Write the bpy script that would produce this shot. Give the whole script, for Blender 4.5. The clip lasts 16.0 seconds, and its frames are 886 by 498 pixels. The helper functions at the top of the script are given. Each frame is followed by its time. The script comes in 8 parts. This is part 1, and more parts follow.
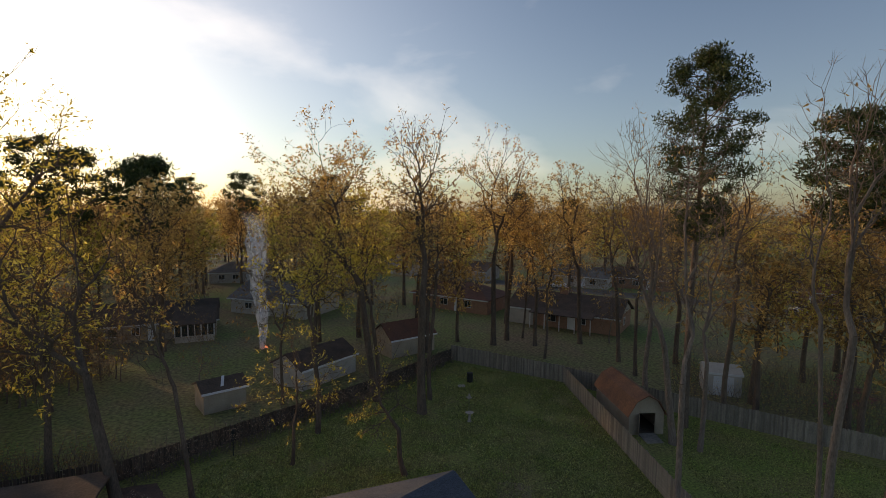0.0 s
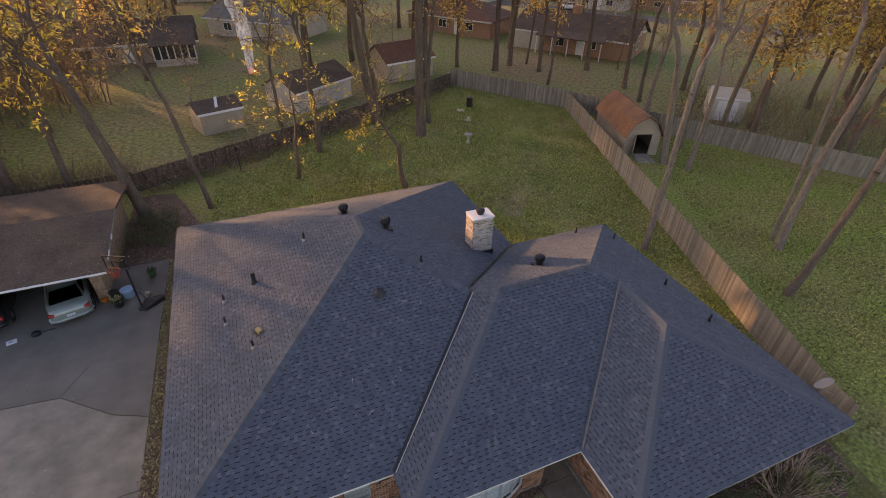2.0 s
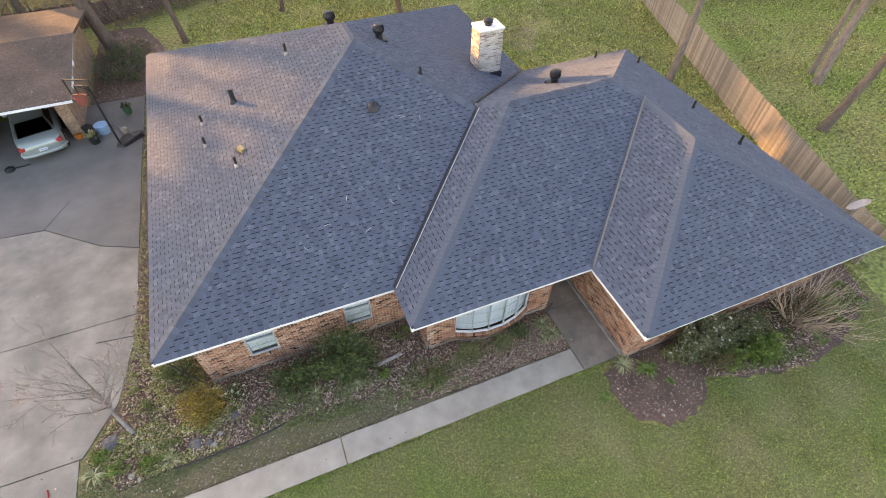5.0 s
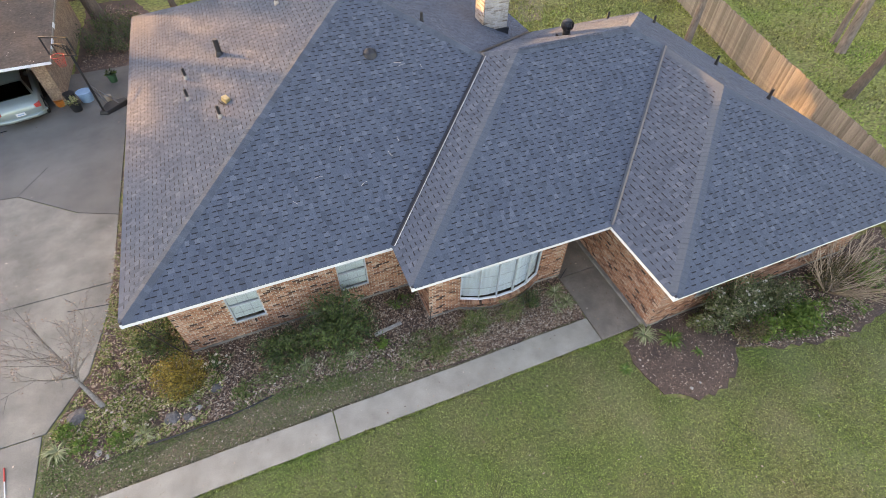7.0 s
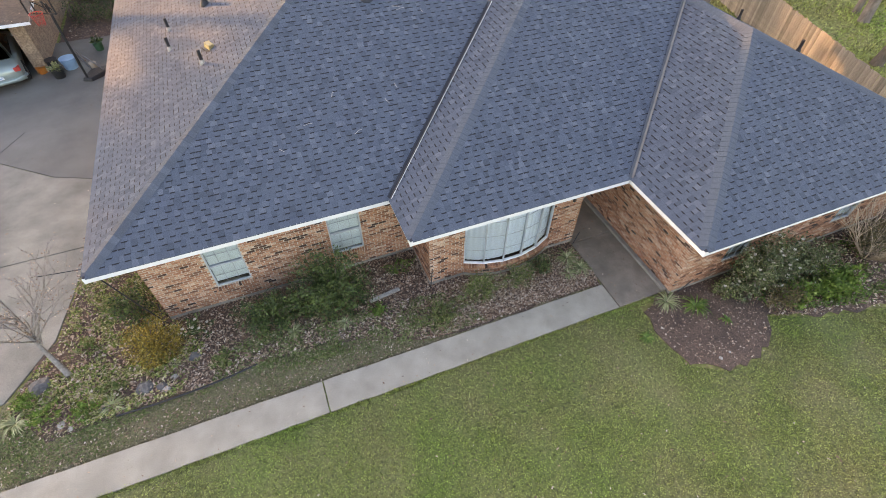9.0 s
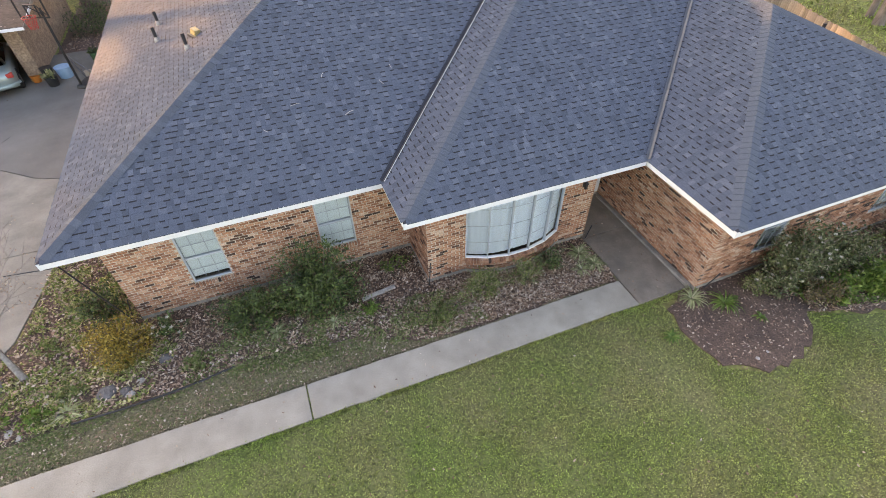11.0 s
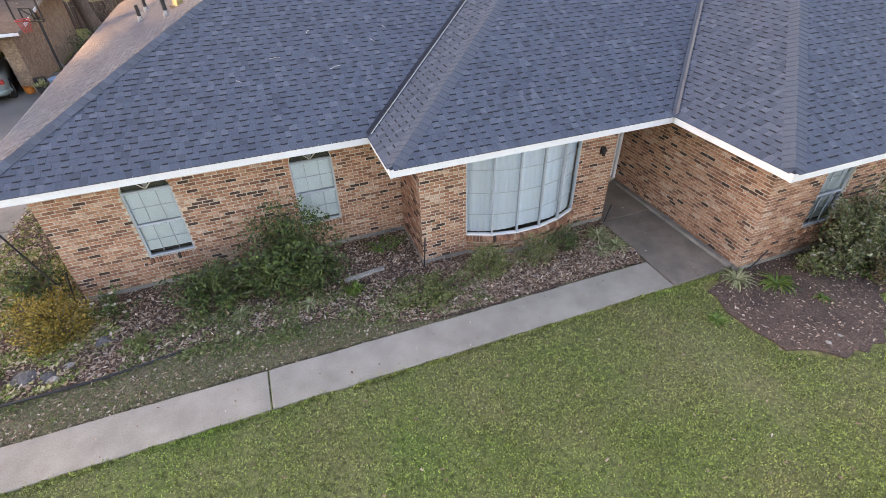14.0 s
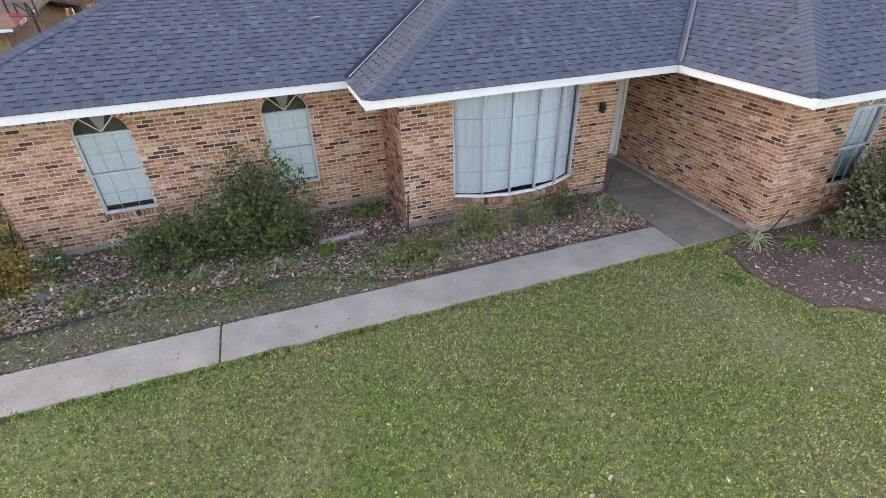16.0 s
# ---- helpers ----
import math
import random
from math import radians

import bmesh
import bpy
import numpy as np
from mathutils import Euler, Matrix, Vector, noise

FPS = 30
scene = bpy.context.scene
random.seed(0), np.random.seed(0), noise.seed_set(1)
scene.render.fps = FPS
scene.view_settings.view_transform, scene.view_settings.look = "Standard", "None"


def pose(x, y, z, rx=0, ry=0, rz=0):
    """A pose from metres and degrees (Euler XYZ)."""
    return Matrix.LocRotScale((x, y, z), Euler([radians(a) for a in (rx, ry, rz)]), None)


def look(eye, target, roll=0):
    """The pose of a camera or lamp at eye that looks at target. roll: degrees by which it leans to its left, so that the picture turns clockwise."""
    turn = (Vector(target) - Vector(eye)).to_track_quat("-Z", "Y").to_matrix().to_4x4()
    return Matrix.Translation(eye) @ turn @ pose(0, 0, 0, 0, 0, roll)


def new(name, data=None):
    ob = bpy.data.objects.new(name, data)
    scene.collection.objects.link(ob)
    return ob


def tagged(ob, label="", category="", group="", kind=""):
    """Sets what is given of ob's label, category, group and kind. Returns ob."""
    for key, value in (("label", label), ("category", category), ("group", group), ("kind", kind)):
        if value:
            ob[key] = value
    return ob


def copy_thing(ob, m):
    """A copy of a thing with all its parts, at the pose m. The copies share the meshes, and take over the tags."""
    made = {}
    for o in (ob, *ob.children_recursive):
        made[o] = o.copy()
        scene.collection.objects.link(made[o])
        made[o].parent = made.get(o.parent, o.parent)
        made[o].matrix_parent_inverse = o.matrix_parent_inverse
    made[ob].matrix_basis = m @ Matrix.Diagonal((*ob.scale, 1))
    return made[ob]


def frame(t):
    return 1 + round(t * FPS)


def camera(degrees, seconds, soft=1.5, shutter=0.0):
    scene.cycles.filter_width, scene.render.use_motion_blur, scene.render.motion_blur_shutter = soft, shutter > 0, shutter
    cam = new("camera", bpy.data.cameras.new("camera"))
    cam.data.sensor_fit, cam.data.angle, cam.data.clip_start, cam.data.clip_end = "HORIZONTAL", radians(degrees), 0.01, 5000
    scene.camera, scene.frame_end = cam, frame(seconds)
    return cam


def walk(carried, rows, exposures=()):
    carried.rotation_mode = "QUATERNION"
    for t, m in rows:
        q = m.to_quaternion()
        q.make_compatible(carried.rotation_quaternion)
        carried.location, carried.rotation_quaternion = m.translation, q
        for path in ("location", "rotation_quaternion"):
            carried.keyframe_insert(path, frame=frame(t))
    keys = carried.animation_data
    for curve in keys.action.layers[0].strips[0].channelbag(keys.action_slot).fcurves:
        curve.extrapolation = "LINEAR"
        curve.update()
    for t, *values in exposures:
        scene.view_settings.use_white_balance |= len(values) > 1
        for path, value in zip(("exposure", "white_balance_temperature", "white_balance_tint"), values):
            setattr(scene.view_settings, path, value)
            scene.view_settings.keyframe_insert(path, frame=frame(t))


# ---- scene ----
cam = camera(84.8, 16.0, soft=0.5)
PATH = [
    (0, (-1.965, -6.729, 18.06), (-1.212, -4.884, 17.894), 0.7),
    (0.5, (-1.968, -6.736, 17.628), (-1.224, -4.918, 17.25), 0.9),
    (1, (-1.914, -6.579, 17.226), (-1.192, -4.828, 16.584), 0.9),
    (1.5, (-1.935, -6.545, 16.881), (-1.247, -4.897, 15.981), 1.1),
    (2, (-1.927, -6.478, 16.449), (-1.287, -4.967, 15.306), 1.2),
    (2.5, (-1.909, -6.5, 15.96), (-1.332, -5.149, 14.603), 1.1),
    (3, (-1.885, -6.503, 15.437), (-1.355, -5.261, 13.962), 1.1),
    (3.5, (-1.877, -6.565, 14.957), (-1.361, -5.348, 13.455), 1.0),
    (4, (-1.922, -6.59, 14.48), (-1.407, -5.377, 12.975), 1.1),
    (4.2, (-1.918, -6.6, 14.38), (-1.405, -5.39, 12.872), 1.0),
    (6.5, (-1.975, -6.692, 12.381), (-1.466, -5.473, 10.879), 0.8),
    (7, (-1.972, -6.684, 11.971), (-1.466, -5.462, 10.471), 0.6),
    (7.5, (-1.943, -6.68, 11.584), (-1.441, -5.456, 10.083), 0.5),
    (8, (-1.968, -6.709, 11.168), (-1.466, -5.482, 9.671), 0.4),
    (8.5, (-1.975, -6.718, 10.768), (-1.474, -5.492, 9.269), 0.4),
    (9, (-1.97, -6.754, 10.308), (-1.471, -5.52, 8.815), 0.3),
    (11.3, (-1.724, -6.786, 8.61), (-1.223, -5.442, 7.216), -1.2),
    (11.5, (-1.705, -6.77, 8.463), (-1.208, -5.422, 7.071), -1.3),
    (12, (-1.727, -6.784, 8.045), (-1.21, -5.379, 6.719), -1.4),
    (12.5, (-1.704, -6.826, 7.615), (-1.18, -5.389, 6.326), -1.5),
    (13, (-1.661, -6.874, 7.141), (-1.139, -5.423, 5.867), -1.7),
    (13.5, (-1.6, -6.886, 6.744), (-1.076, -5.411, 5.5), -1.8),
    (14, (-1.576, -6.876, 6.343), (-1.041, -5.371, 5.139), -1.7),
    (14.5, (-1.57, -6.91, 5.88), (-1.029, -5.384, 4.707), -1.7),
    (15, (-1.525, -6.926, 5.457), (-0.974, -5.368, 4.332), -1.7),
    (15.5, (-1.435, -6.994, 4.995), (-0.874, -5.4, 3.925), -1.8),
    (16, (-1.306, -7.097, 4.555), (-0.754, -5.494, 3.495), -1.7),
]
# exposure: the clip's camera brightens as it turns from the sky to the ground
EXPOSURES = [(0.0, -0.55, 8500, 24), (0.5, -0.48, 8900, 30), (1.0, -0.22, 9600, 40), (1.5, 0.52, 10800, 48), (2.0, 1.08, 11200, 41), (2.5, 1.78, 12200, 42), (3.0, 2.16, 12200, 40), (3.5, 2.43, 12000, 37), (4.2, 2.48, 11900, 36), (6.5, 2.46, 11700, 32), (7.5, 2.46, 11900, 33), (9.0, 2.45, 12000, 33), (12.0, 2.45, 11900, 36), (16.0, 2.4, 10600, 38)]
walk(cam, [(t, look(eye, target, roll)) for t, eye, target, roll in PATH], EXPOSURES)

# ---- world and sun: a low sun behind the house, thin high cloud ----
SUN_AZ, SUN_EL = -33.0, 8.0   # degrees from +y towards +x; above the horizon
sa, se = radians(SUN_AZ), radians(SUN_EL)
SUN_DIR = Vector((math.sin(sa) * math.cos(se), math.cos(sa) * math.cos(se), math.sin(se)))
world = bpy.data.worlds.new("sky")
scene.world = world
world.use_nodes = True
wn, wl = world.node_tree.nodes, world.node_tree.links
wn.clear()
sky = wn.new("ShaderNodeTexSky")
sky.sky_type, sky.sun_disc = "NISHITA", False
sky.sun_elevation, sky.sun_rotation = radians(SUN_EL), radians(SUN_AZ)
sky.air_density, sky.dust_density, sky.ozone_density = 1.0, 1.0, 2.6
coord = wn.new("ShaderNodeTexCoord")
flat = wn.new("ShaderNodeMapping")
flat.inputs["Scale"].default_value = (1.6, 1.1, 3.6)
flat.inputs["Rotation"].default_value = (0.35, 0.2, 0.9)
wl.new(coord.outputs["Generated"], flat.inputs["Vector"])
cloud = wn.new("ShaderNodeTexNoise")
cloud.inputs["Scale"].default_value, cloud.inputs["Detail"].default_value = 1.5, 6.0
cloud.inputs["Roughness"].default_value, cloud.inputs["Distortion"].default_value = 0.5, 0.35
wl.new(flat.outputs["Vector"], cloud.inputs["Vector"])
veil = wn.new("ShaderNodeMapRange")
veil.inputs["From Min"].default_value, veil.inputs["From Max"].default_value = 0.53, 0.80
veil.inputs["To Min"].default_value, veil.inputs["To Max"].default_value = 0.0, 0.62
wl.new(cloud.outputs["Fac"], veil.inputs["Value"])
bright = wn.new("ShaderNodeMixRGB")
bright.blend_type = "MULTIPLY"
bright.inputs["Fac"].default_value = 1.0
bright.inputs["Color2"].default_value = (1.9, 1.75, 1.55, 1)
lift = wn.new("ShaderNodeMixRGB")
lift.blend_type = "ADD"
lift.inputs["Fac"].default_value = 1.0
lift.inputs["Color2"].default_value = (4.4, 4.8, 5.2, 1)
clear = wn.new("ShaderNodeMixRGB")            # deep clear blue between the clouds
clear.blend_type = "MULTIPLY"
clear.inputs["Fac"].default_value = 1.0
clear.inputs["Color2"].default_value = (0.94, 1.36, 1.66, 1)
wl.new(sky.outputs["Color"], clear.inputs["Color1"])
wl.new(sky.outputs["Color"], bright.inputs["Color1"])
wl.new(bright.outputs["Color"], lift.inputs["Color1"])
height = wn.new("ShaderNodeSeparateXYZ")      # evening haze, thicker towards the horizon
wl.new(coord.outputs["Generated"], height.inputs["Vector"])
haze = wn.new("ShaderNodeMapRange")
haze.interpolation_type = "SMOOTHSTEP"
haze.inputs["From Min"].default_value, haze.inputs["From Max"].default_value = 0.0, 0.75
haze.inputs["To Min"].default_value, haze.inputs["To Max"].default_value = 0.20, 0.0
wl.new(height.outputs["Z"], haze.inputs["Value"])
both = wn.new("ShaderNodeMath")
both.operation, both.use_clamp = "ADD", True
wl.new(veil.outputs["Result"], both.inputs[0])
wl.new(haze.outputs["Result"], both.inputs[1])
over = wn.new("ShaderNodeMixRGB")
wl.new(both.outputs["Value"], over.inputs["Fac"])
wl.new(clear.outputs["Color"], over.inputs["Color1"])
wl.new(lift.outputs["Color"], over.inputs["Color2"])
glow = wn.new("ShaderNodeBackground")
glow.inputs["Strength"].default_value = 0.15
toward = wn.new("ShaderNodeVectorMath")       # the sun's broad aureole in the thin cloud
toward.operation = "DOT_PRODUCT"
toward.inputs[1].default_value = SUN_DIR
wl.new(coord.outputs["Generated"], toward.inputs[0])
total = over.outputs["Color"]
for power, colour in ((3.0, (3.3, 3.6, 3.6, 1)), (14.0, (9.0, 7.6, 5.4, 1))):
    front = wn.new("ShaderNodeMath")
    front.operation, front.use_clamp = "MAXIMUM", True
    front.inputs[1].default_value = 0.0
    wl.new(toward.outputs["Value"], front.inputs[0])
    lobe = wn.new("ShaderNodeMath")
    lobe.operation = "POWER"
    lobe.inputs[1].default_value = power
    wl.new(front.outputs["Value"], lobe.inputs[0])
    tint = wn.new("ShaderNodeMixRGB")
    tint.inputs["Color1"].default_value, tint.inputs["Color2"].default_value = (0, 0, 0, 1), colour
    wl.new(lobe.outputs["Value"], tint.inputs["Fac"])
    add = wn.new("ShaderNodeMixRGB")
    add.blend_type = "ADD"
    add.inputs["Fac"].default_value = 1.0
    wl.new(total, add.inputs["Color1"])
    wl.new(tint.outputs["Color"], add.inputs["Color2"])
    total = add.outputs["Color"]
wl.new(total, glow.inputs["Color"])
wo = wn.new("ShaderNodeOutputWorld")
wl.new(glow.outputs["Background"], wo.inputs["Surface"])
sun = new("sun", bpy.data.lights.new("sun", "SUN"))
sun.data.energy, sun.data.angle, sun.data.color = 4.0, radians(1.4), (1.0, 0.70, 0.38)
sun.matrix_world = look((0, 60, 60), Vector((0, 60, 60)) - SUN_DIR)

# ---- materials ----
def mat(name, a, b=None, rough=0.85, scale=2.0, fine=40.0, bump=0.25, metal=0.0, rnd="", jitter=0.0, ramp=None, stretch=(1, 1, 1), translucent=0.0, speck=0.3, spec=0.5):
    """A surface of two colours mixed by a wide noise, with a fine grain and relief. rnd 'object' or 'island' varies the pieces."""
    m = bpy.data.materials.new(name)
    m.use_nodes = True
    n, l = m.node_tree.nodes, m.node_tree.links
    p = n["Principled BSDF"]
    p.inputs["Roughness"].default_value, p.inputs["Metallic"].default_value = rough, metal
    p.inputs["Specular IOR Level"].default_value = spec
    tc = n.new("ShaderNodeTexCoord")
    mp = n.new("ShaderNodeMapping")
    mp.inputs["Scale"].default_value = stretch
    l.new(tc.outputs["Object"], mp.inputs["Vector"])
    big = n.new("ShaderNodeTexNoise")
    big.inputs["Scale"].default_value, big.inputs["Detail"].default_value, big.inputs["Roughness"].default_value = scale, 5, 0.62
    l.new(mp.outputs["Vector"], big.inputs["Vector"])
    small = n.new("ShaderNodeTexNoise")
    small.inputs["Scale"].default_value, small.inputs["Detail"].default_value = fine, 3
    l.new(mp.outputs["Vector"], small.inputs["Vector"])
    mix = n.new("ShaderNodeMixRGB")
    spread = n.new("ShaderNodeMapRange")
    spread.inputs["From Min"].default_value, spread.inputs["From Max"].default_value = 0.32, 0.68
    l.new(big.outputs["Fac"], spread.inputs["Value"])
    l.new(spread.outputs["Result"], mix.inputs["Fac"])
    b = b or tuple(c * 0.72 for c in a)
    mix.inputs["Color1"].default_value, mix.inputs["Color2"].default_value = (*a, 1), (*b, 1)
    col = mix.outputs["Color"]
    if rnd:
        src = n.new("ShaderNodeObjectInfo").outputs["Random"] if rnd == "object" else n.new("ShaderNodeNewGeometry").outputs["Random Per Island"]
        if ramp:
            cr = n.new("ShaderNodeValToRGB")
            cr.color_ramp.interpolation = "LINEAR"
            els = cr.color_ramp.elements
            while len(els) < len(ramp):
                els.new(0.5)
            for e, (pos, c) in zip(els, ramp):
                e.position, e.color = pos, (*c, 1)
            l.new(src, cr.inputs["Fac"])
            mul = n.new("ShaderNodeMixRGB")
            mul.blend_type, mul.inputs["Fac"].default_value = "MULTIPLY", 1.0
            l.new(cr.outputs["Color"], mul.inputs["Color1"])
            l.new(col, mul.inputs["Color2"])
            col = mul.outputs["Color"]
        else:
            jr = n.new("ShaderNodeMapRange")
            jr.inputs["To Min"].default_value, jr.inputs["To Max"].default_value = 1 - jitter, 1 + jitter
            l.new(src, jr.inputs["Value"])
            mul = n.new("ShaderNodeMixRGB")
            mul.blend_type, mul.inputs["Fac"].default_value = "MULTIPLY", 1.0
            l.new(col, mul.inputs["Color1"])
            l.new(jr.outputs["Result"], mul.inputs["Color2"])
            col = mul.outputs["Color"]
    gr = n.new("ShaderNodeMapRange")
    gr.inputs["From Min"].default_value, gr.inputs["From Max"].default_value = 0.3, 0.7
    gr.inputs["To Min"].default_value, gr.inputs["To Max"].default_value = 1 - speck, 1 + speck
    l.new(small.outputs["Fac"], gr.inputs["Value"])
    grain = n.new("ShaderNodeMixRGB")
    grain.blend_type, grain.inputs["Fac"].default_value = "MULTIPLY", 1.0
    l.new(col, grain.inputs["Color1"])
    l.new(gr.outputs["Result"], grain.inputs["Color2"])
    l.new(grain.outputs["Color"], p.inputs["Base Color"])
    if bump:
        bp = n.new("ShaderNodeBump")
        bp.inputs["Strength"].default_value, bp.inputs["Distance"].default_value = bump, 0.02
        l.new(small.outputs["Fac"], bp.inputs["Height"])
        l.new(bp.outputs["Normal"], p.inputs["Normal"])
    if translucent:
        tr = n.new("ShaderNodeBsdfTranslucent")
        l.new(grain.outputs["Color"], tr.inputs["Color"])
        mx = n.new("ShaderNodeMixShader")
        mx.inputs["Fac"].default_value = translucent
        l.new(p.outputs["BSDF"], mx.inputs[1])
        l.new(tr.outputs["BSDF"], mx.inputs[2])
        l.new(mx.outputs["Shader"], n["Material Output"].inputs["Surface"])
    return m


def glass(name, tint=(0.9, 0.95, 0.95), gloss=0.02):
    m = bpy.data.materials.new(name)
    m.use_nodes = True
    n, l = m.node_tree.nodes, m.node_tree.links
    n.remove(n["Principled BSDF"])
    tr, gl, fr, mx = n.new("ShaderNodeBsdfTransparent"), n.new("ShaderNodeBsdfGlossy"), n.new("ShaderNodeFresnel"), n.new("ShaderNodeMixShader")
    tr.inputs["Color"].default_value = (*tint, 1)
    gl.inputs["Roughness"].default_value = gloss
    fr.inputs["IOR"].default_value = 1.6
    l.new(fr.outputs["Fac"], mx.inputs["Fac"])
    l.new(tr.outputs["BSDF"], mx.inputs[1])
    l.new(gl.outputs["BSDF"], mx.inputs[2])
    l.new(mx.outputs["Shader"], n["Material Output"].inputs["Surface"])
    return m


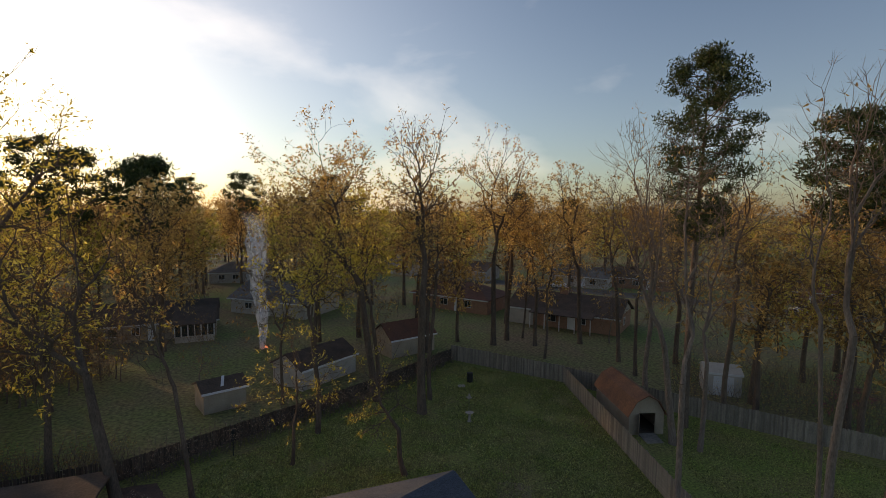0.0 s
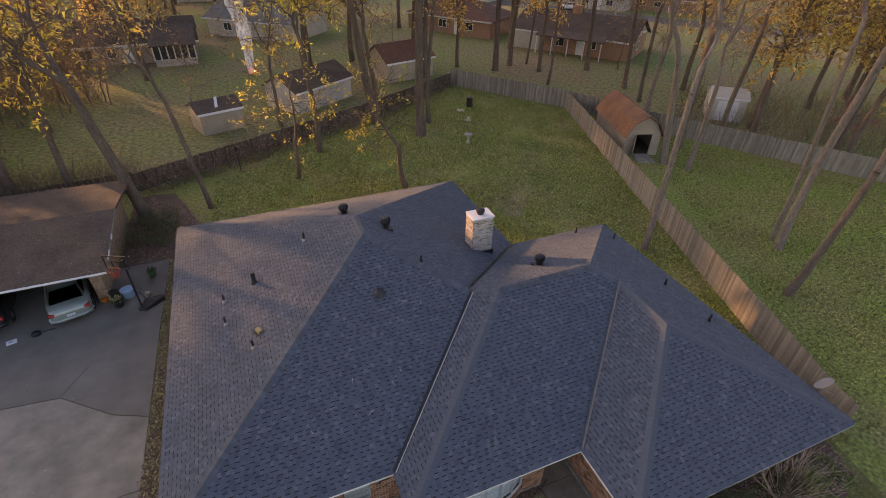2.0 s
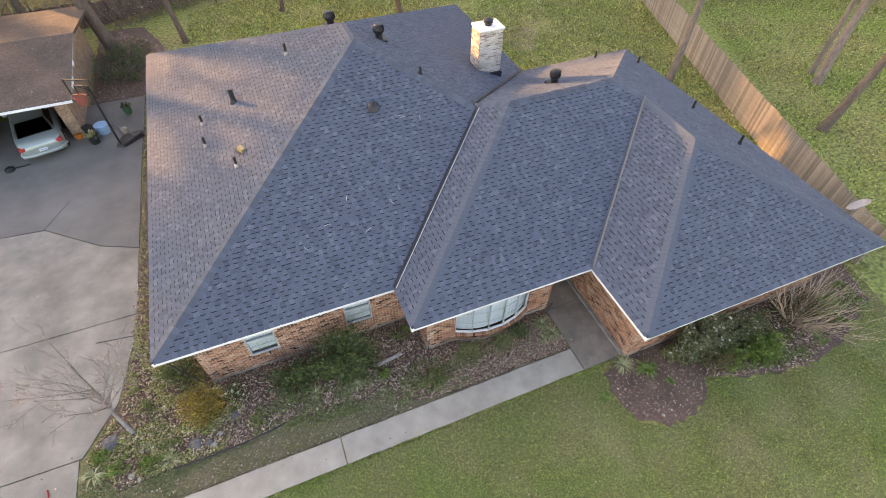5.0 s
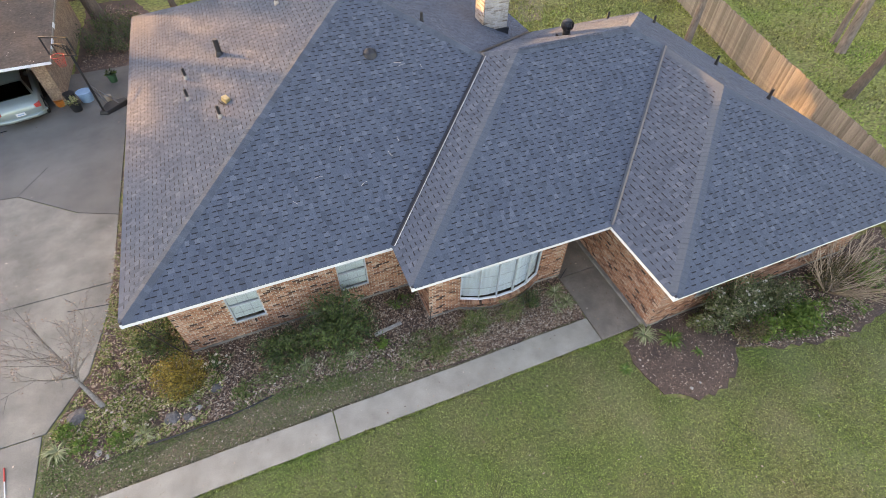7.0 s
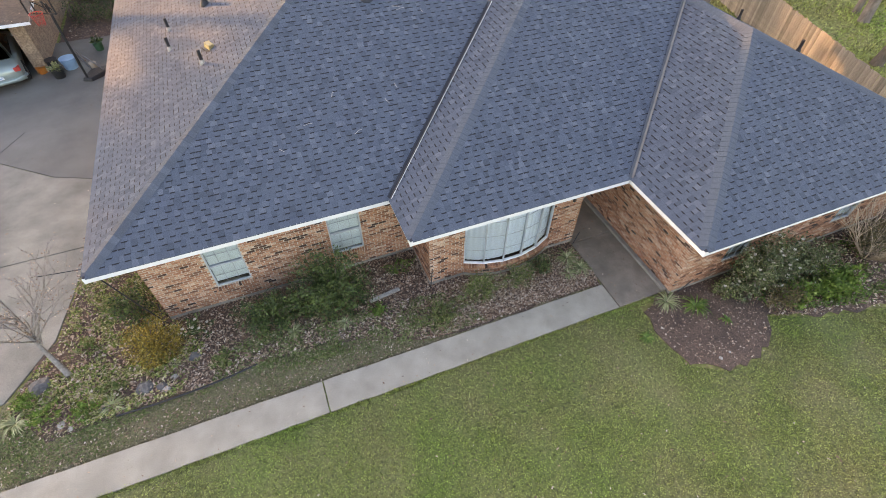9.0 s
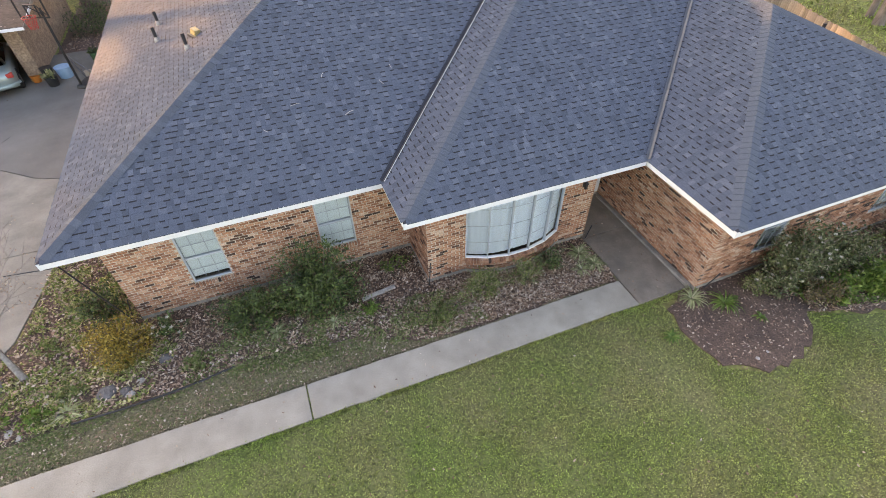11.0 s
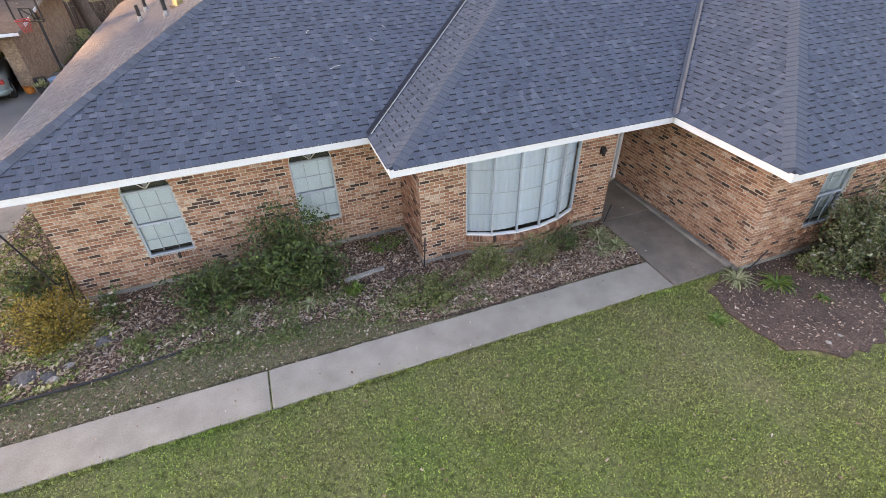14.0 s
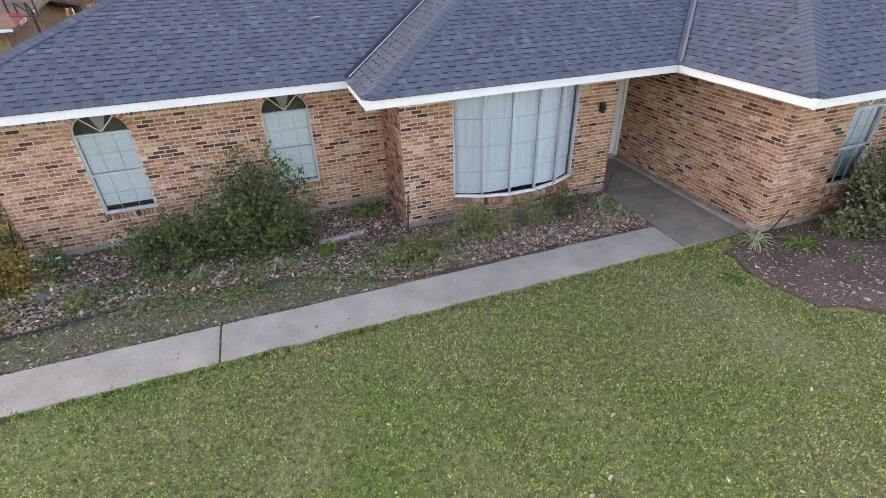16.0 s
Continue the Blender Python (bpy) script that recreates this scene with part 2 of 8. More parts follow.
BRICKS = [(0.0, (0.055, 0.030, 0.025)), (0.07, (0.10, 0.05, 0.037)), (0.12, (0.26, 0.115, 0.072)), (0.4, (0.44, 0.192, 0.118)), (0.7, (0.53, 0.262, 0.168)), (0.9, (0.57, 0.318, 0.218)), (1.0, (0.64, 0.45, 0.35))]
SHINGLES = [(0.0, (0.048, 0.066, 0.088)), (0.2, (0.065, 0.087, 0.115)), (0.85, (0.075, 0.099, 0.130)), (1.0, (0.100, 0.124, 0.155))]
ONE = (1.0, 1.0, 1.0)
M = dict(
    brick=mat("brick", (1.0, 0.97, 0.95), (0.60, 0.55, 0.52), 0.9, 11, 60, 0.6, speck=0.45, rnd="object", ramp=BRICKS),
    bricks=mat("bricks", (1.0, 0.97, 0.95), (0.60, 0.55, 0.52), 0.9, 11, 60, 0.6, speck=0.45, rnd="island", ramp=BRICKS),
    pale_brick=mat("pale_brick", ONE, (0.8, 0.78, 0.76), 0.9, 3, 90, 0.5, rnd="island", ramp=[(0, (0.2, 0.13, 0.10)), (0.2, (0.36, 0.30, 0.26)), (1, (0.58, 0.54, 0.50))]),
    mortar=mat("mortar", (0.55, 0.47, 0.39), (0.40, 0.335, 0.275), 0.95, 4, 60),
    shingle=mat("shingle", ONE, (0.86, 0.86, 0.9), 0.92, 1.2, 120, 0.6, rnd="object", ramp=SHINGLES),
    shingles=mat("shingles", ONE, (0.86, 0.86, 0.9), 0.92, 1.2, 120, 0.6, rnd="island", ramp=SHINGLES),
    # near-black tab fronts and printed bands: shade under the tabs put into colour
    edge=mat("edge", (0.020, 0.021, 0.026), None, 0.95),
    deck=mat("deck", (0.035, 0.038, 0.050), None, 0.95),
    cap=mat("cap", (0.074, 0.094, 0.118), (0.063, 0.080, 0.101), 0.92, 2, 120, 0.5, rnd="island", jitter=0.18),
    white=mat("white", (0.70, 0.71, 0.72), (0.62, 0.63, 0.64), 0.5, 1.5, 30, 0.05, speck=0.05),
    soffit=mat("soffit", (0.62, 0.60, 0.56), None, 0.7, speck=0.06),
    valley=mat("valley", (0.03, 0.03, 0.035), None, 0.45, metal=0.3),
    lead=mat("lead", (0.11, 0.115, 0.125), (0.08, 0.083, 0.09), 0.5, metal=0.3, speck=0.1),
    tin=mat("tin", (0.30, 0.31, 0.33), (0.2, 0.2, 0.21), 0.45, metal=0.6, speck=0.1),
    concrete=mat("concrete", (0.375, 0.325, 0.265), (0.27, 0.233, 0.19), 0.9, 1.6, 45, 0.3, speck=0.14),
    drive=mat("drive", (0.295, 0.263, 0.218), (0.16, 0.143, 0.119), 0.9, 0.8, 45, 0.3, speck=0.16),
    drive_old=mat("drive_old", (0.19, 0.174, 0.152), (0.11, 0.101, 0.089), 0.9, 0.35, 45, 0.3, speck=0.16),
    old_concrete=mat("old_concrete", (0.27, 0.215, 0.17), (0.14, 0.112, 0.09), 0.9, 1.3, 45, 0.3, speck=0.14),
    slab_edge=mat("slab_edge", (0.30, 0.27, 0.235), (0.18, 0.16, 0.14), 0.9, 3),
    turf=mat("turf", (0.105, 0.140, 0.034), (0.175, 0.145, 0.066), 0.95, 0.35, 17, 0.8, speck=0.5),
    verge=mat("verge", (0.19, 0.15, 0.09), (0.12, 0.125, 0.045), 0.95, 1.2, 24, 0.8, speck=0.5),
    grass=mat("grass", (0.145, 0.200, 0.036), (0.205, 0.170, 0.064), 0.95, 0.22, 6, 0.8, speck=0.6),
    blade=mat("blade", (0.180, 0.285, 0.055), (0.33, 0.300, 0.115), 0.8, 0.35, 9, 0, rnd="island", jitter=0.62, translucent=0.3),
    clover=mat("clover", (0.25, 0.315, 0.080), (0.36, 0.335, 0.14), 0.8, 0.5, 9, 0, rnd="island", jitter=0.5, translucent=0.3),
    dry=mat("dry", (0.20, 0.175, 0.10), (0.27, 0.22, 0.145), 0.9, 0.9, 9, 0, rnd="island", jitter=0.5, translucent=0.2),
    floor=mat("floor", (0.21, 0.150, 0.088), (0.135, 0.20, 0.048), 0.95, 0.07, 3, 0.8, speck=0.5),
    soil=mat("soil", (0.27, 0.195, 0.12), (0.16, 0.16, 0.06), 0.95, 0.9, 12, 0.8, speck=0.5),
    mulch=mat("mulch", (0.150, 0.088, 0.064), (0.078, 0.047, 0.037), 0.95, 1.4, 38, 0.9, speck=0.6),
    litter=mat("litter", ONE, (0.8, 0.8, 0.8), 0.8, 2, 20, 0, rnd="island", ramp=[(0, (0.11, 0.06, 0.042)), (0.35, (0.30, 0.165, 0.11)), (0.7, (0.49, 0.32, 0.225)), (1, (0.66, 0.53, 0.43))], translucent=0.1),
    ivy=mat("ivy", ONE, (0.8, 0.85, 0.7), 0.7, 2, 20, 0, rnd="island", ramp=[(0, (0.10, 0.16, 0.035)), (0.35, (0.19, 0.27, 0.06)), (0.55, (0.38, 0.36, 0.13)), (0.8, (0.54, 0.45, 0.23)), (1, (0.66, 0.57, 0.38))], translucent=0.25),
    bark=mat("bark", (0.155, 0.110, 0.082), (0.085, 0.060, 0.046), 0.95, 2.5, 18, 0.9, stretch=(1, 1, 0.25)),
    pale_bark=mat("pale_bark", (0.24, 0.18, 0.145), (0.13, 0.098, 0.08), 0.95, 2.5, 18, 0.9, stretch=(1, 1, 0.25)),
    cane=mat("cane", (0.46, 0.34, 0.25), (0.32, 0.22, 0.16), 0.8, 3, 20, 0.3, rnd="island", jitter=0.25),
    grey_twig=mat("grey_twig", (0.27, 0.23, 0.20), (0.17, 0.145, 0.125), 0.9, 3, 20, 0.3),
    brass=mat("brass", (0.42, 0.31, 0.14), (0.30, 0.22, 0.10), 0.5, 6, 30, 0.1, metal=0.3),
    rose_leaf=mat("rose_leaf", ONE, (0.8, 0.85, 0.75), 0.6, 2, 12, 0, rnd="island", ramp=[(0, (0.03, 0.05, 0.018)), (0.45, (0.085, 0.12, 0.045)), (0.8, (0.16, 0.18, 0.09)), (1, (0.34, 0.32, 0.22))], translucent=0.15),
    twig=mat("twig", (0.20, 0.15, 0.12), (0.13, 0.10, 0.08), 0.9, 3, 20, 0.3),
    bud=mat("bud", ONE, (0.85, 0.8, 0.7), 0.7, 0.4, 6, 0, rnd="island", ramp=[(0, (0.33, 0.20, 0.075)), (0.5, (0.62, 0.41, 0.15)), (1, (0.82, 0.60, 0.24))], translucent=0.68),
    russet=mat("russet", ONE, (0.85, 0.8, 0.7), 0.7, 0.4, 6, 0, rnd="island", ramp=[(0, (0.16, 0.085, 0.035)), (0.5, (0.34, 0.20, 0.075)), (1, (0.52, 0.34, 0.12))], translucent=0.5),
    young=mat("young", ONE, (0.85, 0.85, 0.7), 0.7, 0.4, 6, 0, rnd="island", ramp=[(0, (0.36, 0.31, 0.07)), (0.5, (0.66, 0.54, 0.12)), (1, (0.84, 0.70, 0.20))], translucent=0.68),
    needle=mat("needle", ONE, (0.75, 0.8, 0.7), 0.7, 0.5, 6, 0, rnd="island", ramp=[(0, (0.022, 0.040, 0.012)), (0.6, (0.050, 0.075, 0.020)), (1, (0.10, 0.12, 0.035))], translucent=0.25),
    shrub=mat("shrub", ONE, (0.8, 0.85, 0.75), 0.55, 2, 12, 0, rnd="island", ramp=[(0, (0.014, 0.032, 0.010)), (0.5, (0.046, 0.090, 0.024)), (1, (0.13, 0.19, 0.055))], translucent=0.12),
    gold=mat("gold", ONE, (0.85, 0.8, 0.7), 0.7, 2, 12, 0, rnd="island", ramp=[(0, (0.09, 0.085, 0.02)), (0.45, (0.28, 0.19, 0.04)), (0.8, (0.42, 0.285, 0.06)), (1, (0.50, 0.39, 0.12))], translucent=0.3),
    fern=mat("fern", ONE, (0.8, 0.85, 0.75), 0.6, 2, 12, 0, rnd="island", ramp=[(0, (0.06, 0.13, 0.02)), (0.6, (0.12, 0.22, 0.04)), (1, (0.22, 0.30, 0.08))], translucent=0.3),
    strap=mat("strap", ONE, (0.85, 0.85, 0.8), 0.6, 2, 12, 0, rnd="island", ramp=[(0, (0.16, 0.19, 0.08)), (0.6, (0.30, 0.31, 0.15)), (1, (0.48, 0.46, 0.27))], translucent=0.2),
    rust_leaf=mat("rust_leaf", ONE, (0.8, 0.85, 0.75), 0.7, 2, 12, 0, rnd="island", ramp=[(0, (0.06, 0.055, 0.025)), (0.4, (0.12, 0.10, 0.04)), (0.75, (0.20, 0.14, 0.07)), (1, (0.30, 0.21, 0.12))], translucent=0.2),
    weed=mat("weed", ONE, (0.8, 0.85, 0.7), 0.7, 2, 20, 0, rnd="island", ramp=[(0, (0.07, 0.11, 0.03)), (0.5, (0.15, 0.20, 0.06)), (0.8, (0.25, 0.25, 0.11)), (1, (0.36, 0.31, 0.2))], translucent=0.2),
    petal=mat("petal", (0.62, 0.55, 0.47), None, 0.6, rnd="island", jitter=0.15, translucent=0.2),
    redbud=mat("redbud", (0.55, 0.10, 0.20), (0.35, 0.07, 0.12), 0.7, rnd="island", jitter=0.3, translucent=0.4),
    old_wood=mat("old_wood", (0.29, 0.25, 0.205), (0.18, 0.15, 0.122), 0.9, 1.4, 16, 0.4, rnd="object", jitter=0.3, stretch=(3, 3, 0.5)),
    old_woods=mat("old_woods", (0.28, 0.245, 0.20), (0.18, 0.15, 0.125), 0.9, 1.4, 16, 0.4, rnd="island", jitter=0.3, stretch=(3, 3, 0.5)),
    dark_wood=mat("dark_wood", (0.12, 0.085, 0.062), (0.07, 0.05, 0.04), 0.9, 1.4, 16, 0.4, rnd="island", jitter=0.3, stretch=(3, 3, 0.5)),
    tan_brick=mat("tan_brick", (0.36, 0.245, 0.165), (0.22, 0.14, 0.10), 0.9, 3.5, 14, 0.4, speck=0.45),
    brown_roof=mat("brown_roof", (0.105, 0.072, 0.056), (0.060, 0.043, 0.035), 0.95, 0.8, 9, 0.4),
    red_roof=mat("red_roof", (0.17, 0.075, 0.050), (0.11, 0.055, 0.040), 0.95, 0.8, 9, 0.4),
    grey_roof=mat("grey_roof", (0.17, 0.165, 0.16), (0.11, 0.11, 0.11), 0.95, 0.8, 9, 0.4),
    rust_roof=mat("rust_roof", (0.24, 0.10, 0.048), (0.15, 0.062, 0.035), 0.8, 0.8, 9, 0.4),
    siding=mat("siding", (0.52, 0.48, 0.43), (0.40, 0.36, 0.32), 0.8, 0.8, 9, 0.2, speck=0.08),
    tan_siding=mat("tan_siding", (0.42, 0.34, 0.26), (0.32, 0.25, 0.19), 0.8, 0.8, 9, 0.2, speck=0.1),
    brick_wall=mat("brick_wall", (0.42, 0.23, 0.155), (0.31, 0.17, 0.115), 0.9, 2.5, 12, 0.3, speck=0.35),
    black=mat("black", (0.018, 0.018, 0.02), None, 0.5, speck=0.1),
    rubber=mat("rubber", (0.02, 0.02, 0.02), None, 0.8, speck=0.1),
    rim=mat("rim", (0.45, 0.46, 0.47), None, 0.35, metal=0.9, speck=0.05),
    silver=mat("silver", (0.26, 0.33, 0.31), (0.24, 0.30, 0.285), 0.3, metal=0.35, bump=0, speck=0.02),
    car_white=mat("car_white", (0.72, 0.72, 0.72), (0.68, 0.68, 0.68), 0.3, bump=0, speck=0.02),
    car_dark=mat("car_dark", (0.02, 0.022, 0.025), None, 0.3, bump=0, speck=0.02),
    red=mat("red", (0.55, 0.04, 0.03), None, 0.5, speck=0.05),
    orange=mat("orange", (0.65, 0.18, 0.03), None, 0.6, speck=0.1),
    yellow=mat("yellow", (0.60, 0.42, 0.05), None, 0.6, speck=0.1),
    blue=mat("blue", (0.25, 0.48, 0.66), None, 0.5, speck=0.05),
    green_pot=mat("green_pot", (0.03, 0.12, 0.06), None, 0.5, speck=0.05),
    grey=mat("grey", (0.25, 0.25, 0.26), None, 0.6, speck=0.1),
    stone=mat("stone", (0.15, 0.135, 0.13), (0.08, 0.075, 0.073), 0.95, 5, 25, 0.8),
    pale_stone=mat("pale_stone", (0.46, 0.41, 0.36), (0.32, 0.28, 0.25), 0.95, 5, 25, 0.6),
    curtain=mat("curtain", (0.64, 0.71, 0.80), (0.58, 0.65, 0.74), 0.8, 0.8, 8, 0.05, stretch=(2, 2, 0.3), speck=0.02),
    blind=mat("blind", (0.64, 0.71, 0.74), (0.58, 0.65, 0.68), 0.6, 2, 8, 0, speck=0.04),
    # near-black, standing for the unlit interior behind the glass
    room=mat("room", (0.05, 0.045, 0.04), None, 0.9),
    frame_paint=mat("frame_paint", (0.38, 0.43, 0.47), (0.31, 0.36, 0.40), 0.5, 2, 20, 0.05, speck=0.06),
    asphalt=mat("asphalt", (0.10, 0.098, 0.095), (0.075, 0.073, 0.07), 0.9, 0.3, 25, 0.3),
    pane=glass("pane"),
    dark_glass=glass("dark_glass", (0.12, 0.14, 0.15)),
)


# ---- mesh helpers ----
class Geo:
    """Vertices and faces, gathered into one mesh."""

    def __init__(self):
        self.v, self.f, self.second = [], [], set()

    def add(self, vs, fs):
        n = len(self.v)
        self.v += [tuple(p) for p in vs]
        self.f += [tuple(n + i for i in f) for f in fs]
        return self

    def box(self, x0, x1, y0, y1, z0, z1, m=None):
        vs = [Vector((x, y, z)) for z in (z0, z1) for y in (y0, y1) for x in (x0, x1)]
        if m is not None:
            vs = [m @ p for p in vs]
        return self.add(vs, [(0, 2, 3, 1), (4, 5, 7, 6), (0, 1, 5, 4), (2, 6, 7, 3), (0, 4, 6, 2), (1, 3, 7, 5)])

    def prism(self, poly, z0, z1, m=None):
        """An upright prism over a plan polygon that runs anticlockwise."""
        n = len(poly)
        vs = [Vector((x, y, z)) for z in (z0, z1) for x, y in poly]
        if m is not None:
            vs = [m @ p for p in vs]
        return self.add(vs, [tuple(reversed(range(n))), tuple(range(n, 2 * n))] + [(i, (i + 1) % n, n + (i + 1) % n, n + i) for i in range(n)])

    def tube(self, pts, radii, sides=6, caps=True):
        pts = [Vector(p) for p in pts]
        n, vs = len(pts), []
        for i, p in enumerate(pts):
            d = (pts[min(i + 1, n - 1)] - pts[max(i - 1, 0)]).normalized()
            s = d.cross(Vector((0.13, 0.97, 0.2))).normalized() if abs(d.y) < 0.9 else d.cross(Vector((1, 0, 0.1))).normalized()
            u = d.cross(s)
            r = radii[i] if hasattr(radii, "__len__") else radii
            vs += [p + r * (math.cos(a) * s + math.sin(a) * u) for a in (2 * math.pi * k / sides for k in range(sides))]
        fs = [(i * sides + k, i * sides + (k + 1) % sides, (i + 1) * sides + (k + 1) % sides, (i + 1) * sides + k) for i in range(n - 1) for k in range(sides)]
        if caps:
            fs += [tuple(range(sides)), tuple(reversed(range((n - 1) * sides, n * sides)))]
        return self.add(vs, fs)

    def leaf(self, p, d, w, s):
        """A pointed leaf: one quad from p along d, of half width w, to the side s."""
        return self.add([p, p + d * 0.5 + s * w, p + d, p + d * 0.5 - s * w], [(0, 1, 2, 3)])

    def blade(self, p, d, w, s):
        """A leaf of one triangle, from its foot at p to its tip."""
        return self.add([p + s * w, p - s * w, p + d], [(0, 1, 2)])

    def mesh(self, name, smooth=False):
        me = bpy.data.meshes.new(name)
        me.from_pydata(self.v, [], self.f)
        if smooth:
            me.polygons.foreach_set("use_smooth", [True] * len(me.polygons))
        for i in self.second:
            me.polygons[i].material_index = 1
        me.update()
        return me


def part(name, geo, material, parent=None, label="", m=None, smooth=False, bevel=0.0):
    """One mesh object of geo under a thing or a part."""
    ob = new(name, geo.mesh(name, smooth))
    ob.data.materials.append(M[material])
    if parent is not None:
        ob.parent = parent
    if m is not None:
        ob.matrix_basis = m
    if bevel:
        bv = ob.modifiers.new("bevel", "BEVEL")
        bv.width, bv.segments, bv.limit_method = bevel, 2, "ANGLE"
    return tagged(ob, label)


def thing(name, label, category, m=None, group="", kind=""):
    ob = new(name)
    ob.empty_display_size = 0.2
    if m is not None:
        ob.matrix_basis = m
    return tagged(ob, label, category, group, kind)


def inside(x, y, poly):
    hit = False
    for (x0, y0), (x1, y1) in zip(poly, poly[1:] + poly[:1]):
        if (y0 > y) != (y1 > y) and x < (x1 - x0) * (y - y0) / (y1 - y0) + x0:
            hit = not hit
    return hit


def unit(rng):
    while True:
        v = Vector((rng.uniform(-1, 1), rng.uniform(-1, 1), rng.uniform(-1, 1)))
        if 0.1 < v.length < 1:
            return v.normalized()


# ---- ground and paving ----
def sheet(name, poly, z0, z1, material, label, category, kind="structure", bevel=0.0):
    return tagged(part(name, Geo().prism(poly, z0, z1), material, bevel=bevel), label, category, kind=kind)


def wavy(poly, rng, step=0.35, amount=0.06):
    """The outline with points every step metres, pushed about a little."""
    out = []
    for (x0, y0), (x1, y1) in zip(poly, poly[1:] + poly[:1]):
        n = max(1, int(math.hypot(x1 - x0, y1 - y0) / step))
        out += [(x0 + (x1 - x0) * i / n + rng.uniform(-amount, amount), y0 + (y1 - y0) * i / n + rng.uniform(-amount, amount)) for i in range(n)]
    return out


R = random.Random(7)
ground_geo = Geo()
ground_geo.add([(-2500, -2500, 0), (2500, -2500, 0), (2500, 2500, 0), (-2500, 2500, 0)], [(0, 1, 2, 3)])
tagged(part("ground", ground_geo, "grass"), "patchy green and straw-coloured lawn running off under the trees", "lawn", kind="structure")

tagged(part("woodland_floor", Geo().prism([(-60, 31), (-10, 31), (8, 39.8), (20.6, 47), (29.6, 35.2), (34, 26.5), (47, 6), (160, 6), (230, 260), (-160, 260)], -0.05, 0.012), "floor"), "brown leaf litter and thin grass under the trees", "ground", kind="structure")

WALK_Y0, WALK_Y1 = -1.79, -1.0
DRIVE_EDGE = [(-7.55, 19.8), (-7.72, 14.0), (-7.82, 8.7), (-7.94, 4.5), (-8.35, 2.4), (-9.2, 1.0)]
driveway = thing("driveway", "pale stained concrete driveway of large slabs", "driveway", kind="structure")


def slab(poly, material="drive", z=0.04):
    part("slab", Geo().prism(poly, -0.1, z), material, driveway, bevel=0.012)


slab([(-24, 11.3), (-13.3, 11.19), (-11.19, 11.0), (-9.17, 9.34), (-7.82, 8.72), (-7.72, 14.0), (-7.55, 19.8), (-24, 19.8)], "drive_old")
part("crack", Geo().tube([(-11.2, 11.0, 0.037), (-10.8, 11.75, 0.037), (-10.42, 12.45, 0.037)], 0.012, 4), "black", driveway, "thin dark crack")
slab([(-24, 5.57), (-7.88, 5.57), (-7.82, 8.69), (-9.18, 9.31), (-11.19, 10.96), (-13.3, 11.16), (-24, 11.27)])
slab([(-24, 1.1), (-9.22, 1.05), (-8.36, 2.42), (-7.95, 4.5), (-7.89, 5.54), (-24, 5.54)])
slab([(-24, -12), (-9.35, -12), (-9.3, 1.02), (-24, 1.07)])
front_walk = thing("front_walk", "pale concrete front walk of long slabs across the lawn", "walkway", kind="structure")
for x0, x1 in ((-9.3, -2.60), (-2.575, 4.93)):
    edge = [(x0 + (x1 - x0) * i / 24, WALK_Y0 + (R.uniform(-0.009, 0.009) if 0 < i < 24 else 0)) for i in range(25)]
    edge += [(x1 - (x1 - x0) * i / 24, WALK_Y1 + (R.uniform(-0.009, 0.009) if 0 < i < 24 else 0)) for i in range(25)]
    part("slab", Geo().prism(edge, -0.08, 0.045), "concrete", front_walk, bevel=0.01)
porch_floor = thing("porch_floor", "dark damp concrete porch floor beside the brick wall", "porch", kind="structure")
part("slab", Geo().prism([(4.955, -1.79), (6.25, -1.79), (6.37, 0.55), (4.96, 0.55)], -0.08, 0.06), "old_concrete", porch_floor, bevel=0.01)
part("slab", Geo().prism([(4.96, 0.57), (6.37, 0.57), (6.37, 2.05), (4.96, 2.05)], -0.08, 0.07), "old_concrete", porch_floor, bevel=0.01)
part("kerb", Geo().box(6.27, 6.42, -1.8, 2.0, -0.05, 0.13), "slab_edge", porch_floor, "narrow concrete ledge along the wall", bevel=0.01)

tagged(part("verge", Geo().box(-9.27, 4.93, -1.02, 1.05, -0.05, 0.006), "verge"), "dry taupe grass between the bed and the walk", "grass verge", kind="structure")
BED = [(-9.15, 0.9), (-8.3, -0.2), (-6.6, -0.16), (-5.1, -0.15), (-3.9, -0.02), (-2.4, 0.0), (-1.2, -0.3), (0.2, -0.9), (4.9, -0.97), (4.93, 0.72), (0.72, 0.72), (0.72, 2.1), (-5.75, 2.1), (-5.75, 19.5), (-7.5, 19.7), (-7.78, 8.6), (-7.9, 4.5), (-8.3, 2.5)]
RBED = [(6.3, -1.85), (5.5, -2.1), (5.35, -2.9), (5.55, -3.75), (6.3, -4.2), (7.2, -4.2), (7.85, -3.9), (8.3, -3.3), (9.6, -3.9), (11.5, -4.3), (13.6, -4.0), (15.6, -3.2), (16.4, -1.5), (14.3, -1.8)]
sheet("flower_bed", wavy(BED, R), -0.05, 0.035, "mulch", "brown mulch bed strewn with dead leaves along the house", "flower bed")
sheet("leaf_bed", wavy([(-10.1, 17.7), (-7.65, 19.9), (-6.3, 19.6), (-5.6, 22.4), (-7.6, 28.2), (-10.1, 28.4)], R), -0.05, 0.03, "mulch", "bare brown earth under dead leaves behind the carport", "flower bed")
sheet("bare_patch", wavy([(12.6, 17.2), (13.6, 16.9), (15.0, 18.6), (14.6, 19.8), (13.2, 20.4), (12.2, 18.8)], R, 0.3, 0.16), -0.05, 0.014, "soil", "worn bare patch of brown earth in the back lawn", "bare earth")
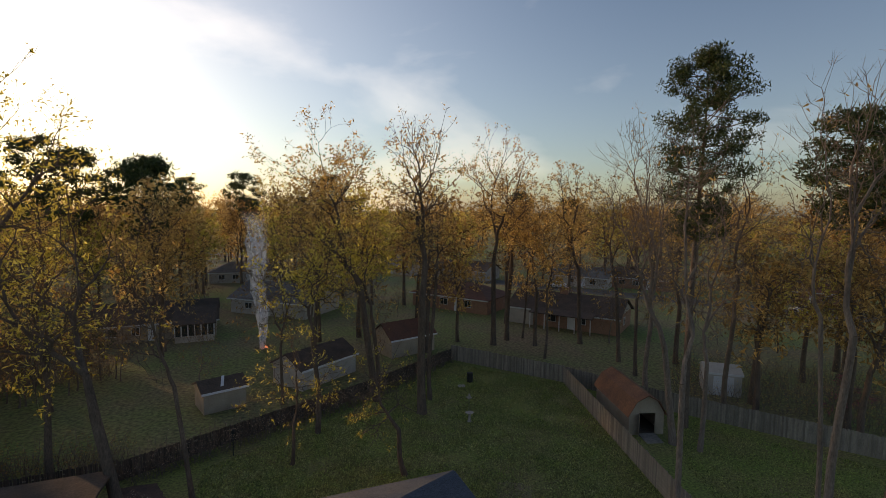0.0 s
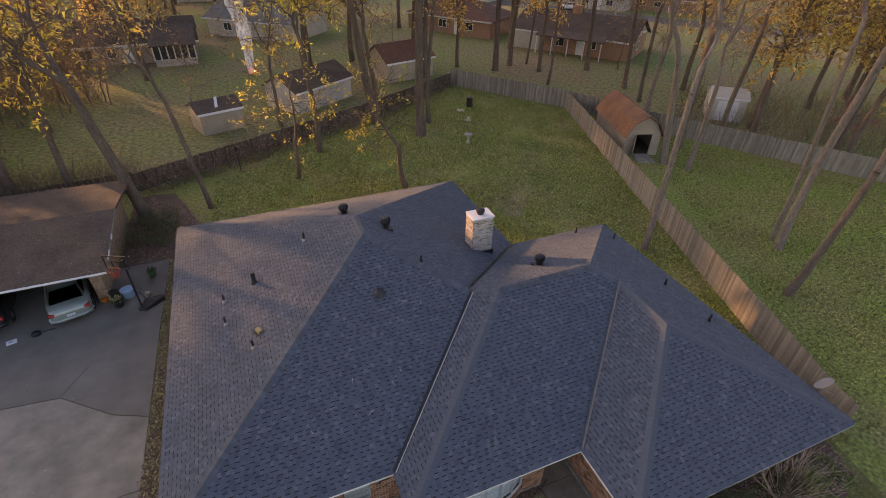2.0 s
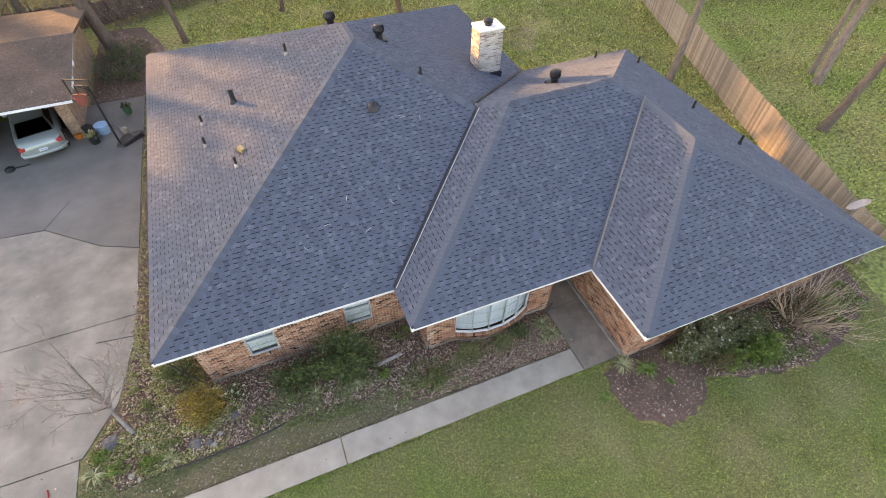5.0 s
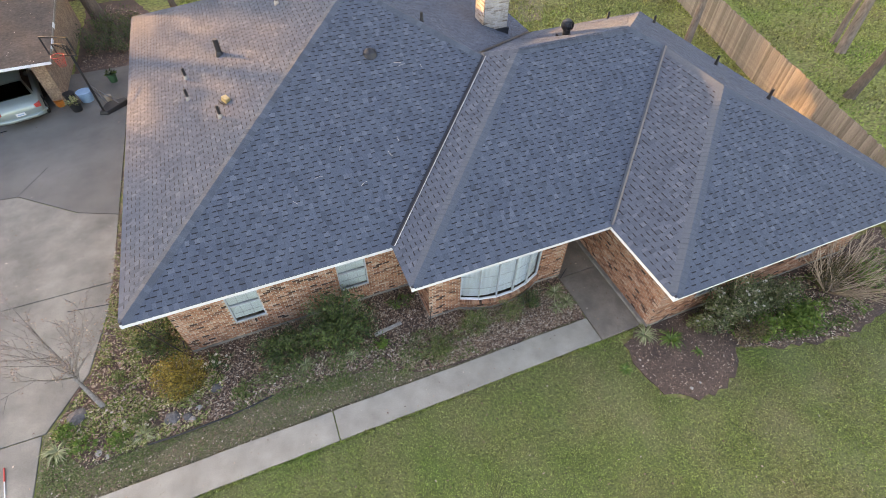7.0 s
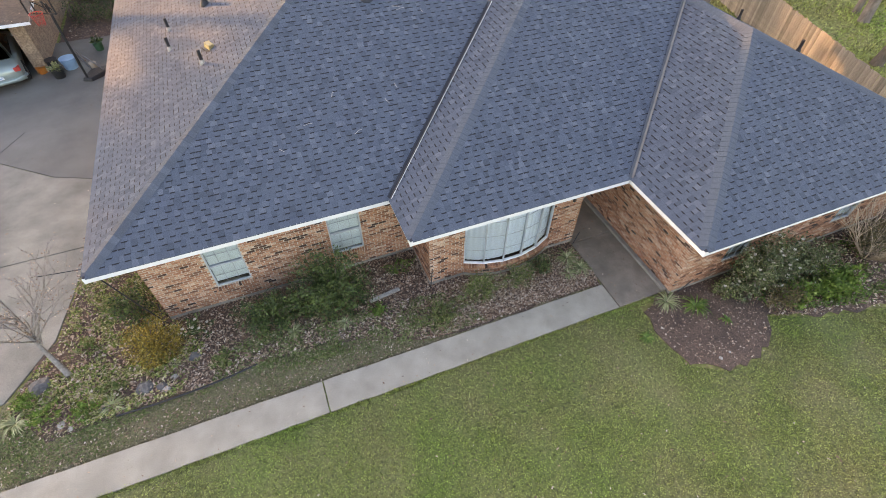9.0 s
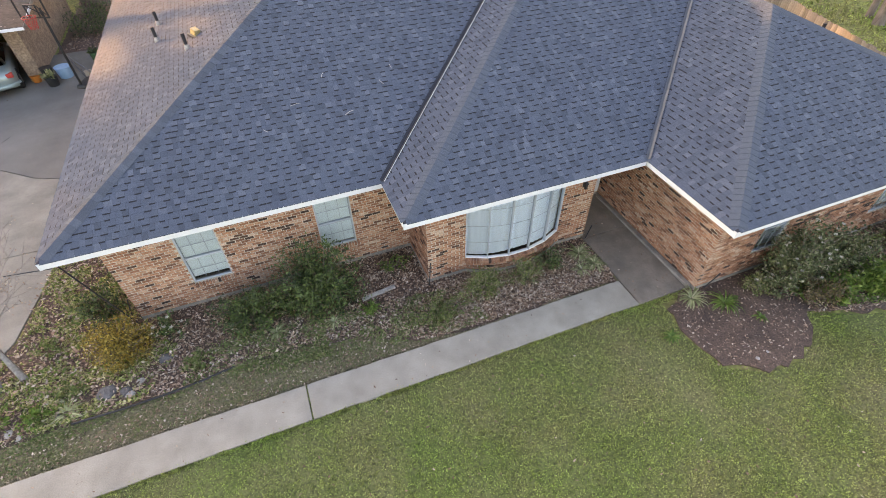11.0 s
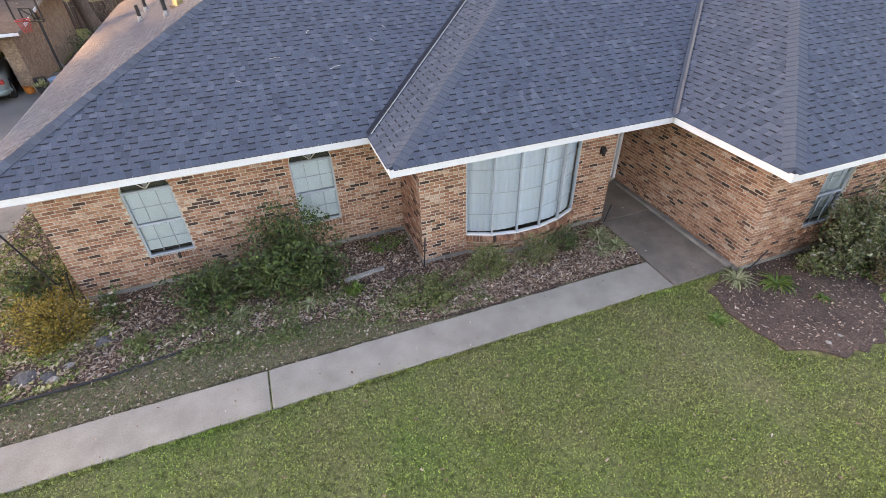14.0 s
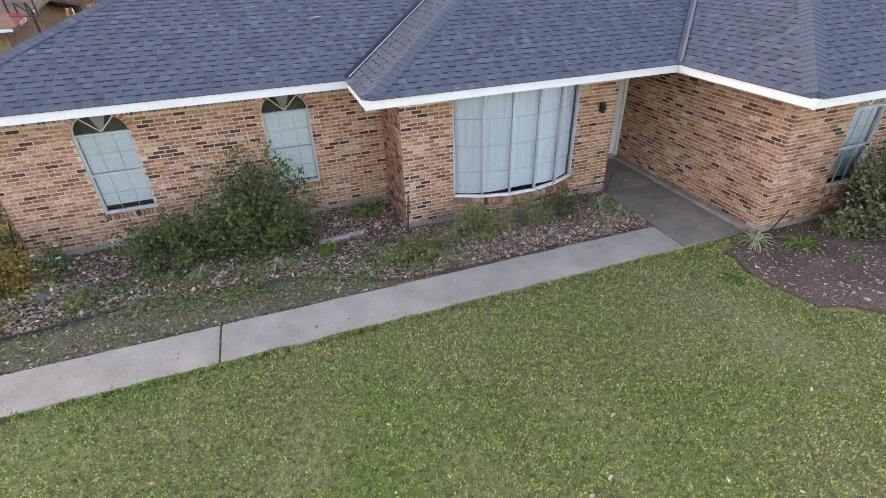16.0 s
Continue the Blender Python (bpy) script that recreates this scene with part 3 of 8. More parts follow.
sheet("round_bed", wavy(RBED, R, 0.22, 0.09), -0.05, 0.04, "mulch", "bare dark mulch bed in front of the wing", "flower bed")

# ---- the house: one hipped roof over three wings ----
EH, P = 2.675, 0.445          # eave height, rise per metre
AX0, AX1, AY0, AY1 = -6.41, 9.15, 1.45, 18.40
BX1, BY1 = 14.82, 10.85
RX0, RY0 = 5.67, -2.57
hA, hB, hR = (AX1 - AX0) / 2, BY1 / 2, (BX1 - RX0) / 2
F_, K_ = (AX0 + hA, AY0 + hA), (AX0 + hA, AY1 - hA)
P1, P2 = (AX1 / 2, AX1 / 2 + AY0), (AX1 / 2, BY1 - AX1 / 2)
T1, T2 = (hB, hB), (BX1 - hB, hB)
U_, Q_ = (RX0 + hR, RY0 + hR), (RX0 + hR, hR)
E1 = (AX1, BY1)
# each plane: its eave's line (fixed axis and value, inward sign) and outline
PLANES = [
    ("y", AY0, 1, [(AX0, AY0), (0, AY0), P1, F_]),
    ("x", AX0, 1, [(AX0, AY1), (AX0, AY0), F_, K_]),
    ("y", AY1, -1, [(AX1, AY1), (AX0, AY1), K_]),
    ("x", AX1, -1, [E1, (AX1, AY1), K_, F_, P1, P2]),
    ("x", 0.0, 1, [(0, AY0), (0, 0), T1, P2, P1]),
    ("y", 0.0, 1, [(0, 0), (RX0, 0), Q_, T2, T1]),
    ("y", BY1, -1, [(BX1, BY1), E1, P2, T1, T2]),
    ("x", RX0, 1, [(RX0, 0), (RX0, RY0), U_, Q_]),
    ("y", RY0, 1, [(RX0, RY0), (BX1, RY0), U_]),
    ("x", BX1, -1, [(BX1, RY0), (BX1, BY1), T2, Q_, U_]),
]
house = thing("house", "single-storey brick ranch house with a blue-grey shingled hip roof", "house")


def roof_z(plane, x, y):
    axis, c, s, _ = plane
    return EH + P * s * ((x if axis == "x" else y) - c)


roof = Geo()
for pl in PLANES:
    roof.add([(x, y, roof_z(pl, x, y)) for x, y in pl[3]], [tuple(range(len(pl[3])))])
roof = part("roof", roof, "deck", house, "blue-grey asphalt shingles, hipped over three wings")

COURSE = 0.143 / math.sqrt(1 + P * P)


def shingle_rows(plane, rng):
    """The tabs of one roof plane as (corner points), course by course, cut at hips and valleys."""
    axis, c, s, poly = plane
    pts = [((y if axis == "x" else x), s * ((x if axis == "x" else y) - c)) for x, y in poly]
    top = max(d for _, d in pts)
    k = 0
    while k * COURSE < top:
        d0 = k * COURSE - (0.03 if k == 0 else 0)
        d1, dm = (k + 1) * COURSE, (k + 0.5) * COURSE
        cuts = sorted(u0 + (u1 - u0) * (dm - a) / (b - a) for (u0, a), (u1, b) in zip(pts, pts[1:] + pts[:1]) if (a > dm) != (b > dm))
        for a, b in zip(cuts[::2], cuts[1::2]):
            u, thick = a - rng.uniform(0, 0.2), False
            while u < b:
                thick = rng.random() < (0.06 if thick else 0.93)
                w = rng.choice((0.105, 0.12, 0.135, 0.15) if thick else (0.095, 0.115, 0.135, 0.16))
                e0, e1 = max(u, a), min(u + w - 0.003, b)
                if e1 - e0 > 0.02:
                    yield e0, e1, d0, d1, (0.011 if k else 0.009) if thick else rng.choice((0.004, 0.006))
                u += w
        k += 1


def tab_points(plane, u0, u1, d0, d1, t):
    axis, c, s, _ = plane

    def at(u, d, h):
        v = c + s * d
        x, y = (v, u) if axis == "x" else (u, v)
        return Vector((x, y, EH + P * d + h))
    b, h = (0.025, 0.008) if t > 0.01 else (0.0, 0.0)      # each raised tab's shade line, drawn as a dark printed band below it
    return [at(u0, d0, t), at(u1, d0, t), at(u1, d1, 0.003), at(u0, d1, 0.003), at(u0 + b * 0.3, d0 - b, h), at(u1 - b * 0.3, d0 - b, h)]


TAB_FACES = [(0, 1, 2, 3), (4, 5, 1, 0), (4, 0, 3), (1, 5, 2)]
rng = random.Random(11)
near_tabs, rest = [], Geo()
for pl in PLANES:
    flip = (pl[0] == "x") == (pl[2] > 0)
    faces = [tuple(reversed(f)) for f in TAB_FACES] if flip else TAB_FACES
    for u0, u1, d0, d1, t in shingle_rows(pl, rng):
        p6 = tab_points(pl, u0, u1, d0, d1, t)
        if pl[0] == "y" and pl[1] == 0.0 and d0 < 1.45 and 0.9 < u0 < 5.6 and len(near_tabs) < 290:
            near_tabs.append((p6, faces))
        else:
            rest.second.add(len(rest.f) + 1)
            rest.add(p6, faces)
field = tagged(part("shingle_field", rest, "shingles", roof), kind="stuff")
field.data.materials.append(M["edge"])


def caps(geo, a, b, wide=0.17, lap=0.15):
    """Bent cap shingles from a up to b, one lying over the next."""
    a, b = Vector(a), Vector(b)
    if b.z - a.z > 1.0 and a.z < EH + 0.01:
        a = a + (b - a).normalized() * 0.13
    d = b - a
    n = max(2, int(d.length / lap))
    f = d.normalized()
    side = f.cross(Vector((0, 0, 1))).normalized()
    fall = P if abs(f.z) < 0.02 else P * 0.7071
    for i in range(n):
        p, q = a + d * (i / n), a + d * ((i + 1.25) / n if i < n - 1 else 1)
        h0, h1 = 0.030, 0.019
        o = [p + Vector((0, 0, h0)), p + side * wide + Vector((0, 0, h0 - 0.01 - fall * wide)), p - side * wide + Vector((0, 0, h0 - 0.01 - fall * wide)),
             q + Vector((0, 0, h1)), q + side * wide + Vector((0, 0, h1 - 0.01 - fall * wide)), q - side * wide + Vector((0, 0, h1 - 0.01 - fall * wide))]
        lo = [v - Vector((0, 0, 0.016)) for v in o[:3]]
        geo.add(o + lo, [(0, 1, 4, 3), (2, 0, 3, 5), (6, 7, 1, 0), (8, 6, 0, 2)])


def z3(p, h):
    return (p[0], p[1], EH + P * h)


hips = [((AX0, AY0), 0, F_, hA), ((AX0, AY1), 0, K_, hA), ((AX1, AY1), 0, K_, hA), (P1, P1[0], F_, hA), (F_, hA, K_, hA),
        ((0, 0), 0, T1, hB), (P2, P2[0], T1, hB), (T1, hB, T2, hB), ((BX1, BY1), 0, T2, hB), (Q_, hR, T2, hB),
        ((RX0, RY0), 0, U_, hR), ((BX1, RY0), 0, U_, hR), (U_, hR, Q_, hR)]
g = Geo()
for pa, da, pb, db in hips:
    caps(g, z3(pa, da), z3(pb, db))
near_caps = [f for f in range(0, len(g.f), 4) if Vector(g.v[g.f[f][0]]).y < 4.2 and Vector(g.v[g.f[f][0]]).x > -0.1]
cap_geo, near_caps = g, set(near_caps)
g = Geo()
for f in range(0, len(cap_geo.f), 4):
    if f not in near_caps:
        k = cap_geo.f[f][0]
        g.add(cap_geo.v[k:k + 9], [(0, 1, 4, 3), (2, 0, 3, 5), (6, 7, 1, 0), (8, 6, 0, 2)])
tagged(part("ridge_cap_run", g, "cap", roof), kind="stuff")
for pa, da, pb, db, mt, lb in (((0, AY0), 0, P1, P1[0], "valley", "black valley flashing"), ((RX0, 0), 0, Q_, hR, "lead", "grey metal valley flashing"), (E1, 0, P2, P2[0], "valley", "black valley flashing"), (P1, P1[0], P2, P2[0], "valley", "black valley flashing")):
    g, a, b = Geo(), Vector(z3(pa, da)), Vector(z3(pb, db))
    side = (b - a).cross(Vector((0, 0, 1))).normalized()
    up, lip = Vector((0, 0, 0.034)), Vector((0, 0, 0.02))
    g.add([a - side * 0.055 + up + lip, a + up * 0.5, a + side * 0.055 + up + lip, b - side * 0.055 + up + lip, b + up * 0.5, b + side * 0.055 + up + lip], [(0, 1, 4, 3), (1, 2, 5, 4)])
    part("valley_flashing", g, mt, roof, lb)
    if pa == (0, AY0):
        o = side * 0.062 + Vector((0, 0, 0.05))
        part("valley_edge", Geo().tube([a + o, b + o], 0.008, 4), "white", roof, "thin white metal edge")

# white fascia and soffit along every eave
EAVES = [((AX0, AY0), (0, AY0)), ((0, AY0), (0, 0)), ((0, 0), (RX0, 0)), ((RX0, 0), (RX0, RY0)), ((RX0, RY0), (BX1, RY0)), ((BX1, RY0), (BX1, BY1)), ((BX1, BY1), E1), (E1, (AX1, AY1)), ((AX1, AY1), (AX0, AY1)), ((AX0, AY1), (AX0, AY0))]
for (xa, ya), (xb, yb) in EAVES:
    ln = math.hypot(xb - xa, yb - ya)
    m = pose(xa, ya, 0, 0, 0, math.degrees(math.atan2(yb - ya, xb - xa)))
    part("fascia", Geo().box(0.0, ln, 0.0, 0.025, EH - 0.15, EH - 0.01), "white", house, "white painted fascia board", m, bevel=0.004)
for (x, y), sx, sy in (((AX0, AY0), 0, 0), ((0, 0), 0, 0), ((RX0, RY0), 0, 0), ((BX1, RY0), -1, 0)):
    part("fascia_corner", Geo().box(x + sx * 0.04 - 0.003, x + 0.04 + sx * 0.04 + 0.003, y - 0.003, y + 0.04, EH - 0.153, EH - 0.006), "white", house, "white fascia corner")
OV = 0.68
AYO = 0.61
part("soffit", Geo().prism([(AX0 + .03, AY0 + .03), (0.03, AY0 + .03), (0.03, 0.03), (RX0 + .03, 0.03), (RX0 + .03, RY0 + .03), (BX1 - .03, RY0 + .03), (BX1 - .03, BY1 - .03), (AX1 - .03, BY1 - .03), (AX1 - .03, AY1 - .03), (AX0 + .03, AY1 - .03)], EH - 0.145, EH - 0.13), "soffit", house)

# ---- brick walls: plan line from corner to corner, openings as (u0, u1, z0, z1) ----
BL, BH, JT = 0.178, 0.0485, 0.0195
WALL_TOP = EH - 0.145
near_bricks, far_bricks = [], {}


def wall(name, a, b, holes=(), near=None, thick=0.2):
    """A wall whose outer face runs from a to b with the house on its left; bricks stand proud of the mortar."""
    ln = math.hypot(b[0] - a[0], b[1] - a[1])
    m = pose(a[0], a[1], 0, 0, 0, math.degrees(math.atan2(b[1] - a[1], b[0] - a[0])))
    us = sorted({0.0, ln} | {u for h in holes for u in h[:2]})
    zs = sorted({0.0, WALL_TOP} | {min(z, WALL_TOP) for h in holes for z in h[2:]})
    nu, nz = len(us), len(zs)
    g = Geo()
    g.v = [(u, y, z) for y in (0.006, thick) for z in zs for u in us]

    def solid(i, k):
        if not (0 <= i < nu - 1 and 0 <= k < nz - 1):
            return False
        u, z = (us[i] + us[i + 1]) / 2, (zs[k] + zs[k + 1]) / 2
        return not any(h[0] < u < h[1] and h[2] < z < h[3] for h in holes)

    def ix(i, k, back):
        return back * nu * nz + k * nu + i
    for i in range(nu - 1):
        for k in range(nz - 1):
            if solid(i, k):
                g.f += [(ix(i, k, 0), ix(i + 1, k, 0), ix(i + 1, k + 1, 0), ix(i, k + 1, 0)), (ix(i, k, 1), ix(i, k + 1, 1), ix(i + 1, k + 1, 1), ix(i + 1, k, 1))]
                for di, dk, p, q in ((-1, 0, (i, k), (i, k + 1)), (1, 0, (i + 1, k + 1), (i + 1, k)), (0, -1, (i + 1, k), (i, k)), (0, 1, (i, k + 1), (i + 1, k + 1))):
                    if not solid(i + di, k + dk):
                        g.f.append((ix(*p, 0), ix(*q, 0), ix(*q, 1), ix(*p, 1)))
    w = part(name, g, "mortar", house, "multicoloured tan and brown brick wall", m)
    part("footing", Geo().box(-0.01, ln + 0.01, -0.012, 0.02, 0, 0.13), "slab_edge", w, "bare concrete slab edge", bevel=0.006)
    r = random.Random(int(ln * 1000) + 5)
    joined = Geo()
    row, z = 0, 0.14
    while z + BH < WALL_TOP - 0.19:
        u = -(BL + JT) * (0.5 if row % 2 else 0.0) + JT / 2
        while u < ln:
            spans = [(max(u, 0.0), min(u + BL, ln))]
            for u0, u1, z0, z1 in holes:
                if z + BH > z0 - 0.12 and z < z1 + 0.01:
                    spans = [s for e in spans for s in ((e[0], min(e[1], u0 - 0.008)), (max(e[0], u1 + 0.008), e[1]))]
            for e0, e1 in spans:
                if e1 - e0 > 0.035:
                    t = r.uniform(-0.002, 0.002)
                    if near and near(u, z) and len(near_bricks) < 290:
                        near_bricks.append((w, e0, e1, z, t))
                    else:
                        joined.box(e0, e1, -0.006 + t, 0.008, z, z + BH)
            u += BL + JT
        z += BH + JT
        row += 1
    u = 0.005
    while u + BH < ln:                # soldier row below the eave
        if not any(u + BH > u0 and u < u1 and z1 > WALL_TOP - 0.2 for u0, u1, z0, z1 in holes):
            joined.box(u, u + BH, -0.005, 0.008, WALL_TOP - 0.185, WALL_TOP - 0.002)
        u += BH + JT
    for u0, u1, z0, z1 in holes:      # rowlock sill
        if z0 > 0.3 and u1 - u0 < 1.5:
            u = u0 - 0.06
            while u < u1 + 0.03:
                joined.box(u, u + BH, -0.045, 0.1, z0 - 0.115, z0 - 0.012)
                u += BH + JT
    tagged(part("brickwork", joined, "bricks", w), kind="stuff")
    return w, m


AYW, AXW, MXW, MYW, RXW, RYW, BXW, BYW = AY0 + AYO, AX0 + OV, OV, OV, RX0 + OV + 0.03, RY0 + OV, BX1 - OV, BY1 - OV
WIN_Z0, WIN_Z1, ARCH = 0.70, 2.10, 0.33
win_l = [(-4.40, -3.58), (-1.49, -0.67)]
win_r = [(7.76, 8.52), (11.6, 12.42)]
BOW0, BOW1, BOWZ0, BOWZ1 = 1.63, 4.14, 0.52, WALL_TOP - 0.05
M_END = 5.01
west_wing_wall, wa = wall("wall_front", (AXW, AYW), (MXW, AYW), [(a - AXW, b - AXW, WIN_Z0, WIN_Z1 + ARCH) for a, b in win_l])
wall("wall_return", (MXW, AYW), (MXW, MYW))
bow_wall, wm = wall("wall_front", (MXW, MYW), (M_END, MYW), [(BOW0 - MXW, BOW1 - MXW, 0.28, WALL_TOP)], near=lambda u, z: True)
wall("wall_porch", (M_END, MYW), (M_END, 2.05))
wall("wall_porch", (M_END, 2.05), (RXW, 2.05), [(0.42, 1.37, 0.16, 2.2)])
wall("wall_return", (RXW, 2.05), (RXW, RYW))
wing_wall, wr = wall("wall_front", (RXW, RYW), (BXW, RYW), [(a - RXW, b - RXW, WIN_Z0, WIN_Z1 + ARCH) for a, b in win_r])
wall("wall_side", (BXW, RYW), (BXW, BYW))
wall("wall_back", (BXW, BYW), (AX1 - OV, BYW))
wall("wall_side", (AX1 - OV, BYW), (AX1 - OV, AY1 - OV))
wall("wall_back", (AX1 - OV, AY1 - OV), (AXW, AY1 - OV))
wall("wall_side", (AXW, AY1 - OV), (AXW, AYW))


def arched_window(wall_m, u0, u1, parent, gap):
    """A sash window with six panes over six, an arched light above with two raking bars, and a slatted shade."""
    w = new("window")
    w.parent, w.matrix_basis = parent, wall_m
    tagged(w, "arched sash window with a pale slatted shade")
    z0, z1, d = WIN_Z0, WIN_Z1, 0.034
    g = Geo()
    for a, b, c, e in ((u0, u0 + d, z0, z1), (u1 - d, u1, z0, z1), (u0 + d, u1 - d, z0, z0 + d), (u0 + d, u1 - d, z1 - d, z1), (u0 + d, u1 - d, (z0 + z1) / 2 - 0.03, (z0 + z1) / 2 + 0.02)):
        g.box(a, b, 0.03, 0.10, c, e)
    part("frame", g, "frame_paint", w, bevel=0.004)
    for i in (1, 2):
        x = u0 + (u1 - u0) * i / 3
        part("glazing_bar", Geo().box(x - 0.0045, x + 0.0045, 0.052, 0.07, z0 + d, z1 - d), "frame_paint", w)
    for lo, hi in ((z0, (z0 + z1) / 2), ((z0 + z1) / 2, z1)):
        zm = (lo + hi) / 2
        part("glazing_bar", Geo().box(u0 + d, u1 - d, 0.054, 0.068, zm - 0.0045, zm + 0.0045), "frame_paint", w)
    part("pane", Geo().add([(u0 + d, 0.062, z0 + d), (u1 - d, 0.062, z0 + d), (u1 - d, 0.062, z1 - d), (u0 + d, 0.062, z1 - d)], [(0, 1, 2, 3)]), "pane", w)
    sh = Geo()
    z = z0 + gap
    while z < z1 - 0.06:
        sh.add([(u0 + d, 0.10, z), (u1 - d, 0.10, z), (u1 - d, 0.110, z + 0.0255), (u0 + d, 0.110, z + 0.0255)], [(0, 1, 2, 3)])
        z += 0.029
    part("shade", sh, "blind", w, "pale blue-white slats")
    part("dark_room", Geo().box(u0, u1, 0.17, 0.19, z0, z1 + ARCH), "room", w)
    # the arched light
    uc, rx, n = (u0 + u1) / 2, (u1 - u0) / 2, 14
    arc = [(uc - rx * math.cos(math.pi * i / n), z1 + ARCH * math.sin(math.pi * i / n)) for i in range(n + 1)]
    sp = Geo()                        # spandrels close the square opening above the arch
    for i in range(n):
        (xa, za), (xb, zb) = arc[i], arc[i + 1]
        sp.add([(xa, 0.004, za), (xb, 0.004, zb), (xb, 0.004, z1 + ARCH + 0.01), (xa, 0.004, z1 + ARCH + 0.01), (xa, 0.12, za), (xb, 0.12, zb)], [(0, 1, 2, 3), (4, 5, 1, 0)])
    part("spandrel", sp, "mortar", w)
    ring = Geo()
    for i in range(n + 3):            # bricks stood round the arch
        a = math.pi * (i + 0.5) / (n + 3)
        c = Vector((uc - (rx + 0.055) * math.cos(a), 0, z1 + (ARCH + 0.055) * math.sin(a)))
        ring.box(-0.026, 0.026, -0.006, 0.01, -0.05, 0.05, Matrix.Translation(c) @ Matrix.Rotation(a - math.pi / 2, 4, "Y"))
    part("arch_bricks", ring, "bricks", w)
    fr = Geo()
    fr.tube([(x, 0.06, z) for x, z in arc], 0.016, 4)
    fr.tube([(uc, 0.06, z1 + 0.01), (uc - rx * 0.62, 0.06, z1 + ARCH * 0.78)], 0.011, 4)
    fr.tube([(uc, 0.06, z1 + 0.01), (uc + rx * 0.62, 0.06, z1 + ARCH * 0.78)], 0.011, 4)
    part("fan_bars", fr, "siding", w)
    gl = Geo()
    gl.add([(x, 0.062, z) for x, z in arc], [tuple(range(n + 1))])
    part("fan_pane", gl, "pane", w)
    cl = Geo()
    cl.add([(uc - rx * 0.35, 0.12, z1 + ARCH), (uc - 0.02, 0.12, z1), (uc + 0.02, 0.12, z1), (uc + rx * 0.35, 0.12, z1 + ARCH)], [(0, 1, 2, 3)])
    part("fan_lining", cl, "grey", w)


for (a, b), gap in zip(win_l, (0.11, 0.05)):
    arched_window(wa, a - AXW, b - AXW, house, gap)
for a, b in win_r:
    arched_window(wr, a - RXW, b - RXW, house, 0.1)

# ---- the bow window over a curved brick base ----
bow = new("bow_window")
bow.parent = house
tagged(bow, "tall bow window of five lights with pale sheer curtains")
BOW_OUT, BN = 0.34, 5
bx, half = (BOW0 + BOW1) / 2, (BOW1 - BOW0) / 2
brad = (half * half + BOW_OUT * BOW_OUT) / (2 * BOW_OUT)
bphi = math.asin(half / brad)


def bow_pt(t, off=0.0):
    """A point of the bow, t from 0 to 1 along it, off metres outside its face."""
    a = -bphi + 2 * bphi * t
    return bx + (brad + off) * math.sin(a), MYW + brad - BOW_OUT - (brad + off) * math.cos(a)


for i in range(BN + 1):
    x, y = bow_pt(i / BN)
    part("mullion", Geo().box(-0.015, 0.015, -0.012, 0.06, BOWZ0, BOWZ1, pose(x, y, 0, 0, 0, math.degrees(-bphi + 2 * bphi * i / BN))), "frame_paint", bow, bevel=0.004)
for i in range(BN):
    (xa, ya), (xb, yb) = bow_pt(i / BN), bow_pt((i + 1) / BN)
    ln = math.hypot(xb - xa, yb - ya)
    m = pose(xa, ya, 0, 0, 0, math.degrees(math.atan2(yb - ya, xb - xa)))
    part("pane", Geo().add([m @ Vector(q) for q in ((0.02, 0.02, BOWZ0 + 0.05), (ln - 0.02, 0.02, BOWZ0 + 0.05), (ln - 0.02, 0.02, BOWZ1 - 0.03), (0.02, 0.02, BOWZ1 - 0.03))], [(0, 1, 2, 3)]), "pane", bow)
    part("bottom_rail", Geo().box(0.0, ln, -0.012, 0.055, BOWZ0 - 0.01, BOWZ0 + 0.032, m), "white", bow, bevel=0.004)
    part("top_rail", Geo().box(0.0, ln, -0.01, 0.05, BOWZ1 - 0.04, BOWZ1, m), "frame_paint", bow, bevel=0.004)
    for k in (1, 2, 3):
        z = BOWZ0 + (BOWZ1 - BOWZ0) * k / 4
        part("glazing_bar", Geo().box(0.02, ln - 0.02, 0.014, 0.026, z - 0.004, z + 0.004, m), "frame_paint", bow)
cur, NC = Geo(), 150
for i in range(NC):
    ta, tb = -0.08 + 1.16 * i / NC, -0.08 + 1.16 * (i + 1) / NC
    (xa, ya), (xb, yb) = bow_pt(ta, -0.115 + 0.006 * math.sin(i * 0.9)), bow_pt(tb, -0.115 + 0.006 * math.sin((i + 1) * 0.9))
    lo = BOWZ0 + 0.02 + 0.075 * math.exp(-((ta - 0.5) / 0.22) ** 2)
    cur.add([(xa, ya, lo), (xb, yb, lo), (xb, yb, BOWZ1), (xa, ya, BOWZ1)], [(0, 1, 2, 3)])
# shade between curtain and glass, put into the sill's near-black colour
part("inner_sill", Geo().prism([bow_pt(i / 12, -0.07) for i in range(13)] + [(BOW1 - 0.03, MYW + 0.29), (BOW0 + 0.03, MYW + 0.29)], BOWZ0 - 0.019, BOWZ0 - 0.004), "room", bow, "inner sill coloured near-black for the unlit gap")
part("curtain", cur, "curtain", bow, "pale sheer curtain, lifted at its foot", smooth=True)
g = Geo()
g.prism([bow_pt(i / 12, 0.02) for i in range(13)] + [(BOW1, MYW + 0.3), (BOW0, MYW + 0.3)], 0.0, 0.13)
part("footing", g, "slab_edge", bow, "curved concrete slab edge")
g = Geo()
g.prism([bow_pt(i / 12, -0.006) for i in range(13)] + [(BOW1, MYW + 0.3), (BOW0, MYW + 0.3)], 0.13, BOWZ0 - 0.02)
part("bow_base", g, "mortar", bow, "curved brick base")
g = Geo()
arc_len = 2 * bphi * brad
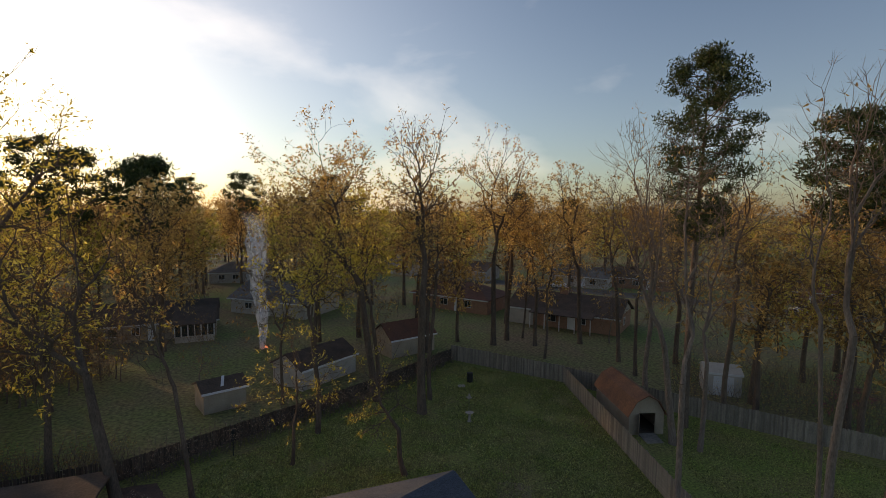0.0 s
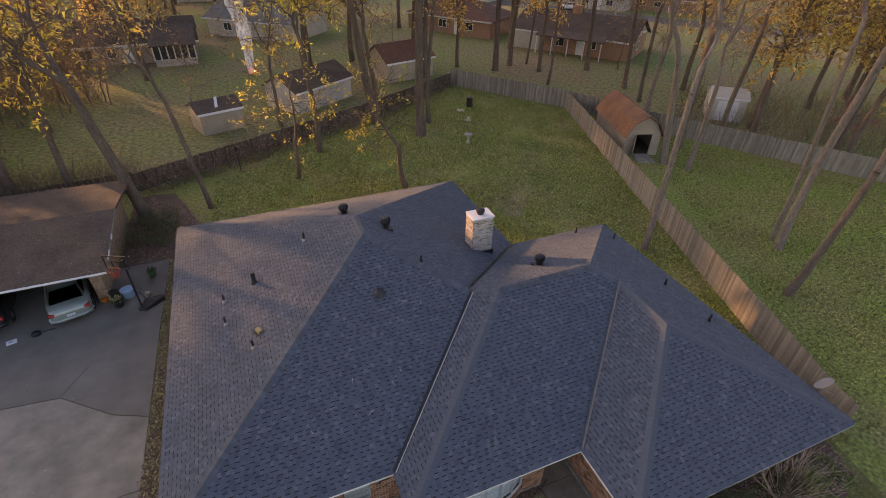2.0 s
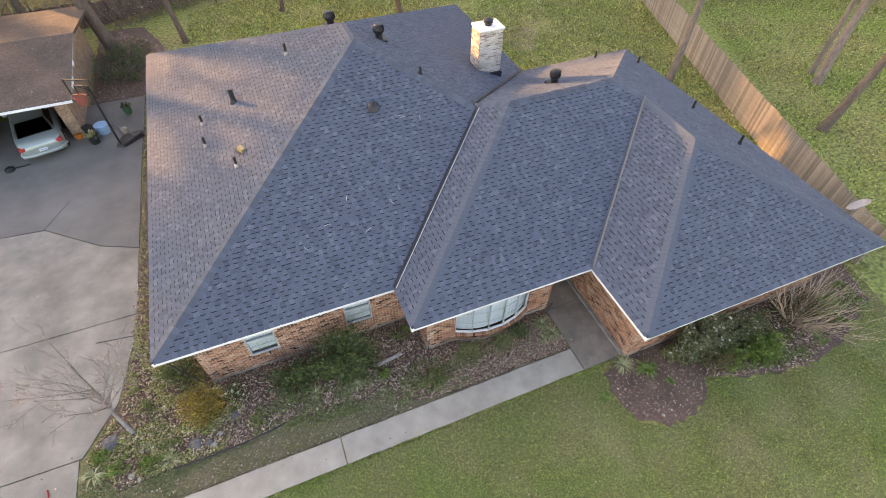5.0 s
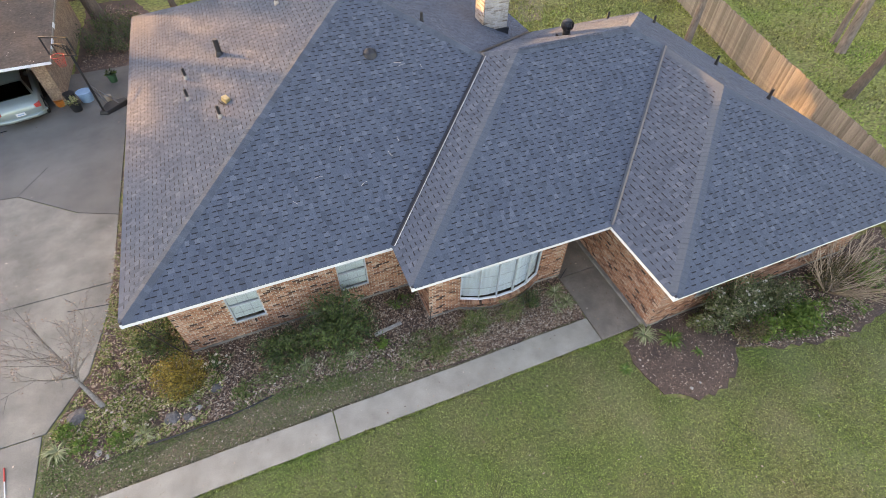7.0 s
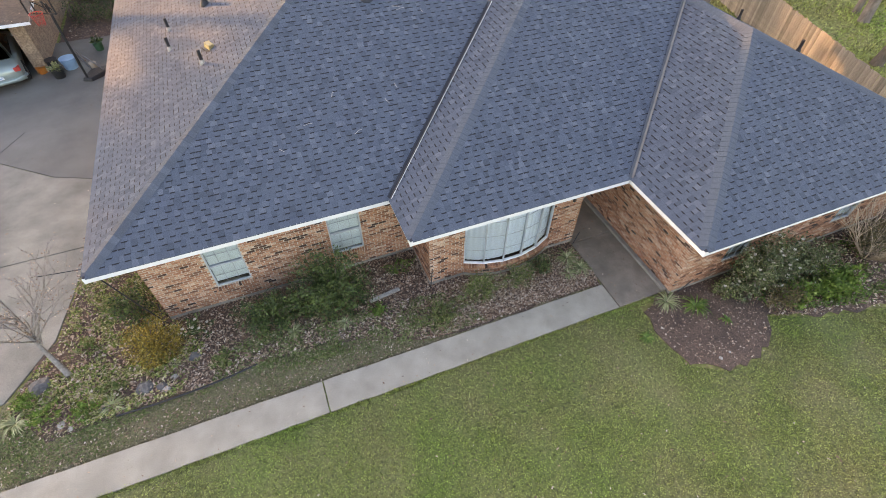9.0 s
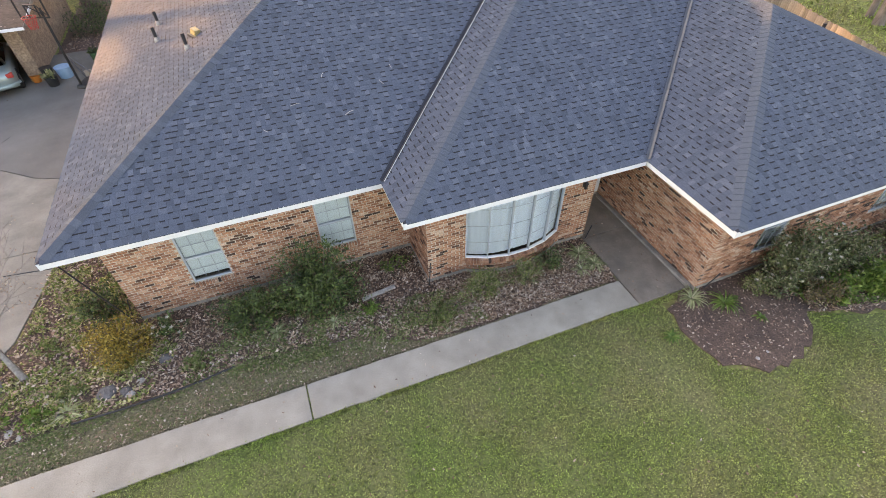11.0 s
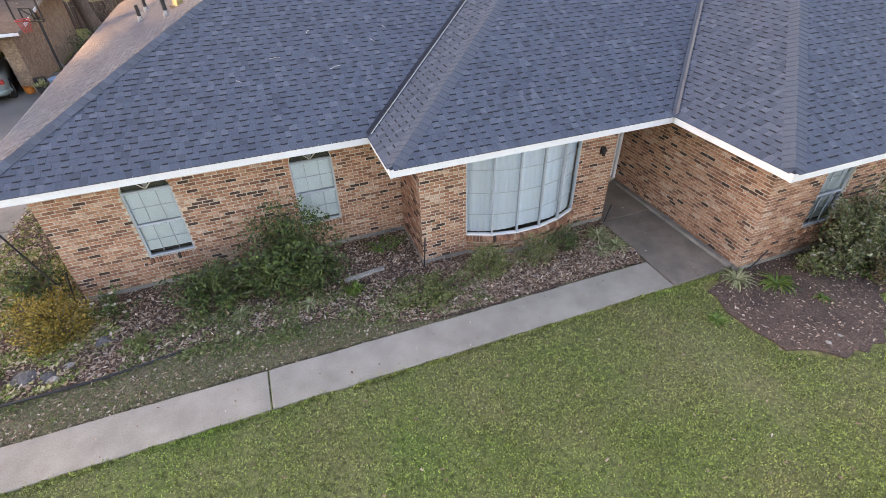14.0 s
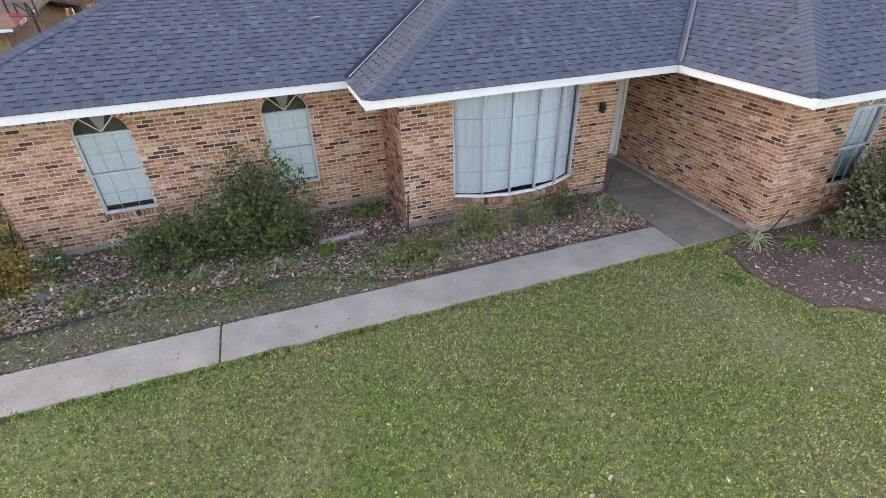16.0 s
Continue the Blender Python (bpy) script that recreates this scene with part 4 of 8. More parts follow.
for row in range(4):
    n = int(arc_len / (BL + JT))
    for i in range(n + 1):
        t0, t1 = (i - (0.5 if row % 2 else 0)) / n + 0.002, (i + 1 - (0.5 if row % 2 else 0)) / n - 0.004
        t0, t1 = max(t0, 0), min(t1, 1)
        if t1 - t0 > 0.02:
            z = 0.14 + row * (BH + JT)
            pts = [bow_pt(t0, -0.01), bow_pt(t0, 0.006), bow_pt(t1, 0.006), bow_pt(t1, -0.01)]
            g.prism(pts, z, z + BH)
n = int(arc_len / (BH + JT))
for i in range(n):
    pts = [bow_pt((i + 0.04) / n, -0.05), bow_pt((i + 0.04) / n, 0.085), bow_pt((i + 0.88) / n, 0.085), bow_pt((i + 0.88) / n, -0.05)]
    g.prism(pts, BOWZ0 - 0.105, BOWZ0 - 0.014)
tagged(part("brickwork", g, "bricks", bow), kind="stuff")
part("dark_room", Geo().box(BOW0, BOW1, MYW + 0.32, MYW + 0.34, 0.2, WALL_TOP), "room", bow)

# ---- entry door, lamp, chimney, vents ----
door = new("door")
door.parent = house
tagged(door, "white panelled front door deep in the porch")
dm = pose(M_END + 0.17, 2.05, 0)
part("door_frame", Geo().box(0.25, 0.33, 0.0, 0.14, 0.16, 2.2, dm).box(1.12, 1.2, 0.0, 0.14, 0.16, 2.2, dm).box(0.33, 1.12, 0.0, 0.14, 2.12, 2.2, dm), "white", door, bevel=0.005)
leaf_geo = Geo().box(0.33, 1.12, 0.05, 0.09, 0.18, 2.12, dm)
for zz in (0.35, 1.05, 1.6):
    for uu in (0.42, 0.77):
        leaf_geo.box(uu, uu + 0.26, 0.044, 0.055, zz, zz + 0.42, dm)
part("door_leaf", leaf_geo, "white", door, bevel=0.006)
part("knob", Geo().tube([(M_END + 0.6, 2.12, 1.1), (M_END + 0.6, 2.05, 1.1)], [0.03, 0.035], 10), "tin", door, "dull metal knob")
part("trim", Geo().box(M_END - 0.005, M_END + 0.10, MYW + 0.9, MYW + 1.05, 0.14, WALL_TOP), "white", house, "white corner trim", bevel=0.005)
lamp = thing("wall_lamp", "small black carriage lamp on the brick pier by the porch", "wall lamp", pose(4.66, MYW, 1.86))
part("bracket", Geo().box(-0.03, 0.03, -0.02, 0.0, -0.1, 0.08).tube([(0, 0, 0.05), (0, -0.09, 0.08)], 0.012, 6), "black", lamp)
part("lantern", Geo().tube([(0, -0.09, -0.1), (0, -0.09, 0.06), (0, -0.09, 0.11)], [0.035, 0.055, 0.01], 6), "black", lamp)

CHX0, CHX1, CHY0, CHY1, CHZ = 6.27, 7.27, 9.54, 10.3, 5.45
chimney = new("chimney")
chimney.parent = house
tagged(chimney, "whitewashed pale brick chimney with a black metal cowl")
part("stack", Geo().box(CHX0 + .01, CHX1 - .01, CHY0 + .01, CHY1 - .01, 3.2, CHZ), "mortar", chimney)
g = Geo()
row, z = 0, 3.3
while z < CHZ - 0.05:
    for ax, lo, hi, fx, sg in (("x", CHX0, CHX1, CHY0, 1), ("x", CHX0, CHX1, CHY1, -1), ("y", CHY0, CHY1, CHX0, 1), ("y", CHY0, CHY1, CHX1, -1)):
        u = lo - (0.1 if row % 2 else 0)
        while u < hi:
            e0, e1 = max(u, lo), min(u + BL, hi)
            if e1 - e0 > 0.03:
                d0, d1 = sorted((fx, fx + sg * 0.02))
                g.box(e0, e1, d0, d1, z, z + BH) if ax == "x" else g.box(d0, d1, e0, e1, z, z + BH)
            u += BL + JT
    z += BH + JT
    row += 1
tagged(part("brickwork", g, "pale_brick", chimney), kind="stuff")
part("crown", Geo().box(CHX0 - 0.03, CHX1 + 0.03, CHY0 - 0.03, CHY1 + 0.03, CHZ, CHZ + 0.06), "white", chimney, "white mortar crown", bevel=0.01)
part("flashing", Geo().box(CHX0 - 0.06, CHX1 + 0.06, CHY0 - 0.06, CHY1 + 0.06, 3.2, 3.75), "valley", chimney, "black metal flashing")
cx, cy = (CHX0 + CHX1) / 2, (CHY0 + CHY1) / 2
part("cowl", Geo().tube([(cx, cy, CHZ + .05), (cx, cy, CHZ + .14)], 0.14, 14).tube([(cx, cy, CHZ + .14), (cx, cy, CHZ + .17), (cx, cy, CHZ + .28), (cx, cy, CHZ + .33)], [0.15, 0.19, 0.19, 0.05], 16), "black", chimney, "black round cowl", smooth=False)


def turbine(x, y, z):
    """A round finned roof ventilator on a short neck."""
    t = thing("roof_turbine", "black round turbine vent on the shingles", "roof vent", pose(x, y, z), "turbine vents")
    part("base_flashing", Geo().box(-0.24, 0.24, -0.24, 0.24, -0.12, -0.02), "valley", t)
    part("neck", Geo().tube([(0, 0, -0.2), (0, 0, 0.18)], 0.13, 16), "black", t)
    g = Geo()
    for k in range(20):
        a = 2 * math.pi * k / 20
        prof = [(0.14, 0.16), (0.20, 0.24), (0.215, 0.33), (0.19, 0.42), (0.10, 0.48)]
        left = [(r * math.cos(a), r * math.sin(a), zz) for r, zz in prof]
        right = [((r - 0.025) * math.cos(a + 0.27), (r - 0.025) * math.sin(a + 0.27), zz) for r, zz in prof]
        g.add(left + right, [(i, i + 1, i + 6, i + 5) for i in range(4)])
    part("fins", g, "black", t)
    part("cap", Geo().tube([(0, 0, 0.46), (0, 0, 0.49), (0, 0, 0.51)], [0.13, 0.11, 0.02], 16), "black", t)


def plane_at(x, y):
    return EH + P * max(min(x - AX0, AX1 - x, y - AY0, AY1 - y), min(x, BX1 - x, y, BY1 - y), min(x - RX0, BX1 - x, y - RY0, BY1 - y))


for x, y in ((1.15, 11.9), (2.5, 10.1), (8.13, 6.96)):
    turbine(x, y, plane_at(x, y) + 0.02)


def pipe(x, y, h, r, foot):
    z = plane_at(x, y)
    t = thing("vent_pipe", "black plumbing vent pipe with a pale boot on the roof" if foot else "short black plumbing vent pipe on the roof", "vent pipe", pose(x, y, z), "vent pipes")
    part("pipe", Geo().tube([(0, 0, -0.1), (0, 0, h)], r, 12), "black", t)
    part("boot", Geo().tube([(0, 0, -0.03), (0, 0, 0.05), (0, 0, 0.12)], [r * 1.7, r * 1.5, r * 1.1], 12), "pale_stone" if foot else "valley", t)


for x, y, h, r, foot in ((-2.96, 10.2, 0.52, 0.085, 0), (-4.2, 8.75, 0.38, 0.045, 1), (-4.2, 10.1, 0.38, 0.045, 1), (-3.3, 6.72, 0.38, 0.045, 1), (-0.75, 11.0, 0.42, 0.05, 1), (3.2, 7.75, 0.28, 0.045, 0), (12.65, 10.35, 0.3, 0.04, 0), (13.95, 9.0, 0.3, 0.045, 0), (13.4, 4.95, 0.34, 0.045, 0), (13.35, 2.5, 0.36, 0.05, 0)):
    pipe(x, y, h, r, foot)
x, y = -3.05, 7.35
stub = thing("gooseneck_vent", "small tan metal gooseneck vent on the roof", "roof vent", pose(x, y, plane_at(x, y), 0, 0, 25) @ Matrix.Scale(0.72, 4))
part("hood", Geo().add([(-.12, -.2, 0), (.12, -.2, 0), (.12, .2, 0), (-.12, .2, 0), (-.10, -.2, .16), (.10, -.2, .16), (.10, .12, .2), (-.10, .12, .2)], [(0, 1, 5, 4), (1, 2, 6, 5), (2, 3, 7, 6), (3, 0, 4, 7), (4, 5, 6, 7)]), "brass", stub, bevel=0.01)
part("foot_plate", Geo().box(-0.2, 0.2, -0.28, 0.28, -0.1, 0.0), "valley", stub)
x, y = 1.23, 6.8
lowv = thing("dome_vent", "low dark dome vent on the roof", "roof vent", pose(x, y, plane_at(x, y)))
part("dome", Geo().tube([(0, 0, -0.1), (0, 0, 0.06), (0, 0, 0.14), (0, 0, 0.17)], [0.2, 0.2, 0.14, 0.03], 18), "valley", lowv, smooth=True)
dish = thing("satellite_dish", "grey satellite dish on the eave's far corner", "satellite dish", pose(14.9, -1.25, 2.55))
g = Geo()
for i in range(4):
    for k in range(16):
        def dp(ii, kk):
            r = 0.36 * ii / 4
            a = 2 * math.pi * kk / 16
            return Vector((r * math.cos(a), r * math.sin(a) * 0.92, 0.25 * r * r * 3))
        g.add([pose(0.1, 0, 0.45, 50, 0, 200) @ q for q in (dp(i, k), dp(i, k + 1), dp(i + 1, k + 1), dp(i + 1, k))], [(0, 1, 2, 3)] if i else [(0, 2, 3)])
part("reflector", g, "grey", dish, smooth=True)
part("mast", Geo().tube([(0, 0, 0), (0, 0, 0.3), (0.08, 0, 0.45)], 0.025, 8), "tin", dish)
part("feed_arm", Geo().tube([(0.05, 0, 0.3), (-0.05, -0.4, 0.45)], 0.012, 6), "tin", dish)
# ---- neighbouring houses and sheds ----
def building(name, label, category, m, L, W, h, rise, walls, tiles, kind="gable", over=0.45, windows=(), doors=(), chimney_at=None, ends=None):
    """A box building, long axis x, with its near long side on y=0; windows as (side, u, z, w, h)."""
    t = thing(name, label, category, m)
    part("wall", Geo().box(0, L, 0, W, 0, h), walls, t, bevel=0.02)
    yc = W / 2
    g = Geo()
    o, th = over, 0.14
    e = -rise * o / yc
    for up in (0.0, th):
        z0, z1 = h + e + up, h + rise + up
        if kind == "gable":
            g.add([(-o, -o, z0), (L + o, -o, z0), (L + o, yc, z1), (-o, yc, z1), (-o, W + o, z0), (L + o, W + o, z0)], [(0, 1, 2, 3), (3, 2, 5, 4)])
        else:
            g.add([(-o, -o, z0), (L + o, -o, z0), (L + o, W + o, z0), (-o, W + o, z0), (yc, yc, z1), (L - yc, yc, z1)], [(0, 1, 5, 4), (1, 2, 5), (2, 3, 4, 5), (3, 0, 4)])
    n = len(g.v) // 2
    g.f += [(0, 1, n + 1, n)] + ([(1, 2, n + 2, n + 1), (2, 5, n + 5, n + 2), (5, 4, n + 4, n + 5), (4, 3, n + 3, n + 4), (3, 0, n, n + 3)] if kind == "gable" else [(1, 2, n + 2, n + 1), (2, 3, n + 3, n + 2), (3, 0, n, n + 3)])
    part("roof", g, tiles, t)
    if kind == "gable":
        for x in (0.0, L - 0.12):
            gg = Geo()
            gg.add([(x, 0, h), (x, W, h), (x, yc, h + rise), (x + 0.12, 0, h), (x + 0.12, W, h), (x + 0.12, yc, h + rise)], [(0, 2, 1), (3, 4, 5), (0, 3, 5, 2), (1, 2, 5, 4)])
            part("gable", gg, ends or walls, t)
    part("eave_board", Geo().box(-o, L + o, -o - 0.03, -o, h + e - 0.06, h + e + th), "white", t, bevel=0.005)
    for side, u, z, w, hh in windows:
        wm = {"front": pose(0, 0, 0), "left": pose(0, W, 0, 0, 0, -90), "right": pose(L, 0, 0, 0, 0, 90)}[side]
        win = new("window")
        win.parent, win.matrix_basis = t, wm
        fr = Geo()
        for a, b, c, d in ((u, u + 0.07, z, z + hh), (u + w - 0.07, u + w, z, z + hh), (u, u + w, z, z + 0.07), (u, u + w, z + hh - 0.07, z + hh), (u + w / 2 - 0.02, u + w / 2 + 0.02, z, z + hh)):
            fr.box(a, b, -0.05, 0.02, c, d)
        part("frame", fr, "white", win)
        part("pane", Geo().box(u + 0.05, u + w - 0.05, -0.025, -0.015, z + 0.05, z + hh - 0.05), "car_dark", win)
    for u, w in doors:
        part("door", Geo().box(u, u + w, -0.04, 0.03, 0.05, 2.1), "white", t, bevel=0.01)
    if chimney_at:
        x, y = chimney_at
        part("chimney", Geo().box(x, x + 1.3, y, y + 0.8, h, h + rise + 0.9).box(x - .06, x + 1.36, y - .06, y + .86, h + rise + 0.9, h + rise + 1.0), "brick_wall", t, bevel=0.01)
    return t


STREET = math.degrees(math.atan2(-0.81, 0.587))   # the back street's direction
hb = building("house", "brown-roofed brick ranch house with a porch of thin posts", "house", pose(37.4, 61.0, 0, 0, 0, STREET), 17, 9, 2.6, 2.1, "brick_wall", "brown_roof", windows=[("front", 6.2, 0.9, 1.6, 1.2), ("front", 11.2, 1.0, 1.2, 1.1), ("right", 3.5, 0.9, 1.2, 1.2)], doors=[(9.6, 1.0)], chimney_at=(7.0, 4.0), ends="siding")
part("front_gable_wall", Geo().box(-0.2, 4.2, -0.35, 0.0, 0, 2.55), "siding", hb, "pale painted wall", bevel=0.02)
part("porch_roof", Geo().add([(4.2, -2.2, 2.35), (13.8, -2.2, 2.35), (13.8, 0.2, 2.75), (4.2, 0.2, 2.75), (4.2, -2.2, 2.47), (13.8, -2.2, 2.47), (13.8, 0.2, 2.87), (4.2, 0.2, 2.87)], [(0, 3, 2, 1), (4, 5, 6, 7), (0, 1, 5, 4), (1, 2, 6, 5), (3, 0, 4, 7)]), "brown_roof", hb)
for x in (4.4, 6.7, 9.0, 11.3, 13.6):
    part("post", Geo().box(x - 0.06, x + 0.06, -2.15, -2.03, 0, 2.4), "white", hb)
building("house", "long red-roofed brick house behind tall bare trees", "house", pose(26.8, 78.4, 0, 0, 0, STREET), 15.5, 9, 2.6, 1.9, "brick_wall", "red_roof", "hip", windows=[("front", 2, 0.9, 1.6, 1.2), ("front", 6, 0.9, 1.6, 1.2), ("front", 11, 0.9, 1.4, 1.2)], doors=[(9, 1.0)])
hp = building("house", "dark-roofed bungalow with a glazed white sunroom", "house", pose(-20.5, 66.3, 0, 0, 0, 2), 14.5, 8, 2.5, 2.0, "tan_siding", "brown_roof", windows=[("front", 1.5, 0.9, 1.4, 1.1), ("front", 4.4, 0.9, 1.0, 1.1)], doors=[(6.3, 0.9)])
part("sunroom", Geo().box(9.6, 14.3, -2.6, 0.0, 0, 0.85), "siding", hp, "white panelled sunroom wall", bevel=0.02)
part("sunroom_glass", Geo().box(9.7, 14.2, -2.5, -0.05, 0.85, 2.3), "car_dark", hp)
for i in range(7):
    x = 9.6 + i * 4.7 / 6
    part("sunroom_post", Geo().box(x - 0.07, x + 0.07, -2.63, -2.5, 0.8, 2.4), "white", hp)
part("sunroom_roof", Geo().add([(9.3, -3.0, 2.4), (14.6, -3.0, 2.4), (14.6, 2.5, 3.8), (9.3, 2.5, 3.8), (9.3, -3.0, 2.52), (14.6, -3.0, 2.52), (14.6, 2.5, 3.92), (9.3, 2.5, 3.92)], [(0, 3, 2, 1), (4, 5, 6, 7), (0, 1, 5, 4), (1, 2, 6, 5), (3, 0, 4, 7)]), "brown_roof", hp, "dark sloping sunroom roof")
building("house", "pale-gabled house with a grey roof beyond the smoke", "house", pose(-4.5, 82.5, 0, 0, 0, -42), 15, 10, 2.6, 2.2, "siding", "grey_roof", windows=[("front", 3, 0.9, 1.5, 1.1), ("left", 3, 0.9, 1.5, 1.1)], doors=[(7, 1.0)])
for x, y, rz, L, tiles, walls in ((-10, 117, -5, 16, "grey_roof", "siding"), (12, 122, -20, 15, "brown_roof", "tan_siding"), (66, 92, STREET, 14, "grey_roof", "siding"), (78, 84, STREET, 13, "brown_roof", "brick_wall"), (44, 112, STREET, 15, "brown_roof", "siding"), (96, 60, STREET, 15, "red_roof", "brick_wall"), (76, 22, STREET, 16, "brown_roof", "brick_wall"), (30, 128, STREET, 15, "grey_roof", "siding")):
    building("house", "small far bungalow among the trees", "house", pose(x, y, 0, 0, 0, rz), L, 8.5, 2.6, 1.9, walls, tiles, "hip" if L > 15 else "gable", windows=[("front", 2, 0.9, 1.4, 1.1), ("front", 5, 0.9, 1.4, 1.1), ("front", 10, 0.9, 1.4, 1.1)], doors=[(8, 1.0)])
sk = building("shed", "low tan shed with a white skylight strip in its roof", "shed", pose(-5.6, 38.5, 0, 0, 0, 18), 3.6, 3.0, 1.9, 0.6, "tan_siding", "brown_roof", over=0.2)
part("skylight", Geo().add([(1.5, 0.3, 2.16), (1.75, 0.3, 2.16), (2.15, 1.45, 2.68), (1.9, 1.45, 2.68), (1.5, 0.3, 2.2), (1.75, 0.3, 2.2), (2.15, 1.45, 2.72), (1.9, 1.45, 2.72)], [(4, 5, 6, 7), (0, 1, 5, 4), (1, 2, 6, 5), (2, 3, 7, 6), (3, 0, 4, 7)]), "white", sk)
building("shed", "long pale outbuilding with a dark roof by the fence", "shed", pose(2.9, 41.2, 0, 0, 0, 34), 7.4, 4.5, 2.1, 1.2, "siding", "brown_roof", over=0.25)
building("shed", "tan gabled garden shed with a red-brown roof", "shed", pose(14.0, 48.2, 0, 0, 0, 16), 6.4, 4.5, 2.3, 1.5, "tan_siding", "red_roof", over=0.25)
ws = building("shed", "white metal garden shed beyond the board fence", "shed", pose(40.0, 26.8, 0, 0, 0, -40), 3.2, 3.0, 2.2, 0.55, "siding", "siding", over=0.1)
part("door", Geo().box(0.7, 1.6, -0.03, 0.02, 0.05, 1.95).box(1.63, 2.5, -0.03, 0.02, 0.05, 1.95), "white", ws, bevel=0.01)

# gambrel barn-shed beside the fence
FDIR = math.degrees(math.atan2(35.6, 11.7))
barn = thing("barn_shed", "gambrel-roofed shed with rusty orange roofing and an open doorway", "shed", pose(26.4, 22.6, 0, 0, 0, FDIR - 90))
BW, BLEN = 2.9, 6.8
prof = [(0, 0), (0, 1.8), (0.55, 2.75), (BW / 2, 3.25), (BW - 0.55, 2.75), (BW, 1.8), (BW, 0)]
g = Geo()
for x0, x1, z0, z1 in ((0, 0.85, 0, 1.8), (2.15, BW, 0, 1.8)):
    g.box(x0, x1, 0, 0.08, z0, z1)
g.add([(x, 0.0, z) for x, z in prof[1:6]] + [(x, 0.08, z) for x, z in prof[1:6]], [(0, 4, 3, 2, 1), (5, 6, 7, 8, 9)])
g.box(0, 0.08, 0.08, BLEN, 0, 1.8).box(BW - 0.08, BW, 0.08, BLEN, 0, 1.8)
g.add([(x, BLEN, z) for x, z in prof], [tuple(range(7))])
part("wall", g, "tan_siding", barn)
g = Geo()
ro = [(-0.2, 1.62), (0.5, 2.83), (BW / 2, 3.36), (BW - 0.5, 2.83), (BW + 0.2, 1.62)]
for (xa, za), (xb, zb) in zip(ro, ro[1:]):
    g.add([(xa, -0.25, za), (xb, -0.25, zb), (xb, BLEN + .2, zb), (xa, BLEN + .2, za), (xa, -0.25, za - .07), (xb, -0.25, zb - .07), (xb, BLEN + .2, zb - .07), (xa, BLEN + .2, za - .07)], [(0, 1, 2, 3), (4, 7, 6, 5), (0, 4, 5, 1), (2, 6, 7, 3)])
part("roof", g, "rust_roof", barn, "rust-orange roofing")
part("floor", Geo().box(0.05, BW - .05, 0.05, BLEN, 0, 0.12), "dark_wood", barn)
part("ramp", Geo().add([(0.8, -1.5, 0.01), (2.2, -1.5, 0.01), (2.2, 0.0, 0.12), (0.8, 0.0, 0.12), (0.8, -1.5, 0), (2.2, -1.5, 0), (2.2, 0, 0), (0.8, 0, 0)], [(0, 1, 2, 3), (0, 4, 5, 1), (1, 5, 6, 2), (0, 3, 7, 4)]), "slab_edge", barn)
for x0, a in ((0.85, -115), (2.15, 60)):
    part("door", Geo().box(0, 0.64, -0.04, 0.0, 0.12, 1.78, pose(x0, 0, 0, 0, 0, a)), "tan_siding", barn, "open plank door", bevel=0.005)

# back street with its parked cars
street_geo = Geo().box(-200, 200, -3.4, 3.4, -0.1, 0.03)
tagged(part("road", street_geo, "asphalt", m=pose(78.5, 67, 0, 0, 0, STREET)), "grey asphalt street behind the houses", "road", kind="structure")


